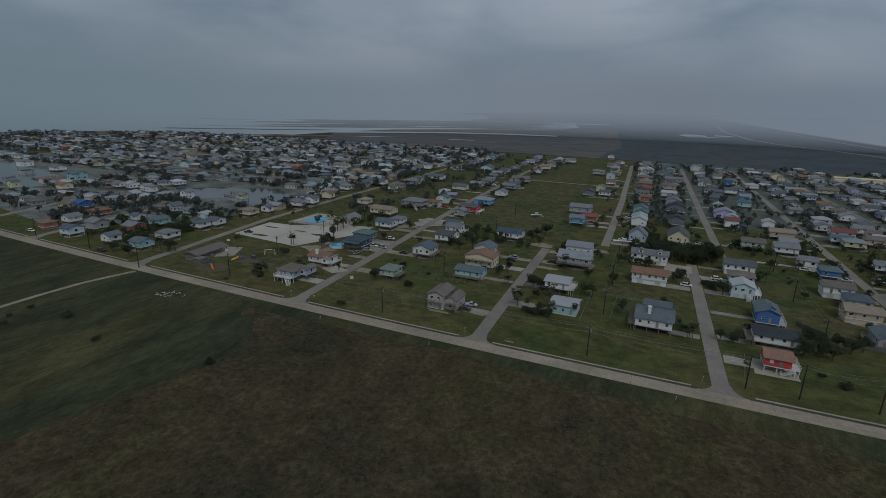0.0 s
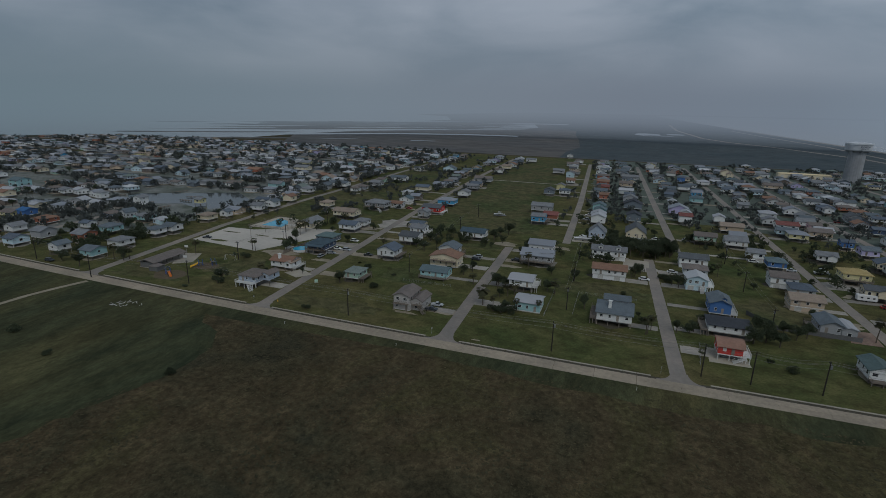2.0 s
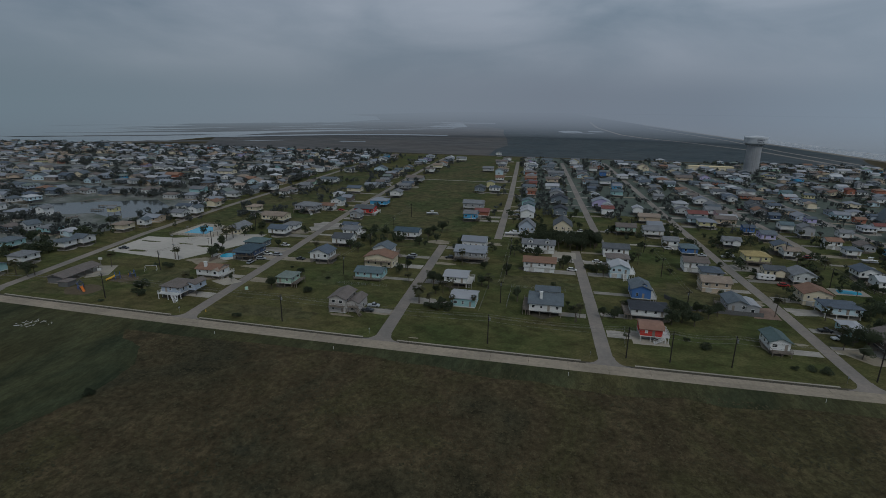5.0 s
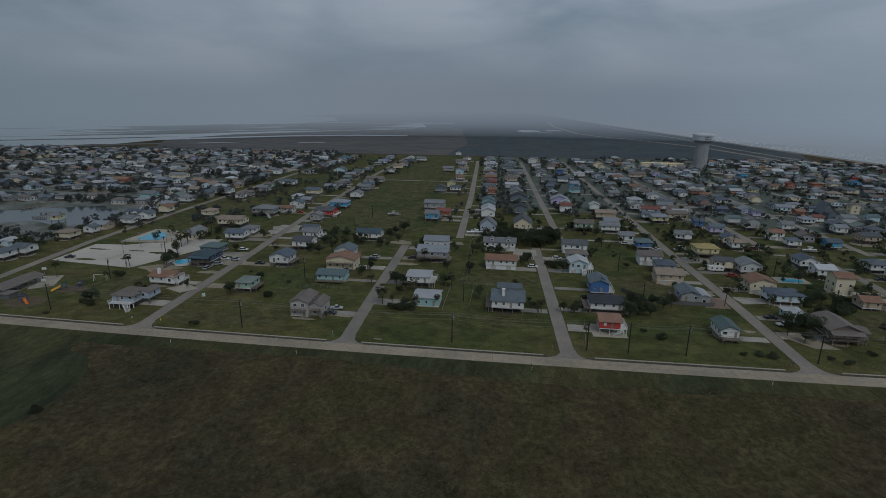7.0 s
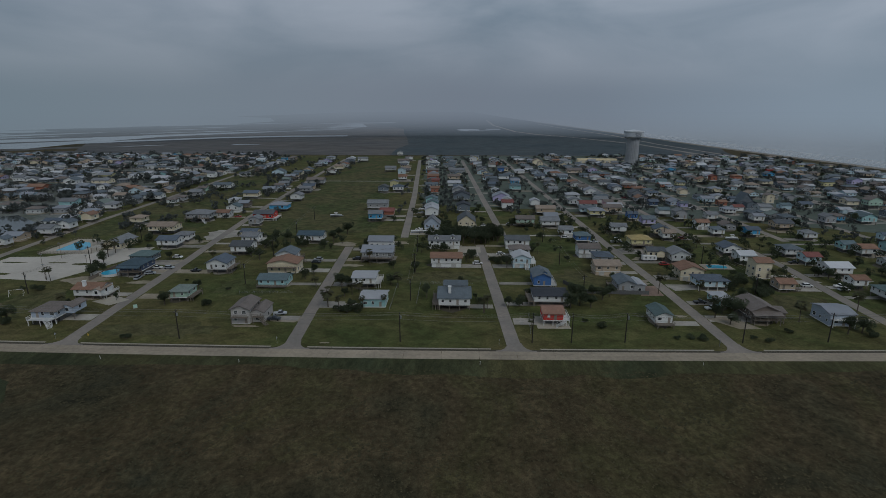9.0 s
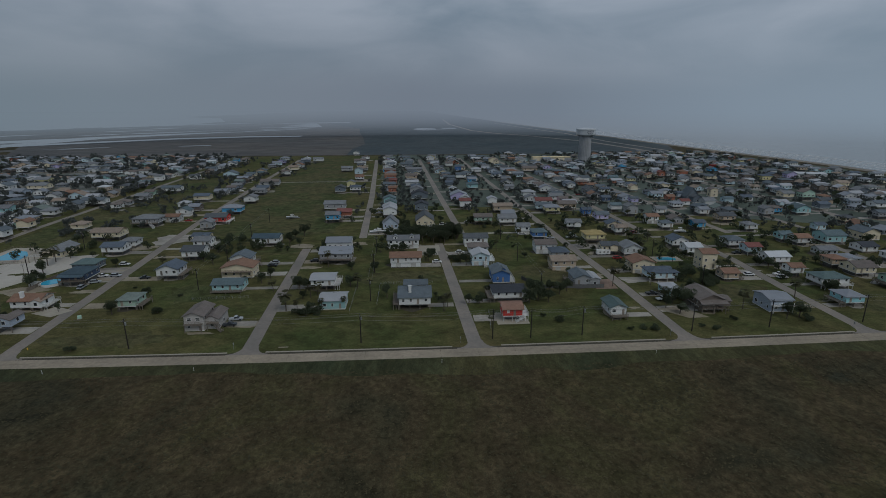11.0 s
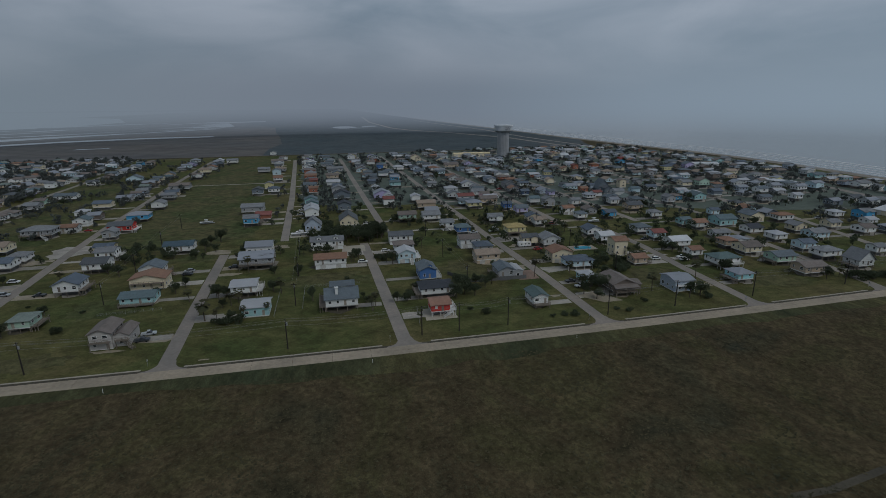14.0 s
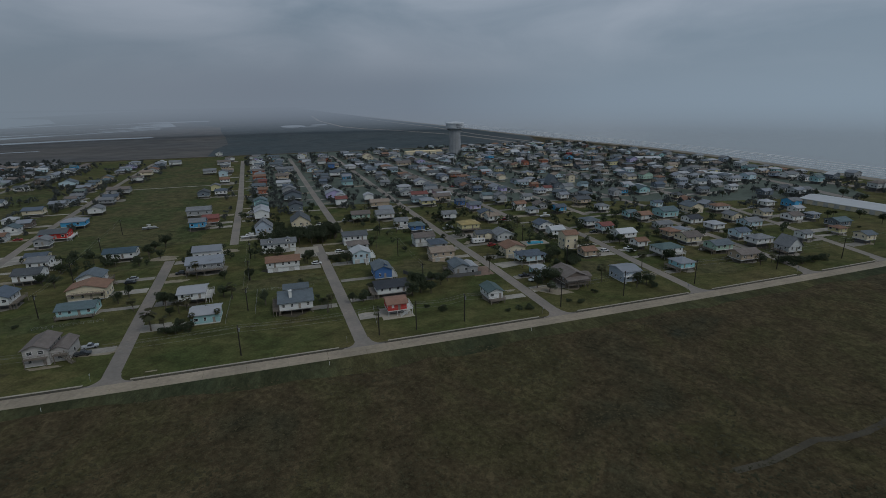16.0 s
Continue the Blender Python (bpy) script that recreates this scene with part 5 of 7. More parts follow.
house(202.5, 278.6, 9.4, 9.9, "greywall", "darkgrey", "y", 2.2, 3.6)
house(199.3, 210.3, 7.5, 7.9, "white", "slateteal", "x", 2.2, 2.8)
house(247.6, 292.6, 6.4, 6.7, "cream", "tanroof", "y", 2.2, 3.2)
house(170.2, 262.5, 8.3, 8.7, "white", "slate", "x", 2.2, 2.8)
house(168.9, 240.2, 6.8, 7.2, "pink", "greybrown", "x", 2.2, 2.8)
house(202.9, 268.1, 8.4, 8.8, "slate", "darkgrey", "y", 2.2, 2.8)
house(203.6, 241.9, 6.5, 6.9, "navy", "slateblue", "x", 2.2, 2.8)
house(225.9, 195.4, 6.9, 7.2, "white", "grey", "x", 2.2, 2.8)
house(254.7, 191.2, 6.8, 7.2, "white", "greyblue", "x", 2.2, 2.8)
house(259.2, 225.2, 6.7, 7, "white", "redroof", "x", 1.6, 2.8)
house(258.8, 246.9, 6.0, 6.1, "rustwall", "rust", "x", 1.2, 2.8)
house(223.8, 235.0, 6.0, 5.5, "lavender", "slate", "x", 2.2, 2.8)
house(272.5, 257.0, 6.0, 5.5, "greyblue", "slateblue", "x", 2.2, 2.8)
house(275.8, 238.7, 6.8, 7.1, "slate", "darkgrey", "y", 0.6, 4.4)
house(298.1, 253.3, 6.0, 5.7, "cream", "greybrown", "y", 2.2, 6.0)
house(296.1, 229.6, 6.8, 7.2, "paleblue", "slateteal", "x", 2.2, 2.8)
house(273.0, 189.1, 8.1, 8.5, "greywall", "slate", "hip", 2.2, 2.8)
house(277.1, 223.7, 8.2, 8.7, "ltgreywall", "grey", "x", 2.2, 2.8)
house(321.3, 265.5, 6.0, 5.5, "greywall", "grey", "y", 2.2, 3.4)
house(318.0, 338.6, 7.8, 8.2, "white", "grey", "x", 2.2, 2.8)
house(253.5, 354.6, 7.9, 8.4, "teal", "slateteal", "x", 2.2, 2.8)
house(222.7, 352.6, 8.9, 9, "white", "slate", "x", 2.2, 2.8)
house(196.2, 307.7, 6.0, 5.5, "white", "grey", "y", 2.2, 3.0)
house(321.4, 408.6, 8.4, 8.9, "white", "ltgrey", "x", 2.2, 2.8)
house(314.1, 377.7, 6.2, 6.6, "rustwall", "redroof", "y", 2.2, 4.0)
house(343.6, 422.9, 6.0, 5.5, "greywall", "grey", "y", 2.2, 5.0)
house(354.0, 492.4, 11.0, 9, "white", "white", "x", 2.2, 2.8)
house(344.3, 390.8, 8.0, 8.5, "rustwall", "rust", "hip", 2.2, 2.8)
house(405.5, 438.1, 6.0, 5.6, "red", "redroof", "x", 2.2, 3.4)
house(418.5, 444.5, 6.0, 5.5, "cream", "ltgrey", "x", 2.2, 3.4)
house(409.7, 488.3, 9.7, 9, "greywall", "grey", "x", 2.2, 2.8)
house(435.0, 493.0, 8.8, 9, "white", "slate", "x", 2.2, 3.4)
house(409.7, 528.3, 7.8, 8.2, "white", "ltgrey", "x", 2.2, 2.8)
house(389.4, 552.9, 14.3, 9, "white", "ltgrey", "x", 2.2, 3.4)
house(298.2, 186.6, 7.1, 7.5, "greywall", "grey", "y", 2.2, 3.4)
house(325.1, 190.5, 10.0, 10, "teal", "slateteal", "y", 2.2, 3.0)
house(358.0, 249.5, 8.8, 9, "cream", "grey", "x", 2.2, 2.8)
house(352.0, 203.5, 7.7, 8.1, "slate", "slateblue", "x", 2.2, 2.8)
house(299.4, 140.4, 6.0, 5.6, "paleblue", "slateblue", "x", 2.2, 2.8)
house(395.8, 204.6, 8.3, 8.7, "white", "slate", "x", 2.2, 2.8)
house(398.8, 173.3, 6.7, 7.1, "white", "ltgrey", "x", 2.2, 2.8)
house(441.3, 223.1, 10.1, 9, "ltgreywall", "slate", "hip", 2.2, 2.8)
house(429.3, 241.2, 6.8, 7.1, "white", "greybrown", "x", 2.2, 2.8)
house(497.1, 205.0, 10.7, 10, "white", "grey", "x", 2.4, 3.0)
house(496.5, 176.8, 7.6, 8, "teal", "slateteal", "x", 2.4, 3.4)
house(438.9, 142.7, 7.6, 8, "white", "grey", "x", 2.2, 2.8)
house(439.2, 161.7, 9.8, 9, "white", "darkgrey", "x", 0.6, 2.8)
house(506.2, 255.6, 11.8, 9, "teal", "slate", "x", 2.4, 2.8)
house(449.7, 302.0, 10.1, 9, "cream", "tanroof", "x", 2.2, 2.8)
house(-500.2, 425.3, 17.0, 10, "white", "grey", "hip", 2.2, 2.8)
house(-457.9, 343.1, 17.0, 10, "cream", "grey", "x", 2.2, 2.8)
house(-469.7, 266.5, 7.8, 8.2, "white", "slate", "x", 2.2, 2.8)
house(-485.9, 303.6, 8.4, 8.8, "cream", "greybrown", "y", 2.2, 3.4)
house(-411.5, 259.6, 9.4, 9.9, "slate", "slateblue", "x", 2.2, 4.0)
house(-433.1, 293.3, 15.3, 10, "white", "grey", "x", 2.2, 2.8)
house(-544.8, 282.6, 6.9, 7.3, "white", "grey", "y", 2.2, 4.6)
house(-675.5, 342.6, 10.4, 10.9, "white", "ltgrey", "x", 2.2, 2.8)
house(-510.5, 204.1, 8.7, 9.1, "cream", "greybrown", "x", 2.2, 2.8)
house(-509.2, 164.4, 11.5, 10, "white", "grey", "x", 2.2, 2.8)
house(-388.0, 179.5, 17.0, 9, "ltgreywall", "slate", "x", 1.2, 2.6)
house(-346.5, 188.7, 8.5, 9, "slate", "slateblue", "x", 2.2, 3.6)
house(-303.8, 212.3, 10.3, 10, "greywall", "grey", "hip", 2.4, 2.8)
house(-292.0, 340.4, 17.0, 10, "cream", "grey", "x", 2.2, 2.8)
house(-240.1, 280.5, 8.3, 8.7, "white", "grey", "y", 2.2, 3.4)
house(-233.5, 293.9, 8.5, 9, "rustwall", "rust", "x", 2.2, 3.4)
house(-317.5, 334.3, 11.7, 10, "white", "slate", "y", 2.2, 3.8)
house(-311.8, 376.7, 13.1, 10, "yellow", "grey", "x", 2.2, 3.2)
house(-244.6, 359.6, 15.7, 10, "white", "ltgrey", "x", 2.2, 2.8)
house(-196.3, 259.5, 17.0, 9, "white", "slate", "x", 2.2, 2.8)
house(-204.7, 384.7, 7.3, 7.7, "white", "grey", "x", 2.2, 4.2)
house(-164.0, 320.3, 15.9, 9, "white", "slate", "x", 1.6, 2.8)
house(-167.7, 276.8, 9.7, 9, "greywall", "grey", "x", 2.2, 2.8)
house(-141.9, 410.0, 13.3, 9, "paleblue", "slate", "y", 2.2, 3.0)
house(-118.3, 271.2, 12.0, 9, "cream", "slateblue", "x", 2.4, 2.8)
house(-124.5, 250.5, 7.6, 8, "white", "ltgrey", "hip", 0.6, 2.8)
house(-85.0, 350.1, 17.0, 10, "greywall", "greybrown", "x", 2.2, 2.8)
house(-179.8, 545.2, 7.0, 7.4, "skyblue", "slateteal", "x", 2.2, 3.6)
house(-87.6, 463.9, 11.0, 9, "cream", "tanroof", "x", 2.2, 2.8)
house(-74.6, 555.2, 12.8, 9, "white", "grey", "x", 2.2, 2.8)
house(156.3, 514.9, 11.2, 9, "cream", "tanroof", "y", 2.2, 4.6)


# the rest of the town, along its streets and canals
COLOURS = ["white"] * 7 + ["cream"] * 3 + ["ltgreywall"] * 7 + ["greywall"] * 6 + ["paleblue"] * 4 + ["tan"] * 4 + ["teal"] * 1 + ["slate"] * 4 + ["brown"] * 3 + ["greyblue"] * 3 + ["palegreen", "yellow", "skyblue", "rustwall", "lavender"]
TOPS = ["grey"] * 7 + ["greybrown"] * 6 + ["slate"] * 9 + ["darkgrey"] * 5 + ["slateblue"] * 4 + ["greyblue"] * 4 + ["ltgrey"] * 3 + ["tanroof"] * 2 + ["rust", "greyblue", "slateteal", "slateteal", "greygreen", "white"]


# Paler roof mix for the outer districts, imitating haze over them.
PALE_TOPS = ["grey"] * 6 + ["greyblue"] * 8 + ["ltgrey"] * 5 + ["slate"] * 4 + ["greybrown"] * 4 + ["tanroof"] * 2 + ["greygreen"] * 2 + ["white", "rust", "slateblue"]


def clear_of(x, y, w, d, gap=1.5):
    return all(abs(x - a) > (w + c) / 2 + gap or abs(y - b) > (d + e2) / 2 + gap for a, b, c, e2 in BUILT)


rnd = random.Random(21)
BUILT.extend(((156, 84, 12, 12), (-105, 160, 26, 44), (-84, 160, 26, 20)))
for key, y0, y1, step in (("a", 130, 600, 16.5), ("b", 140, 590, 17), ("d", 150, 585, 14), ("f", 155, 590, 14), ("g", 70, 590, 14.5), ("h", 60, 122, 14.5), ("h2", 152, 590, 14.5), ("i", 60, 124, 15), ("i2", 152, 560, 15), ("j", 50, 420, 15)):
    for s in (-1, 1):
        y = y0 + rnd.uniform(0, 6)
        while y < y1:
            cx = along(STREETS[key], min(y, STREETS[key][-1][1]))
            w, d = rnd.uniform(7.5, 11), rnd.uniform(7, 9)
            x = cx + s * (rnd.uniform(13, 19))
            gap = key == "a" and s > 0 and y < 430 and rnd.random() < 0.7 or key in "b" and s > 0 and rnd.random() < 0.5 or key == "d" and s < 0 and rnd.random() < 0.25
            if not gap and not (key in "df" and y < 300) and clear_of(x, y, w, d, 1.0) and rnd.random() < (0.5 if key in "ghij" and y < 330 else 0.85):
                look_ = (rnd.choice(COLOURS), rnd.choice(TOPS), rnd.choice(("x", "x", "y", "hip")), rnd.choice((0.5, 1.2, 1.8, 2.2)), rnd.choice((2.4, 2.6, 2.9)))
                if len(BUILT) < 320 and y < 330:
                    house(x, y, w, d, *look_, enc=rnd.random() < 0.35, gable=look_[2] != 'y' and rnd.random() < 0.4)
                else:
                    far_house(x, y, w, d, *look_)
            y += step * rnd.uniform(0.92, 1.15)


def in_water(x, y):
    if x < -235 and min(abs(y - 232 + (x + 330) * 0.03), abs(y - 340 + (x + 420) * 0.085), abs(y - 456 + (x + 540) * 0.09)) < 14:
        return True
    return (-336 < x < -218 and 124 < y < 200) or (x < -430 and 88 < y < 190) or -446 < x < -280 and abs(y - 92 - max(0, (x + 400) * 0.48)) < 13 or y > 640 + (x + 60) * 0.02 or x < -1090 + max(0, y - 414) * 0.9


for row in range(25):  # canal side of town
    y = 40 + row * 24 + rnd.uniform(-3, 3)
    x = -215 - rnd.uniform(0, 10)
    while x > -1090:
        w, d = rnd.uniform(8, 12.5), rnd.uniform(7, 9.5)
        if clear_of(x, y, w, d) and not in_water(x, y) and rnd.random() < 0.9 and min(abs(x - (along(l, y) or 9999)) for l in STREETS.values()) > 9 and y > 40 - (x + 215) * 0.12:
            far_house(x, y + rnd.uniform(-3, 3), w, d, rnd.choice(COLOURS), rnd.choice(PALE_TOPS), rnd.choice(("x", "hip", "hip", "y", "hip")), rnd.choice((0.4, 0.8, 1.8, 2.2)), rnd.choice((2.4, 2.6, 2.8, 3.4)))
        x -= rnd.uniform(13, 18)
for row in range(15):  # sea side of town
    y = 70 + row * 35
    x = 385 - row * 3
    while x < 545 - max(0, row - 8) * 12:
        w, d = rnd.uniform(7.5, 11), rnd.uniform(7, 9)
        if clear_of(x, y, w, d) and rnd.random() < 0.62 and not (390 < x < 460 and y < 130) and abs(x - 470) > 14:
            far_house(x + rnd.uniform(-4, 4), y + rnd.uniform(-8, 8), w, d, rnd.choice(COLOURS), rnd.choice(PALE_TOPS), rnd.choice(("x", "hip", "y")), rnd.choice((2.2, 2.8)), rnd.choice((2.6, 3.0, 4.0)))
        x += rnd.uniform(16, 24)
for row in range(21):  # the dense blocks towards the highway
    y = 196 + row * 21.5
    x = 196 + rnd.uniform(0, 8)
    while x < 545 - max(0, y - 330) * 0.16:
        w, d = rnd.uniform(7.5, 11), rnd.uniform(6.5, 8.5)
        px, py = x + rnd.uniform(-2, 2), y + rnd.uniform(-5, 5)
        if clear_of(px, py, w, d, 2.0) and rnd.random() < 0.72 and min(abs(px - (along(l, py) or 9999)) for l in STREETS.values()) > 9 and math.hypot(px - 284, py - 538) > 22 and not (215 < px < 270 and py > 535) and abs(px - 470) > 12:
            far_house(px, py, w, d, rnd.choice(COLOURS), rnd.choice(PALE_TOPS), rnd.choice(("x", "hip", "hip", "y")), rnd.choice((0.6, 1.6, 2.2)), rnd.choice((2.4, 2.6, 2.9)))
        x += rnd.uniform(14.5, 20)
FAR.done("distant_houses", "many small houses of the distant districts", "houses")

# ---- water tower ----
tower = thing("water_tower", pose(284, 538, 0), "tall pale concrete water tower with a wide white tank", "water tower")
bm = bmesh.new()
n = 48
rings = []
for z, r in ((0, 8.3), (6, 8.1), (33, 7.6), (34.5, 8.6)):
    rings.append([bm.verts.new(((r + 0.22 * (i % 2)) * math.cos(i * math.tau / n), (r + 0.22 * (i % 2)) * math.sin(i * math.tau / n), z)) for i in range(n)])
for a, c in zip(rings, rings[1:]):
    for i in range(n):
        bm.faces.new((a[i], a[(i + 1) % n], c[(i + 1) % n], c[i]))
part("column", bm, PLASTER, tower)
bm = bmesh.new()
rings = []
for z, r in ((34.4, 8.4), (35.2, 11.8), (36, 12.2), (41, 12.2), (41.6, 12.0)):
    rings.append([bm.verts.new((r * math.cos(i * math.tau / n), r * math.sin(i * math.tau / n), z)) for i in range(n)])
for a, c in zip(rings, rings[1:]):
    for i in range(n):
        bm.faces.new((a[i], a[(i + 1) % n], c[(i + 1) % n], c[i]))
bm.faces.new(rings[-1])
part("tank", bm, TANKWHITE, tower)
bm = tube(bmesh.new(), (0, 0, 41.6), (0, 0, 43.0), 12.9, 12.6, 48)
tube(bm, (0, 0, 43.0), (0, 0, 44.2), 11.8, 3.0, 48)
part("cap", bm, TANKWHITE, tower)
for i in range(8):
    a = i * math.tau / 8
    part("bracket", box(bmesh.new(), 8.2, -0.2, 33.2, 11.4, 0.2, 34.6), PLASTER, tower, at=pose(0, 0, 0, 0, 0, math.degrees(a)))
for words, z in (("JAMAICA", 38.9), ("BEACH", 36.6)):
    curve = bpy.data.curves.new("lettering", "FONT")
    curve.body, curve.size, curve.align_x, curve.extrude = words, 2.3, "CENTER", 0.05
    curve.materials.append(INK)
    away = math.atan2(-152 - 538, 52 - 284) + 0.5
    ob = new("lettering", curve)
    ob.parent = tower
    ob.matrix_basis = pose(12.32 * math.cos(away), 12.32 * math.sin(away), z, 90, 0, math.degrees(away) + 90)

# ---- community pool, pavilion and playground ----
pool = thing("swimming_pool", pose(-155, 113, 0), "blue swimming pool with a pale concrete terrace and fence", "swimming pool")
part("terrace", prism(bmesh.new(), [(-14, -9.4), (15, -8.7), (13, 14), (-1, 20.8), (-13.4, 20.8)], 0, 0.16), CONCRETE, pool)
part("pool_water", prism(bmesh.new(), [(-8.5, -3.5), (6, -3), (5, 5), (-1, 13), (-9.5, 15.5)], 0.1, 0.2), POOLWATER, pool, "bright blue pool water")
for q in ((-14, -9.4, 15, -8.7), (-13.4, 20.8, -1, 20.8), (-14, -9.4, -13.4, 20.8)):
    railing(pool, *q, 0.16, TIMBER)
shade = thing("pergola", pose(-139, 109, 0.1), "open timber pergola beside the pool", "pergola")
for i in (-3, 0, 3):
    for j in (-2, 2):
        part("post", post_mesh(2.5, 0.1, TIMBER), None, shade, at=(i, j, 0))
for i in range(9):
    part("slat", box(bmesh.new(), -3.4 + i * 0.85 - 0.06, -2.4, 2.5, -3.4 + i * 0.85 + 0.06, 2.4, 2.62), TIMBER_PALE, shade)
pav = thing("picnic_pavilion", pose(-156, 28, 0, 0, 0, 4), "long open picnic pavilion with a dark brown roof", "pavilion")
part("roof", roof_mesh(8.5, 20, "y", 0.3, 0.6)[0], ROOF["greybrown"], pav, at=(0, 0, 2.8))
part("floor_slab", box(bmesh.new(), -4.2, -10, 0, 4.2, 10, 0.12), CONCRETE, pav)
for i in range(6):
    for k in (-3.9, 3.9):
        part("post", post_mesh(2.7, 0.12, TIMBER), None, pav, at=(k, -9.6 + i * 3.84, 0.1))
part("store_wall", box(bmesh.new(), -3.7, -9.7, 0.12, 3.7, -4.5, 2.65), DARK, pav)
part("annex", box(bmesh.new(), 4.3, -13, 0, 9, -8.5, 2.2), DARK, pav)
part("annex_roof", box(bmesh.new(), 4.1, -13.3, 2.2, 9.3, -8.2, 2.35), ROOF["greybrown"], pav)


def playset(x, y, colour, turn):
    ob = thing("playset", pose(x, y, 0.05, 0, 0, turn), f"{colour} plastic slide tower on a sandy bed", "playset", "playground")
    for i in (-0.9, 0.9):
        for j in (-0.9, 0.9):
            part("post", tube(bmesh.new(), (i, j, 0), (i, j, 3.2), 0.08, 0.08), PAINTS["blue"], ob)
    part("platform", box(bmesh.new(), -1, -1, 1.5, 1, 1, 1.62), PAINTS["dark"], ob)
    bm = bmesh.new()
    a = [bm.verts.new(p) for p in ((-1.1, -1.1, 3.1), (1.1, -1.1, 3.1), (1.1, 1.1, 3.1), (-1.1, 1.1, 3.1), (0, 0, 4.1))]
    for i in range(4):
        bm.faces.new((a[i], a[(i + 1) % 4], a[4]))
    bm.faces.new(a[3::-1])
    if colour == "orange":
        part("canopy", bm, PAINTS["dark"], ob)
    else:
        bm.free()
    bm = bmesh.new()
    prev = None
    for i in range(9):
        s = i / 8
        px, pz = 1 + 3.6 * s, 1.6 - 1.45 * s ** 0.8
        row = [bm.verts.new((px, k, pz + h2)) for k, h2 in ((-0.5, 0.4), (-0.35, 0), (0.35, 0), (0.5, 0.4), (0.45, -0.12), (-0.45, -0.12))]
        if prev:
            for j in range(6):
                bm.faces.new((prev[j], prev[(j + 1) % 6], row[(j + 1) % 6], row[j]))
        prev = row
    part("slide", bm, PAINTS[colour], ob)
    return ob


playset(-139, 15, "orange", 330)
playset(-135, 30, "yellow", 230)
playset(-130.5, 33.5, "yellow", 150)
swing = thing("swing_set", pose(-129, 43, 0, 0, 0, 20), "white steel swing frame on grass", "swing")
part("beam", tube(bmesh.new(), (-2.5, 0, 2.6), (2.5, 0, 2.6), 0.07, 0.07), TRIM, swing)
for i in (-2.5, 2.5):
    for j in (-1, 1):
        part("leg", tube(bmesh.new(), (i, j, 0), (i, 0, 2.6), 0.06, 0.06), TRIM, swing)

# long storage building and yellow hall
def shed(x, y, w, d, h, wall, roof, turn, label):
    ob = thing("warehouse", pose(x, y, 0, 0, 0, turn), label, "warehouse")
    part("wall", wall_mesh(w, d, h, "x", 0.14), WALL[wall], ob)
    part("roof", roof_mesh(w, d, "x", 0.14, 0.4)[0], ROOF[roof], ob, at=(0, 0, h))
    for i in range(int(w / 7)):
        part("door", box(bmesh.new(), -1.6, -0.06, 0.02, 1.6, 0.05, 3.0), TIMBER_PALE, ob, at=(-w / 2 + 4 + i * 7, -d / 2 - 0.02, 0))
    return ob


BUILT.append((425, 95, 40, 60))
shed(425, 92, 62, 26, 3.4, "cream", "white", -82, "long storage building with a white metal roof")
shed(448, 240, 30, 14, 4, "white", "white", -70, "low commercial building with a white roof")
shed(242, 552, 52, 12, 5, "cream", "sand", 0, "long low sand-coloured school hall")
shed(470, 372, 34, 16, 4, "ltgreywall", "white", -20, "flat white-roofed commercial building")


# ---- poles and wires ----
def pole(x, y, h=10.6, arm=True, turn=0.0, transformer=False):
    ob = thing("utility_pole", pose(x, y, 0, 0, 0, turn), "dark wooden utility pole with a crossarm on grass" if arm else "dark bare wooden utility pole on grass", "utility pole", "utility poles")
    part("pole", tube(bmesh.new(), (0, 0, -0.3), (0, 0, h), 0.21, 0.14, 8), POLE, ob)
    if arm:
        part("crossarm", box(bmesh.new(), -0.06, -1.2, h - 0.75, 0.06, 1.2, h - 0.6), POLE, ob)
        for k in (-1.1, -0.5, 0.5, 1.1):
            part("insulator", tube(bmesh.new(), (0, k, h - 0.6), (0, k, h - 0.38), 0.05, 0.04, 6), STEEL, ob)
    if transformer:
        part("transformer", tube(bmesh.new(), (0.4, 0, h - 2.2), (0.4, 0, h - 1.2), 0.28, 0.28, 10), STEEL, ob)
    return ob


def wire(a, b, sag):
    curve = bpy.data.curves.new("power_line", "CURVE")
    curve.dimensions, curve.bevel_depth, curve.bevel_resolution = "3D", 0.028, 0
    s = curve.splines.new("POLY")
    s.points.add(10)
    for i in range(11):
        k = i / 10
        p = Vector(a).lerp(Vector(b), k)
        s.points[i].co = (p.x, p.y, p.z - sag * 4 * k * (1 - k), 1)
    curve.materials.append(WIRE)
    return tagged(new("power_line", curve), "thin dark overhead power line between poles", "power line", "power lines", "stuff")


FRONT_POLES = [(-262, 9), (-215, 8), (-166, -1), (-121, 9), (-41, 5), (34, 4.5), (78, 5), (91, 5), (109, 6), (148, 6.5), (177, 8), (213.5, 10), (262, 13), (305, 15), (345, 20)]
for i, (x, y) in enumerate(FRONT_POLES):
    pole(x, y, 10.6, arm=i not in (6, 7), turn=0, transformer=i in (4, 5, 8))
for (x0, y0), (x1, y1) in zip(FRONT_POLES, FRONT_POLES[1:]):
    for k in (-1.1, -0.5, 1.1):
        wire((x0, y0 + k, 10.2), (x1, y1 + k, 10.2), 0.9)
    wire((x0, y0, 8.3), (x1, y1, 8.3), 0.8)
BACK_LINES = {34: (42, 78, 112), 105: (48, 92, 135, 180, 225), 176: (50, 95, 140, 190, 240, 300), -40: (60, 100, 145, 190), -126: (45, 85, 130)}
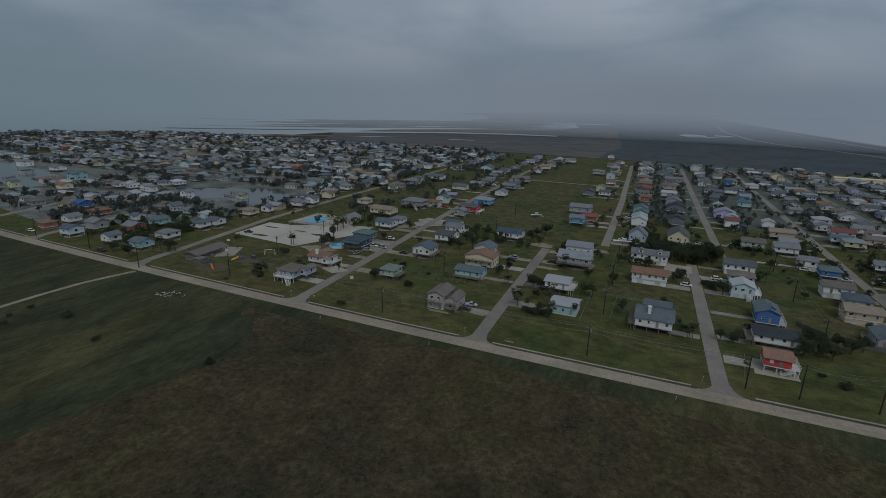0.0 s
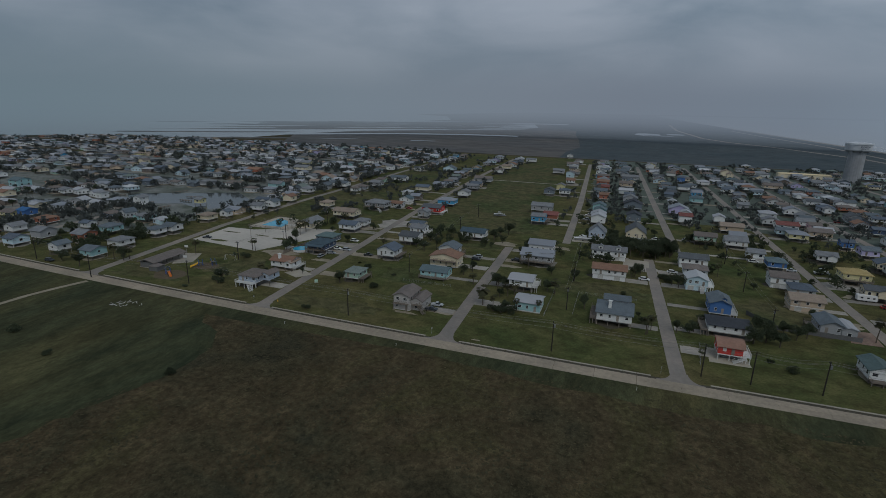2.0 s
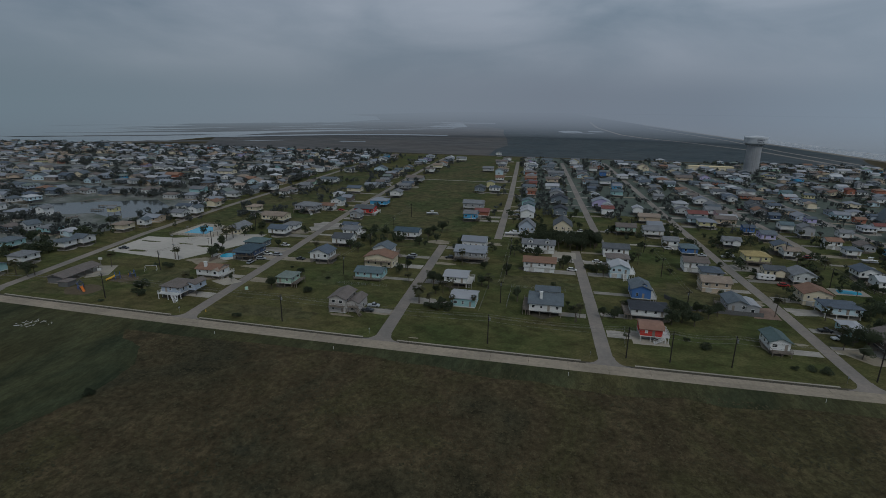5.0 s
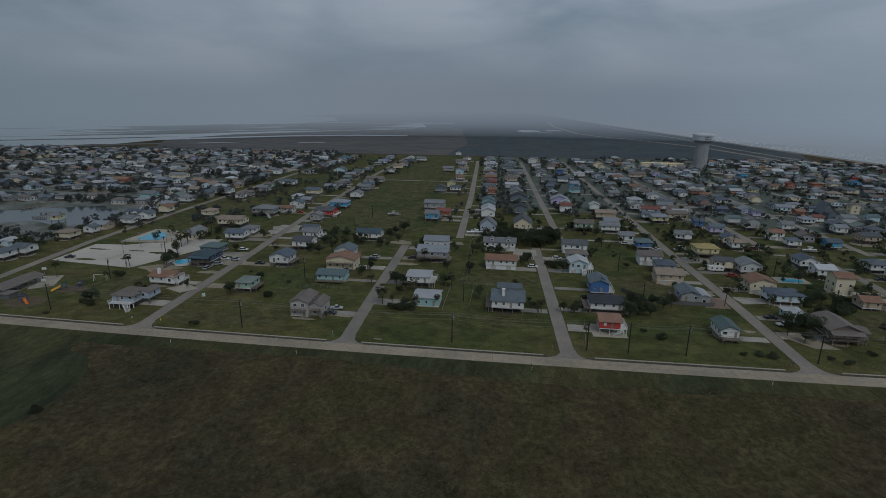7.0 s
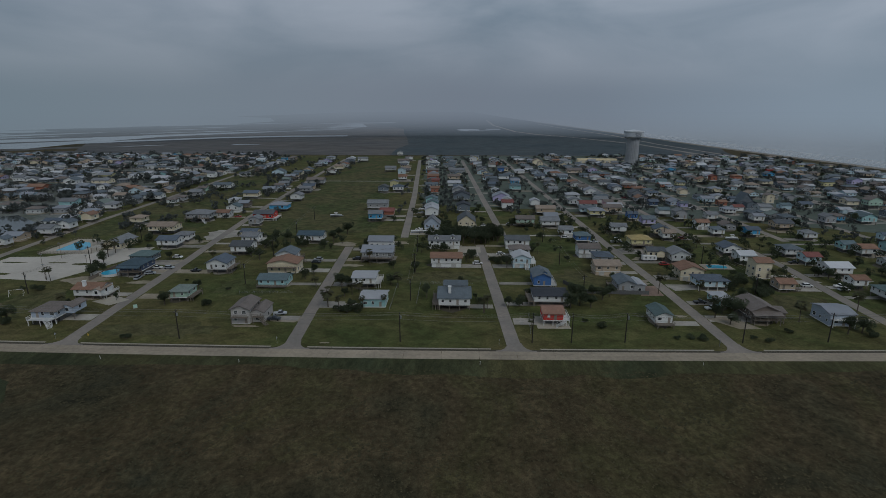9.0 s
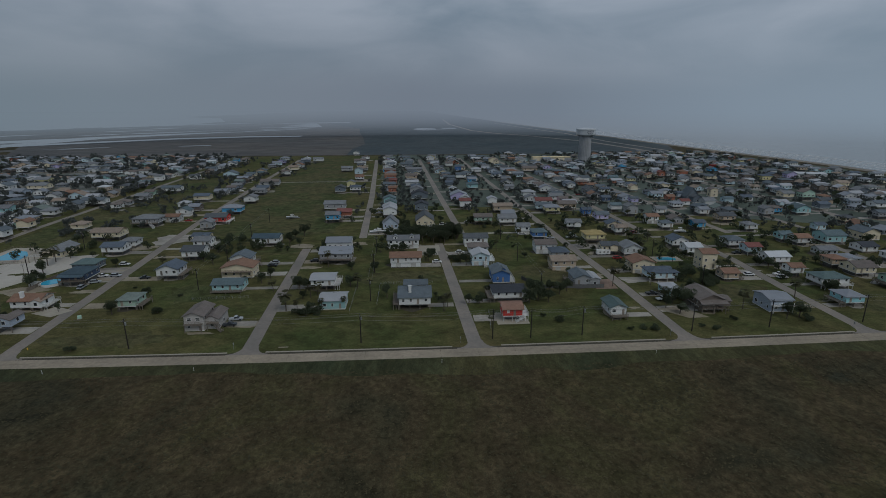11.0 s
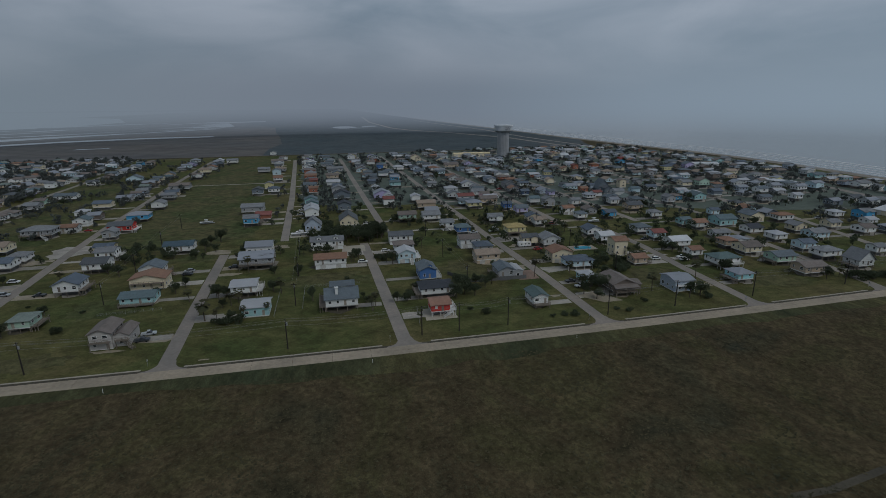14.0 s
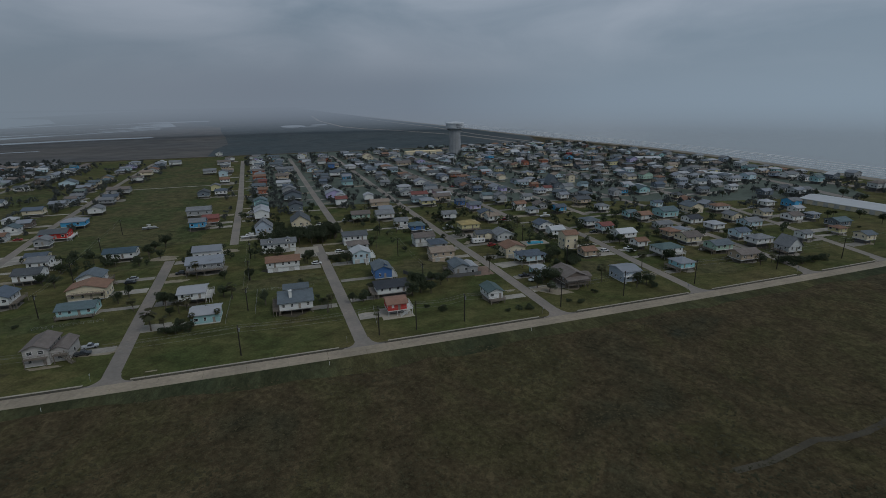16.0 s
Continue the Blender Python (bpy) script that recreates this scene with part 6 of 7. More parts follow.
for x, ys in BACK_LINES.items():
    for k, y in enumerate(ys):
        pole(x + (y - 50) * -0.03, y, 9.5, arm=True, turn=90, transformer=k % 2 == 0)
    for y0, y1 in zip(ys, ys[1:]):
        for k in (-0.8, 0.8):
            wire((x + (y0 - 50) * -0.03 + k, y0, 9.2), (x + (y1 - 50) * -0.03 + k, y1, 9.2), 0.8)


# ---- trees ----
def leaf_cloud(bm, r, cx, cy, cz, rx, rz, count, size):
    for _ in range(count):
        v = Vector((r.gauss(0, 1), r.gauss(0, 1), r.gauss(0, 1))).normalized() * (0.55 + 0.45 * r.random())
        p = Vector((cx + v.x * rx, cy + v.y * rx, cz + v.z * rz))
        q = Euler((r.uniform(0, 6), r.uniform(0, 6), r.uniform(0, 6))).to_matrix()
        s = size * r.uniform(0.6, 1.4)
        bm.faces.new([bm.verts.new(p + q @ Vector(c) * s) for c in ((-0.5, -0.35, 0), (0.5, -0.35, 0.1), (0.6, 0.3, -0.05), (0, 0.5, 0.12), (-0.5, 0.35, 0))])


def broad_tree(seed, height=6.0, spread=3.2):
    r = random.Random(seed)
    ob = thing("tree", pose(0, 0, 0), "dark green bushy tree standing on a lawn", "tree", "trees of the town")
    bm = tube(bmesh.new(), (0, 0, -0.2), (0.1, 0, height * 0.45), 0.22, 0.15, 7)
    crown = bmesh.new()
    for i in range(13):
        a, k = r.uniform(0, 6.28), r.uniform(0.1, 0.75)
        tip = (spread * k * math.cos(a), spread * k * math.sin(a), height * r.uniform(0.5, 0.85))
        tube(bm, (0.05, 0, height * r.uniform(0.25, 0.42)), tip, 0.1, 0.03, 5)
        leaf_cloud(crown, r, *tip, spread * r.uniform(0.28, 0.5), height * r.uniform(0.13, 0.2), 200, 0.21)
    part("trunk", bm, BARK, ob)
    part("crown", crown, LEAF, ob)
    return ob


def palm_tree(seed, height=7.0, fronds=28, spread=2.3):
    r = random.Random(seed)
    ob = thing("palm_tree", pose(0, 0, 0), "fan palm with a slim trunk and shaggy crown", "palm tree", "palms of the town")
    bm = bmesh.new()
    last, z = Vector((0, 0, -0.2)), -0.2
    lean = Vector((r.uniform(-0.06, 0.06), r.uniform(-0.06, 0.06), 0))
    for i in range(5):
        nxt = Vector((0, 0, height * (i + 1) / 5)) + lean * height * ((i + 1) / 5) ** 2
        tube(bm, last, nxt, 0.2 - 0.015 * i, 0.19 - 0.015 * i, 7)
        last = nxt
    part("trunk", bm, BARK, ob)
    crown = bmesh.new()
    for i in range(fronds):
        a, rise = r.uniform(0, 6.28), r.uniform(-0.9, 0.9)
        d = Vector((math.cos(a), math.sin(a), rise)).normalized()
        s = d.cross(Vector((0, 0, 1))).normalized()
        length = spread * r.uniform(0.8, 1.15)
        tip = last + d * length
        for k in range(-3, 4):
            f = (d + s * 0.28 * k).normalized()
            base = last + d * length * 0.4
            end = base + f * length * 0.65 + Vector((0, 0, -0.22 * length))
            wv = s * 0.14
            crown.faces.new([crown.verts.new(p) for p in (base - wv, base + wv, base.lerp(end, 0.6) + wv * 1.4, end, base.lerp(end, 0.6) - wv * 1.4)])
        crown.faces.new([crown.verts.new(p) for p in (last - s * 0.04, last + s * 0.04, last + d * length * 0.42)])
    part("crown", crown, PALMLEAF, ob)
    return ob


def shrub(seed, size=1.6):
    r = random.Random(seed)
    ob = thing("shrub", pose(0, 0, 0), "low dark green shrub growing in the grass", "shrub", "shrubs of the town")
    bm, stem = bmesh.new(), bmesh.new()
    for i in range(6):
        a = r.uniform(0, 6.28)
        tip = (size * 0.5 * math.cos(a), size * 0.5 * math.sin(a), size * r.uniform(0.3, 0.75))
        tube(stem, (0, 0, -0.1), tip, 0.05, 0.02, 5)
        leaf_cloud(bm, r, *tip, size * 0.5, size * 0.32, 120, 0.16)
    part("stem", stem, BARK, ob)
    part("foliage", bm, LEAF, ob)
    return ob


KINDS = {"tree": [broad_tree(k, 5.4 + k % 3, 2.8 + 0.5 * (k % 2)) for k in range(4)], "palm": [palm_tree(k + 20, 5.5 + 1.2 * (k % 3)) for k in range(4)], "shrub": [shrub(k + 40) for k in range(3)]}
USED = {"tree": 0, "palm": 0, "shrub": 0}
rnd = random.Random(77)


def plant(kind, x, y, size=1.0):
    group = KINDS[kind]
    i = USED[kind]
    USED[kind] += 1
    m = pose(x, y, 0, 0, 0, rnd.uniform(0, 360)) @ Matrix.Scale(size, 4)
    if i < len(group):
        group[i].matrix_basis = m
        return group[i]
    c = copy_thing(group[i % len(group)], m)
    c.matrix_basis = m
    return c


plant("tree", 47.1, 134.4, 1.1)
plant("tree", 52.0, 132.0, 1.3)
plant("tree", 56.8, 129.7, 1.2)
plant("tree", 61.8, 134.8, 1.4)
plant("tree", 66.6, 132.4, 1.3)
plant("tree", 71.8, 138.9, 1.2)
plant("tree", 76.5, 135.2, 1.1)
plant("tree", 97.4, 36.0, 1.2)
plant("tree", 105.2, 36.2, 1.0)
plant("tree", 156.7, 29.3, 1.2)
plant("tree", 163.7, 37.8, 1.2)
plant("tree", 151.5, 21.5, 0.9)
plant("shrub", 7.9, 29.6, 1.6)
plant("shrub", 11.3, 29.2, 2.0)
plant("shrub", 14.7, 30.4, 1.9)
plant("tree", 12.2, 32.0, 0.8)
plant("palm", 2.7, 34.0, 1.25)
plant("palm", 63.0, 29.4, 0.9)
plant("palm", 64.7, 33.4, 0.7)
plant("palm", -7.6, 55.5, 0.8)
plant("tree", -15.6, 66.4, 0.8)
plant("tree", -13.2, 72.8, 0.8)
plant("tree", -24.4, 78.3, 0.9)
plant("tree", -22.3, 64.6, 0.8)
plant("tree", 1.9, 59.2, 0.85)
plant("tree", 3.7, 54.4, 1.0)
plant("tree", 6.1, 58.0, 0.9)
plant("tree", 6.7, 45.7, 0.7)
plant("shrub", -45.4, 35.0, 1.6)
plant("tree", -62.3, 34.6, 0.9)
plant("palm", -100.7, 30.6, 0.9)
plant("shrub", -124.6, 48.8, 1.8)
plant("shrub", -132.4, 50.0, 1.0)
plant("palm", -131.6, 62.4, 0.7)
plant("palm", -128.6, 60.9, 0.75)
plant("palm", -127.5, 98.8, 1.3)
plant("palm", -128.4, 106.1, 1.2)
plant("tree", -120.0, 84.5, 1.1)
plant("tree", -119.4, 77.4, 0.9)
plant("tree", -96.1, 80.7, 1.0)
plant("tree", -110.3, 16.9, 1.0)
plant("shrub", -58.9, 4.3, 1.2)
plant("shrub", 132.1, 9.4, 1.0)
plant("shrub", 135.9, 8.2, 1.3)
plant("shrub", 127.5, 9.3, 0.8)
plant("shrub", 157.5, 7.5, 1.0)
plant("shrub", 153.6, 10.0, 0.8)
plant("palm", 178.0, 24.7, 1.0)
plant("tree", 188.1, 14.4, 1.0)
plant("tree", 193.7, 15.5, 1.1)
plant("shrub", 194.5, 12.8, 1.6)
plant("palm", 137.5, 52.6, 1.0)
plant("palm", 154.6, 53.0, 0.9)
plant("tree", 181.0, 57.1, 0.9)
plant("shrub", 182.7, 53.8, 2.2)
plant("shrub", 179.5, 67.9, 2.5)
plant("shrub", 178.4, 50.4, 2.2)
plant("tree", 168.3, 60.3, 0.9)
plant("palm", 151.3, 34.6, 0.9)
plant("tree", 73.2, 35.3, 0.7)
plant("tree", 79.0, 38.4, 0.8)
plant("tree", 82.5, 47.8, 0.7)
plant("shrub", 104.5, 17.8, 1.3)
plant("shrub", 99.7, 22.6, 0.8)
plant("palm", 79.3, 16.1, 0.5)
plant("tree", 59.2, 94.2, 0.9)
plant("tree", 61.6, 99.1, 0.8)
plant("shrub", 73.3, 94.6, 1.8)
plant("shrub", 71.3, 97.4, 1.6)
plant("palm", 10.4, 88.2, 0.9)
plant("palm", 16.0, 97.8, 1.0)
plant("palm", 19.5, 97.9, 1.0)
plant("shrub", 54.7, 68.3, 1.0)
plant("palm", 20.5, 39.8, 0.6)
plant("palm", 24.7, 34.0, 0.6)
plant("shrub", 168.1, 14.8, 1.0)
plant("tree", -52.0, 117.2, 0.9)
plant("tree", -47.3, 96.1, 1.1)
plant("tree", -53.5, 100.9, 0.9)
plant("tree", -17.5, 130.0, 1.1)
plant("tree", -19.4, 118.1, 1.0)
plant("tree", -17.1, 143.0, 1.1)
plant("tree", -13.4, 150.0, 1.2)
plant("shrub", 273.2, 19.5, 2.2)
plant("shrub", 274.6, 16.2, 2.8)
plant("shrub", 279.4, 14.5, 2.6)
plant("shrub", 287.4, 15.3, 2.4)
plant("shrub", 294.4, 16.5, 2.0)
plant("tree", 259.9, 19.7, 0.9)
plant("palm", 248.7, 28.2, 0.5)
plant("tree", -200.8, 10.4, 1.1)
plant("tree", -185.3, 7.8, 1.2)
plant("tree", -175.0, 22.2, 1.1)
plant("palm", -174.3, 24.9, 1.0)
plant("palm", -180.4, 21.6, 1.0)
plant("palm", -151.2, 43.4, 0.9)
plant("shrub", -110.4, 14.3, 2.0)
plant("shrub", -119.4, 5.3, 0.8)
plant("shrub", -150.0, -62.6, 1.0)
plant("shrub", -155.7, -57.5, 0.8)
plant("shrub", -110.9, -56.3, 1.0)
plant("shrub", -66.5, -51.4, 1.2)
plant("shrub", -157.6, -49.9, 0.8)
plant("shrub", -137.6, -49.4, 1.4)
plant("tree", 48.2, 129.4, 1.3)
plant("tree", 52.6, 137.1, 1.2)
plant("tree", 67.1, 131.2, 1.0)
plant("tree", 44.3, 129.3, 1.2)
plant("tree", 72.3, 146.9, 1.2)
plant("tree", 70.4, 142.8, 1.4)
plant("tree", 77.7, 147.0, 1.0)
plant("tree", 63.2, 128.7, 1.2)
plant("tree", 51.3, 138.3, 1.0)
plant("tree", 51.3, 137.0, 1.2)
plant("tree", 52.0, 142.3, 1.1)
plant("tree", 60.3, 141.2, 1.0)
plant("tree", 74.3, 136.4, 1.3)
plant("tree", 50.1, 127.1, 1.3)
plant("tree", 47.7, 139.5, 1.3)
plant("tree", 69.3, 128.8, 1.2)
plant("tree", 98.8, 42.6, 1.2)
plant("tree", 101.5, 38.4, 1.1)
plant("shrub", 169.7, 58.2, 2.4)
plant("shrub", 188.3, 64.4, 1.6)
plant("shrub", 179.8, 53.7, 2.2)
plant("shrub", 181.9, 55.8, 1.6)
plant("shrub", 180.4, 54.4, 2.0)
plant("shrub", 185.8, 66.6, 1.9)
plant("palm", 185.0, 123.8, 0.9)
plant("palm", 166.3, 88.0, 0.9)
plant("palm", 171.8, 101.2, 0.9)
plant("palm", 171.6, 121.2, 1.0)
plant("palm", 172.2, 114.6, 0.9)
plant("palm", 167.5, 108.1, 0.8)

for x, y, size in ((7.5, 31.5, 0.75), (16.5, 32.6, 0.6), (9.5, 47.5, 0.85), (12.0, 49.5, 0.9), (63.5, 30.2, 0.75)):
    plant("palm", x, y, size)
for x, y, size in ((60.5, 44, 0.5), (61.5, 39, 0.45), (-84.5, 38.8, 0.5), (77.5, 36.5, 0.7), (108.5, 47, 1.0), (112, 44.5, 0.9), (116, 47.8, 0.85), (104, 46.5, 1.1), (149, 27.5, 1.0), (153.5, 31.5, 1.1), (-113, 66, 0.9), (-116, 71, 1.0), (-113.5, 74, 0.8)):
    plant("tree", x, y, size)
for k in range(26):  # the dark grove beyond the rear lane
    plant("tree", 40 + 39 * rnd.random(), 139 + 12 * rnd.random(), rnd.uniform(0.9, 1.25))
for n_, (kind, count) in enumerate((("tree", 165), ("palm", 85), ("shrub", 30))):
    made = tries = 0
    while made < count and tries < 8000:
        tries += 1
        x, y = rnd.uniform(-520, 470), 20 + 600 * rnd.random() ** 1.3
        if not clear_of(x, y, 1, 1, 1.0) or min(abs(x - (along(l, y) if along(l, y) is not None else 9999)) for l in STREETS.values()) < 5:
            continue
        if -185 < x < -108 and 55 < y < 135 or in_water(x, y) or -75 < x < 12 and 140 < y < 620 and rnd.random() < 0.8 or y < 45 and -70 < x < 130:
            continue
        if clear_of(x, y, 1, 1, 12):
            continue
        plant(kind, x, y, rnd.uniform(0.55, 1.1))
        made += 1


TREES = Bulk()
made = 0
while made < 7500:
    x, y = (rnd.uniform(-1080, -200) if rnd.random() < 0.5 else rnd.uniform(-200, 540)), 20 + 620 * rnd.random()
    if x > -190 and rnd.random() < (0.35 if x < 150 else 0.42) or rnd.random() < (0.5 if x < -300 else 0.2) or x < -185 and y < 8 - (x + 185) * 0.12 or in_water(x, y) or x > 330 and y < 100 or -200 < x < 150 and y < 110 or -200 < x < 330 and y < 52 or not clear_of(x, y, 2, 2, 0.5) or -75 < x < 5 and y > 140 or clear_of(x, y, 1, 1, 14) or min(abs(x - (along(l, y) if along(l, y) is not None else 9999)) for l in STREETS.values()) < 5:
        made += 0.2
        continue
    bm, size = bmesh.new(), rnd.uniform(0.7, 1.5) * (1.15 if x < -190 else 0.85)
    tube(bm, (0, 0, 0), (0, 0, 2.4), 0.16, 0.08, 5)
    TREES.add(bm, pose(x, y, 0), BARK)
    bm = bmesh.new()
    near_ = math.hypot(x - 52, y + 151) < 340
    for i in range(4 if near_ else 3):
        leaf_cloud(bm, rnd, rnd.uniform(-1.6, 1.6), rnd.uniform(-1.6, 1.6), rnd.uniform(1.4, 4.2), rnd.uniform(1.0, 1.8), rnd.uniform(0.8, 1.3), 60 if near_ else 22, 0.42 if near_ else 0.75)
    # Beyond 360 m the crowns take the leaf colour with haze painted in.
    TREES.add(bm, pose(x, y, 0) @ Matrix.Scale(size, 4), LEAF if math.hypot(x - 52, y + 151) < 360 else HAZELEAF)
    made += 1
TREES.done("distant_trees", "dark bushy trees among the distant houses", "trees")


# ---- yard pieces ----
def fence(x0, y0, x1, y1, h=1.8, material=None, label="dark weathered board fence along a yard"):
    """Boards between posts along one side of a yard."""
    material = material or DARK
    length, turn = math.hypot(x1 - x0, y1 - y0), math.degrees(math.atan2(y1 - y0, x1 - x0))
    ob = thing("fence", pose(x0, y0, 0, 0, 0, turn), label, "fence", "yard fences")
    n = round(length / 2.4)
    for i in range(n + 1):
        part("fence_post", post_mesh(h, 0.06, material), None, ob, at=(i * length / n, 0, 0))
    for i in range(n):
        bm = box(bmesh.new(), i * length / n + 0.05, -0.05, 0.06, (i + 1) * length / n - 0.05, -0.02, h - 0.05 * (i % 2))
        part("fence_panel", bm, material, ob)
    return ob


def wire_fence(x0, y0, x1, y1, h=1.1):
    length, turn = math.hypot(x1 - x0, y1 - y0), math.degrees(math.atan2(y1 - y0, x1 - x0))
    ob = thing("wire_fence", pose(x0, y0, 0, 0, 0, turn), "low galvanised wire fence around a yard", "fence", "yard fences")
    n = round(length / 3)
    for i in range(n + 1):
        part("fence_post", post_mesh(h, 0.03, STEEL), None, ob, at=(i * length / n, 0, 0))
    for z in (0.3, 0.7, h - 0.05):
        part("fence_rail", box(bmesh.new(), 0, -0.012, z - 0.012, length, 0.012, z + 0.012), STEEL, ob)
    return ob


fence(107, 52, 133, 51)
fence(100, 64, 107, 52)
wire_fence(27, 32, 27, 62)
wire_fence(37, 62, 60, 62)
wire_fence(37, 38, 37, 62)
wire_fence(78.5, 12, 80, 28)
wire_fence(-38, 48, -16, 49)
fence(-112, 62, -112, 82, 1.6, TIMBER)


def street_sign(x, y, face):
    ob = thing("street_sign", pose(x, y, 0, 0, 0, face), "small metal road sign on a thin post", "sign", "street signs")
    part("post", tube(bmesh.new(), (0, 0, -0.1), (0, 0, 2.4), 0.04, 0.04, 6), STEEL, ob)
    bm = bmesh.new()
    prism(bm, [(0.38 * math.cos(radians(22.5 + 45 * i)), 0.38 * math.sin(radians(22.5 + 45 * i))) for i in range(8)], -0.02, 0.02)
    part("plate", bm, PAINTS["silver"], ob, at=pose(0, -0.06, 2.1, 90))
    return ob


for x in (-77, -1.5, 72, 144, 211, 273):
    street_sign(x - 5.2, 2.2 + bend(x), 90)
for x, y, h in ((-131.6, 62, 7.5), (-142, 74, 8.5), (-119, 72, 9), (-150, 96, 8)):
    ob = thing("lamp_post", pose(x, y, 0), "tall thin parking lot lamp post", "lamp post", "parking lot lamps")
    part("pole", tube(bmesh.new(), (0, 0, -0.1), (0, 0, h), 0.1, 0.07, 8), TIMBER, ob)
    part("lamp_head", box(bmesh.new(), -0.7, -0.15, h - 0.1, 0.7, 0.15, h + 0.15), STEEL, ob)
for x, y, turn in ((-158, 44, 200), (-145, 31, 20)):
    ob = thing("basketball_hoop", pose(x, y, 0.05, 0, 0, turn), "basketball hoop with a white backboard on a post", "basketball hoop", "court hoops")
    part("post", tube(bmesh.new(), (0, 0, 0), (0, 0, 3.2), 0.08, 0.08, 8), STEEL, ob)
    part("backboard", box(bmesh.new(), -0.9, -0.5, 2.8, 0.9, -0.44, 3.9), TRIM, ob)
    part("bracket", box(bmesh.new(), -0.05, -0.45, 3.05, 0.05, 0.05, 3.15), STEEL, ob)
tub = thing("garden_pool", pose(-107.5, 71, 0), "round blue above-ground pool beside a house", "garden pool")
part("pool_wall", tube(bmesh.new(), (0, 0, 0), (0, 0, 1.15), 4.2, 4.2, 24), PAINTS["white"], tub)
part("pool_water", tube(bmesh.new(), (0, 0, 1.1), (0, 0, 1.2), 4.0, 4.0, 24), POOLWATER, tub, "blue pool water")
part("pool_deck", box(bmesh.new(), -8.5, -2.2, 0, -4.25, 2.2, 1.1), TIMBER_PALE, tub)
patio = thing("garden_pool", pose(180, 90.5, 0), "small blue sunken pool in a pale patio", "garden pool")
part("patio", box(bmesh.new(), -7, -4.2, 0, 7, 4.2, 0.1), CONCRETE, patio)
part("pool_water", prism(bmesh.new(), [(-5, -2.4), (4, -2.6), (5, 0.4), (2, 2.6), (-4, 2.4)], 0.06, 0.13), POOLWATER, patio, "blue pool water")


def dock(x, y, length, turn):
    ob = thing("dock", pose(x, y, 0.1, 0, 0, turn), "weathered timber dock over the canal", "dock", "canal docks")
    part("planking", box(bmesh.new(), 0, -0.9, 0.7, length, 0.9, 0.82), TIMBER, ob)
    for i in range(int(length / 3) + 1):
        for j in (-0.85, 0.85):
            part("pile", post_mesh(1.4, 0.12, TIMBER), None, ob, at=(i * 3.0, j, -0.15))
    return ob


for x, y, n_, turn in ((-266, 166, 12, 200), (-262, 150, 10, 180), (-300, 184, 12, 250), (-285, 126, 10, 80), (-310, 134, 10, 80), (-330, 140, 9, 80), (-262, 122, 8, 80), (-470, 124, 12, 170), (-500, 112, 12, 110)):
    dock(x, y, n_, turn)
# small street furniture
hydrant = thing("fire_hydrant", pose(-73.4, 6.4, 0.04), "yellow fire hydrant on the grass beside a street corner", "hydrant")
part("barrel", tube(bmesh.new(), (0, 0, 0), (0, 0, 0.62), 0.14, 0.12, 10), PAINTS["yellow"], hydrant)
part("bonnet", tube(bmesh.new(), (0, 0, 0.62), (0, 0, 0.8), 0.15, 0.05, 10), PAINTS["yellow"], hydrant)
for a in (0, 180):
    part("nozzle", tube(bmesh.new(), (0.1, 0, 0.45), (0.24, 0, 0.45), 0.06, 0.06, 8), PAINTS["yellow"], hydrant, at=pose(0, 0, 0, 0, 0, a))
cabinet = thing("utility_cabinet", pose(-72.1, 31.3, 0.04, 0, 0, 30), "pale green metal utility cabinet on a concrete base", "utility cabinet")
part("base", box(bmesh.new(), -0.8, -0.7, 0, 0.8, 0.7, 0.12), CONCRETE, cabinet)
bm = box(bmesh.new(), -0.65, -0.55, 0.12, 0.65, 0.55, 1.2)
bmesh.ops.bevel(bm, geom=bm.edges[:], offset=0.05, segments=2, affect="EDGES")
part("body", bm, WALL["palegreen"], cabinet)
part("door", box(bmesh.new(), -0.55, -0.59, 0.2, 0.55, -0.55, 1.1), WALL["palegreen"], cabinet)
# bleached branches dumped on the prairie
heap = thing("branch_heap", pose(-124, -18, 0), "bleached dead branches lying on the grass", "branches")
r = random.Random(4)
for i in range(26):
    x, y, a, n_ = r.uniform(-6, 6), r.uniform(-3, 3), r.uniform(0, 3.1), r.uniform(0.6, 2.0)
    part("branch", tube(bmesh.new(), (x, y, 0.06), (x + n_ * math.cos(a), y + n_ * math.sin(a), r.uniform(0.1, 0.4)), 0.09, 0.03, 5), TIMBER_PALE, heap)
strip("ditch", [(210, -79), (190, -81.6), (178, -83.5), (170, -83.5), (164, -81.8), (155, -83.2), (147, -84.4), (138, -84.2)], 1.7, 0.03, SOIL, 0.03, "dark damp ditch winding through the prairie", "ditch")
for x, y in ((-14, -11), (-58, -10), (60, -10.5), (128, -9)):
    ob = thing("marker_post", pose(x, y, 0), "short white marker post in the grass", "post", "marker posts")
    part("stake", tube(bmesh.new(), (0, 0, -0.1), (0, 0, 1.2), 0.06, 0.06, 6), TRIM, ob)


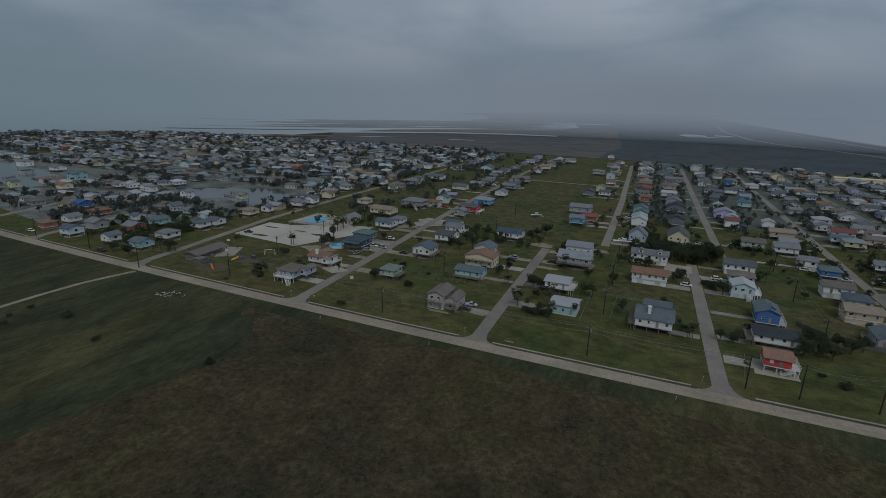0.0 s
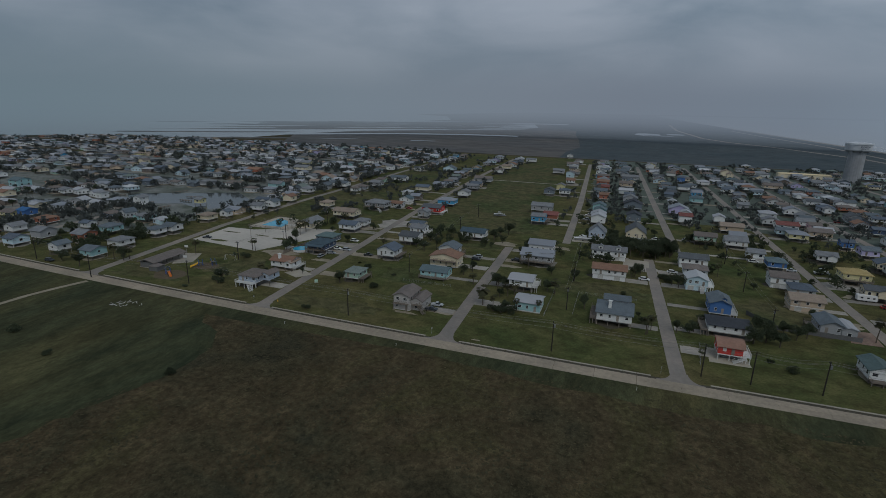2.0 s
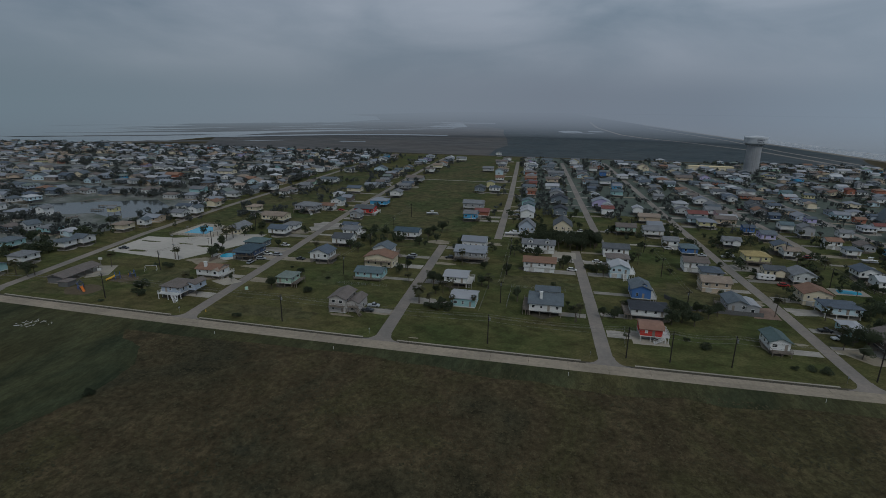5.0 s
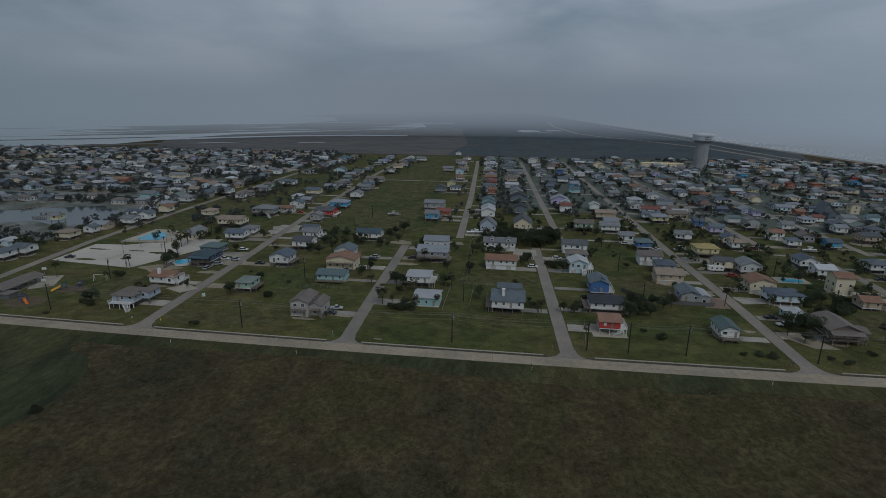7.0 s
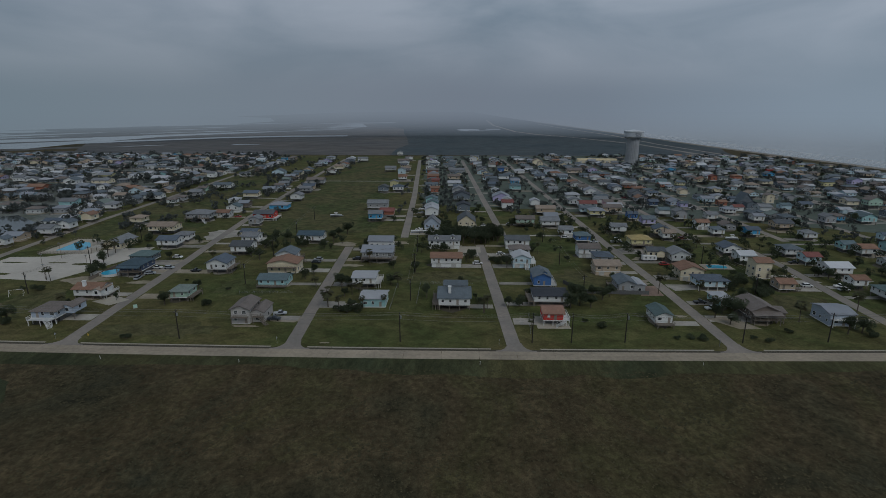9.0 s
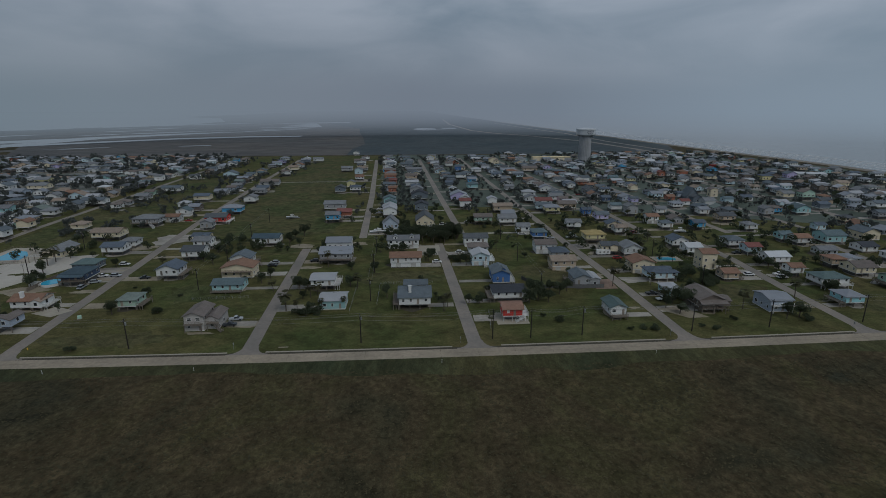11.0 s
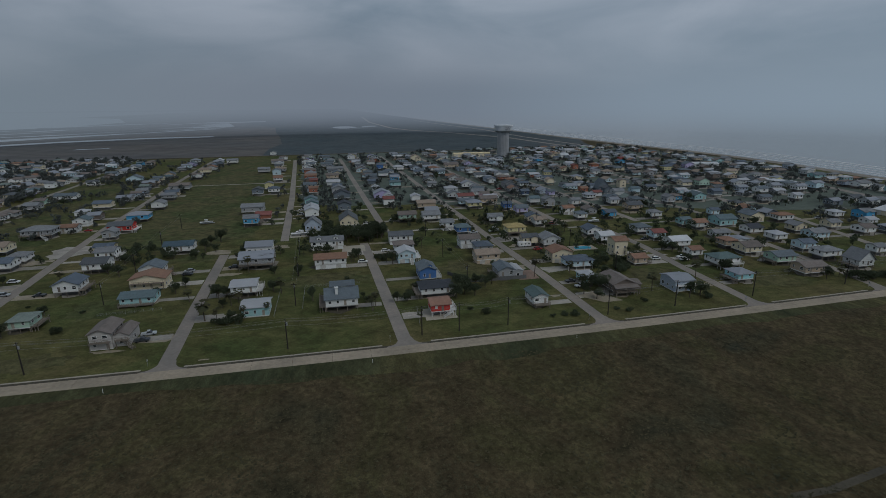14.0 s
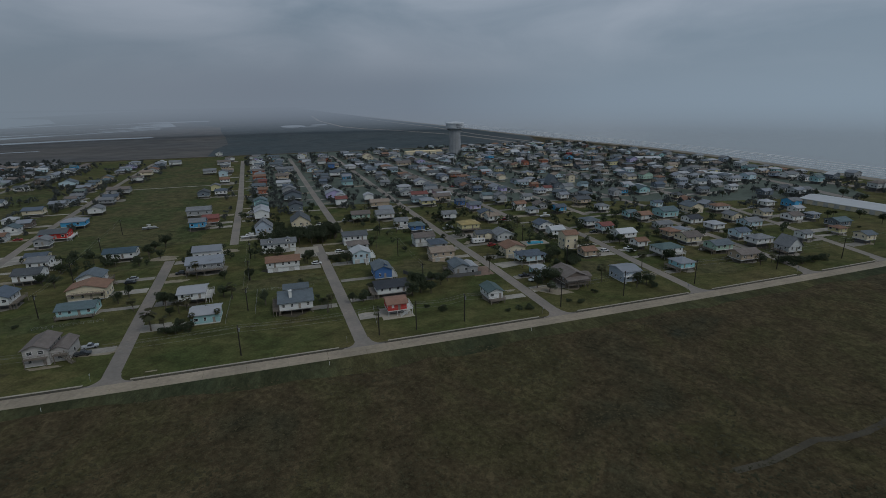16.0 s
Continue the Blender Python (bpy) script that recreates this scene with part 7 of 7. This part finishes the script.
# ---- vehicles and boats ----
def car(x, y, turn, paint, pickup=False):
    ob = thing("pickup_truck" if pickup else "car", pose(x, y, 0.075, 0, 0, turn), f"{paint} {'pickup truck' if pickup else 'car'} parked beside a house", "truck" if pickup else "car", "parked vehicles")
    bm = bmesh.new()
    prof = [(-2.4, 0.45), (-2.4, 0.95), (-1.0, 1.0), (0.6, 1.0), (2.1, 0.9), (2.4, 0.7), (2.4, 0.45)]
    a = [bm.verts.new((px, -0.9, pz)) for px, pz in prof]
    c = [bm.verts.new((px, 0.9, pz)) for px, pz in prof]
    bm.faces.new(a); bm.faces.new(c[::-1])
    for i in range(len(a)):
        bm.faces.new((a[i], c[i], c[(i + 1) % len(a)], a[(i + 1) % len(a)]))
    bmesh.ops.recalc_face_normals(bm, faces=bm.faces)
    part("body", bm, PAINTS[paint], ob)
    bm = bmesh.new()
    lo, hi = ((-0.6, 1.2), (-0.4, 0.5)) if pickup else ((-2.0, 1.3), (-1.5, 0.5))
    v = [bm.verts.new(p) for p in ((lo[0], -0.85, 0.99), (lo[1], -0.85, 0.99), (lo[1], 0.85, 0.99), (lo[0], 0.85, 0.99), (hi[0], -0.7, 1.62), (hi[1], -0.7, 1.62), (hi[1], 0.7, 1.62), (hi[0], 0.7, 1.62))]
    for q in ((3, 2, 1, 0), (4, 5, 6, 7), (0, 1, 5, 4), (1, 2, 6, 5), (2, 3, 7, 6), (3, 0, 4, 7)):
        bm.faces.new([v[i] for i in q])
    part("cabin_glass", bm, GLASS, ob)
    part("cabin_roof", box(bmesh.new(), hi[0] - 0.05, -0.74, 1.6, hi[1] + 0.05, 0.74, 1.68), PAINTS[paint], ob)
    for i in (-1.5, 1.5):
        for j in (-0.85, 0.85):
            part("wheel", tube(bmesh.new(), (i, j - 0.1, 0.34), (i, j + 0.1, 0.34), 0.34, 0.34, 12), TYRE, ob)
    return ob


def boat(x, y, turn, length=8.0):
    ob = thing("boat", pose(x, y, 0.07, 0, 0, turn), "white motor boat on a trailer standing on the ground", "boat", "parked boats")
    bm = bmesh.new()
    rows = []
    for i in range(7):
        s = i / 6
        w = 1.2 * (1 - max(0, s - 0.55) ** 2 * 4.6)
        rows.append([bm.verts.new(p) for p in ((-length / 2 + s * length, -w, 1.5 + 0.25 * s), (-length / 2 + s * length, 0, 0.6 + 0.6 * max(0, s - 0.6)), (-length / 2 + s * length, w, 1.5 + 0.25 * s))])
    for a, c in zip(rows, rows[1:]):
        bm.faces.new((a[0], a[1], c[1], c[0])); bm.faces.new((a[1], a[2], c[2], c[1])); bm.faces.new((a[2], a[0], c[0], c[2]))
    bm.faces.new(rows[0]); bm.faces.new(rows[-1][::-1])
    bmesh.ops.recalc_face_normals(bm, faces=bm.faces)
    part("hull", bm, PAINTS["white"], ob)
    part("console", box(bmesh.new(), -0.8, -0.5, 1.5, 0.8, 0.5, 2.4), TRIM, ob)
    part("t_top", box(bmesh.new(), -1.2, -0.8, 3.0, 1.2, 0.8, 3.08), TRIM, ob)
    for i in (-1.0, 1.0):
        part("t_top_leg", box(bmesh.new(), i - 0.04, -0.6, 1.6, i + 0.04, -0.5, 3.0), STEEL, ob)
        part("t_top_leg", box(bmesh.new(), i - 0.04, 0.5, 1.6, i + 0.04, 0.6, 3.0), STEEL, ob)
    part("trailer", box(bmesh.new(), -length / 2, -0.7, 0.45, length / 2 + 1, 0.7, 0.58), STEEL, ob)
    for j in (-0.85, 0.85):
        part("wheel", tube(bmesh.new(), (-0.8, j - 0.1, 0.34), (-0.8, j + 0.1, 0.34), 0.34, 0.34, 12), TYRE, ob)
    return ob


def camper(x, y, turn):
    ob = thing("camper_trailer", pose(x, y, 0.07, 0, 0, turn), "white camper trailer parked on a drive", "trailer", "parked vehicles")
    bm = box(bmesh.new(), -3.6, -1.2, 0.55, 3.6, 1.2, 2.9)
    bmesh.ops.bevel(bm, geom=bm.edges[:], offset=0.2, segments=2, affect="EDGES")
    part("body", bm, PAINTS["white"], ob)
    for i in (-2, 0.2, 2.2):
        part("window", PLAIN_WINDOW, None, ob, at=(i, -1.22, 1.9), scale=(0.9, 1, 0.5))
    part("axle", box(bmesh.new(), -1, -1.0, 0.3, 1, 1.0, 0.56), STEEL, ob)
    for j in (-1.0, 1.0):
        part("wheel", tube(bmesh.new(), (-0.2, j - 0.1, 0.34), (-0.2, j + 0.1, 0.34), 0.34, 0.34, 12), TYRE, ob)
    return ob


car(-13.6, 26.2, 8, "silver", True)
car(-14.2, 21.2, 4, "dark", True)
car(63.3, 91.5, 0, "white", False)
car(-91.2, 80.0, 10, "white", True)
car(-89.6, 71.5, 20, "silver", False)
car(-91.3, 65.0, 90, "silver", False)
car(-90.5, 97.8, 0, "white", False)
car(-85.3, 80.1, 0, "silver", False)
car(151.4, 35.7, 10, "white", True)
car(150.0, 42.1, 0, "dark", True)
car(218.0, 58.1, 0, "white", False)
car(117.2, 144.1, 0, "white", False)
car(-17.0, 91.1, 0, "dark", False)
car(288.1, 62.7, 0, "white", False)
car(205.3, 62.6, 0, "white", False)
car(-205.6, 7.8, 0, "dark", False)
car(-170.3, 71.0, 20, "dark", True)
car(-276.8, 14.4, 0, "white", False)
boat(-31.6, 199.8, 10, 8)
boat(31.1, 154.1, 5, 12)
camper(150.4, 99.6, 0)
camper(157.6, 109.9, 10)
boat(144.3, 134.6, 20, 7)
car(155.2, 92.2, 0, "red", False)
boat(214.1, 143.0, 0, 7)

for x, y, hx, k in DRIVES:
    if k < 0.36 and y > 62 and clear_of(x, y, 4.8, 2, 0.2) and not any(abs(x - o.location.x) < 6 and abs(y - o.location.y) < 4 for o in bpy.data.objects if o.get("group") in ("parked vehicles", "parked boats", "trees of the town", "palms of the town", "shrubs of the town")):
        car(x, y, 0 if k < 0.2 else 180, ("white", "silver", "dark", "white", "red", "silver", "dark")[int(k * 1000) % 7], int(k * 100) % 3 == 0)
sheet("bare_patch", rough_edge(76.6, 24.5, 2.2, 1.2, 16, 500, 0.35), 0.044, DIRT, "bare sandy patch worn into a lawn", "bare ground", 0.03)
sheet("bare_patch", rough_edge(79.0, 21.0, 2.4, 1.1, 16, 501, 0.35), 0.047, DRIVE, "worn pale gravel beside a house", "bare ground", 0.03)
sheet("bare_patch", rough_edge(-9.4, 21.2, 7, 2, 16, 502, 0.28), 0.050, DIRT, "bare sandy patch worn into a lawn", "bare ground", 0.03)
sheet("bare_patch", rough_edge(-23.2, 15.8, 5, 1, 16, 503, 0.28), 0.053, DIRT, "bare sandy patch worn into a lawn", "bare ground", 0.03)
sheet("bare_patch", rough_edge(9.0, 3.1, 1.6, 0.4, 16, 504, 0.28), 0.056, DIRT, "bare sandy patch worn into a lawn", "bare ground", 0.03)
sheet("bare_patch", rough_edge(151.3, 117.3, 12, 7, 16, 506, 0.28), 0.047, DRIVE, "worn pale gravel beside a house", "bare ground", 0.03)
sheet("bare_patch", rough_edge(154.6, 101.7, 10, 5, 16, 507, 0.28), 0.050, DIRT, "bare sandy patch worn into a lawn", "bare ground", 0.03)
sheet("bare_patch", rough_edge(-89.1, 152.1, 9, 9, 16, 508, 0.28), 0.053, DRIVE, "worn pale gravel beside a house", "bare ground", 0.03)
sheet("bare_patch", rough_edge(-89.4, 140.9, 8, 6, 16, 509, 0.28), 0.056, DRIVE, "worn pale gravel beside a house", "bare ground", 0.03)
sheet("bare_patch", rough_edge(-88.4, 78.3, 9, 5, 16, 510, 0.28), 0.044, DRIVE, "worn pale gravel beside a house", "bare ground", 0.03)
sheet("bare_patch", rough_edge(-90.7, 90.0, 9, 5, 16, 511, 0.28), 0.047, DRIVE, "worn pale gravel beside a house", "bare ground", 0.03)
sheet("bare_patch", rough_edge(-10.5, 127.8, 8, 4, 16, 512, 0.28), 0.050, DIRT, "bare sandy patch worn into a lawn", "bare ground", 0.03)
sheet("bare_patch", rough_edge(18.0, 131.1, 9, 3, 16, 513, 0.28), 0.053, DIRT, "bare sandy patch worn into a lawn", "bare ground", 0.03)
sheet("bare_patch", rough_edge(0.7, 87.9, 7, 2, 16, 514, 0.28), 0.056, DIRT, "bare sandy patch worn into a lawn", "bare ground", 0.03)
sheet("bare_patch", rough_edge(131.6, 66.6, 7, 4, 16, 515, 0.28), 0.044, DIRT, "bare sandy patch worn into a lawn", "bare ground", 0.03)
sheet("bare_patch", rough_edge(-87.4, 60.6, 6, 2, 16, 516, 0.28), 0.047, DIRT, "bare sandy patch worn into a lawn", "bare ground", 0.03)
sheet("bare_patch", rough_edge(59.5, 109.3, 9, 4, 16, 517, 0.28), 0.050, DRIVE, "worn pale gravel beside a house", "bare ground", 0.03)
sheet("bare_patch", rough_edge(207.4, 68.6, 7, 3, 16, 518, 0.28), 0.053, DRIVE, "worn pale gravel beside a house", "bare ground", 0.03)
sheet("bare_patch", rough_edge(237.6, 94.5, 7, 3, 16, 519, 0.28), 0.056, DRIVE, "worn pale gravel beside a house", "bare ground", 0.03)
sheet("bare_patch", rough_edge(232.1, 70.9, 7, 4, 16, 520, 0.28), 0.044, DRIVE, "worn pale gravel beside a house", "bare ground", 0.03)
sheet("bare_patch", rough_edge(260.5, 49.1, 7, 3, 16, 521, 0.28), 0.047, DRIVE, "worn pale gravel beside a house", "bare ground", 0.03)
sheet("bare_patch", rough_edge(170.9, 42.7, 7, 3, 16, 522, 0.28), 0.050, DIRT, "bare sandy patch worn into a lawn", "bare ground", 0.03)
sheet("bare_patch", rough_edge(137.0, 28.7, 2, 1, 16, 523, 0.28), 0.053, DIRT, "bare sandy patch worn into a lawn", "bare ground", 0.03)
sheet("bare_patch", rough_edge(-7.8, 22.7, 6, 2, 16, 524, 0.28), 0.056, DIRT, "bare sandy patch worn into a lawn", "bare ground", 0.03)
sheet("bare_patch", rough_edge(-115.5, 62.9, 10, 5, 16, 525, 0.28), 0.044, DIRT, "bare sandy patch worn into a lawn", "bare ground", 0.03)
sheet("bare_patch", rough_edge(-99.9, 71.4, 7, 4, 16, 526, 0.28), 0.047, DRIVE, "worn pale gravel beside a house", "bare ground", 0.03)
sheet("bare_patch", rough_edge(-104.1, 127.9, 10, 3, 16, 527, 0.28), 0.050, DIRT, "bare sandy patch worn into a lawn", "bare ground", 0.03)
sheet("bare_patch", rough_edge(-88.8, 145.6, 9, 6, 16, 528, 0.28), 0.0595, DRIVE, "worn pale gravel beside a house", "bare ground", 0.03)
sheet("bare_patch", rough_edge(-87.2, 91.3, 6, 3, 16, 529, 0.28), 0.056, DIRT, "bare sandy patch worn into a lawn", "bare ground", 0.03)

# ---- rough growth on the prairie ----
r = random.Random(9)
verts, faces = [], []
for _ in range(34000):
    y = -14 - 120 * r.random() ** 1.2
    x = 52 + r.uniform(-1, 1) * (60 + (y + 150) * 1.25)
    if x < -72 + 4 * math.sin(y * 0.1) or noise.noise((x * 0.03, y * 0.03, 0)) < -0.25 + 0.5 * (r.random() - 0.5):
        continue
    s = r.uniform(0.18, 0.62)
    for b in range(5):
        a = r.uniform(0, 6.28)
        dx, dy = math.cos(a) * s, math.sin(a) * s
        k = len(verts)
        verts += [(x - dy * 0.4, y + dx * 0.4, 0), (x + dy * 0.4, y - dx * 0.4, 0), (x + dx * 1.0, y + dy * 1.0, s * r.uniform(0.15, 0.4))]
        faces.append((k, k + 1, k + 2))
me = bpy.data.meshes.new("prairie_tufts")
me.from_pydata(verts, [], faces)
me.materials.append(TUFT)
tagged(new("prairie_tufts", me), "dry brown grass tufts all over the prairie", "grass", kind="stuff")

# ---- haze over the far distance ----
def haze_bank(radius):
    """A plain glowing backdrop that paints in far haze, clear at its foot and thickest at the horizon."""
    m = bpy.data.materials.new("far_haze")
    m.use_nodes = True
    n, l = m.node_tree.nodes, m.node_tree.links
    n.clear()
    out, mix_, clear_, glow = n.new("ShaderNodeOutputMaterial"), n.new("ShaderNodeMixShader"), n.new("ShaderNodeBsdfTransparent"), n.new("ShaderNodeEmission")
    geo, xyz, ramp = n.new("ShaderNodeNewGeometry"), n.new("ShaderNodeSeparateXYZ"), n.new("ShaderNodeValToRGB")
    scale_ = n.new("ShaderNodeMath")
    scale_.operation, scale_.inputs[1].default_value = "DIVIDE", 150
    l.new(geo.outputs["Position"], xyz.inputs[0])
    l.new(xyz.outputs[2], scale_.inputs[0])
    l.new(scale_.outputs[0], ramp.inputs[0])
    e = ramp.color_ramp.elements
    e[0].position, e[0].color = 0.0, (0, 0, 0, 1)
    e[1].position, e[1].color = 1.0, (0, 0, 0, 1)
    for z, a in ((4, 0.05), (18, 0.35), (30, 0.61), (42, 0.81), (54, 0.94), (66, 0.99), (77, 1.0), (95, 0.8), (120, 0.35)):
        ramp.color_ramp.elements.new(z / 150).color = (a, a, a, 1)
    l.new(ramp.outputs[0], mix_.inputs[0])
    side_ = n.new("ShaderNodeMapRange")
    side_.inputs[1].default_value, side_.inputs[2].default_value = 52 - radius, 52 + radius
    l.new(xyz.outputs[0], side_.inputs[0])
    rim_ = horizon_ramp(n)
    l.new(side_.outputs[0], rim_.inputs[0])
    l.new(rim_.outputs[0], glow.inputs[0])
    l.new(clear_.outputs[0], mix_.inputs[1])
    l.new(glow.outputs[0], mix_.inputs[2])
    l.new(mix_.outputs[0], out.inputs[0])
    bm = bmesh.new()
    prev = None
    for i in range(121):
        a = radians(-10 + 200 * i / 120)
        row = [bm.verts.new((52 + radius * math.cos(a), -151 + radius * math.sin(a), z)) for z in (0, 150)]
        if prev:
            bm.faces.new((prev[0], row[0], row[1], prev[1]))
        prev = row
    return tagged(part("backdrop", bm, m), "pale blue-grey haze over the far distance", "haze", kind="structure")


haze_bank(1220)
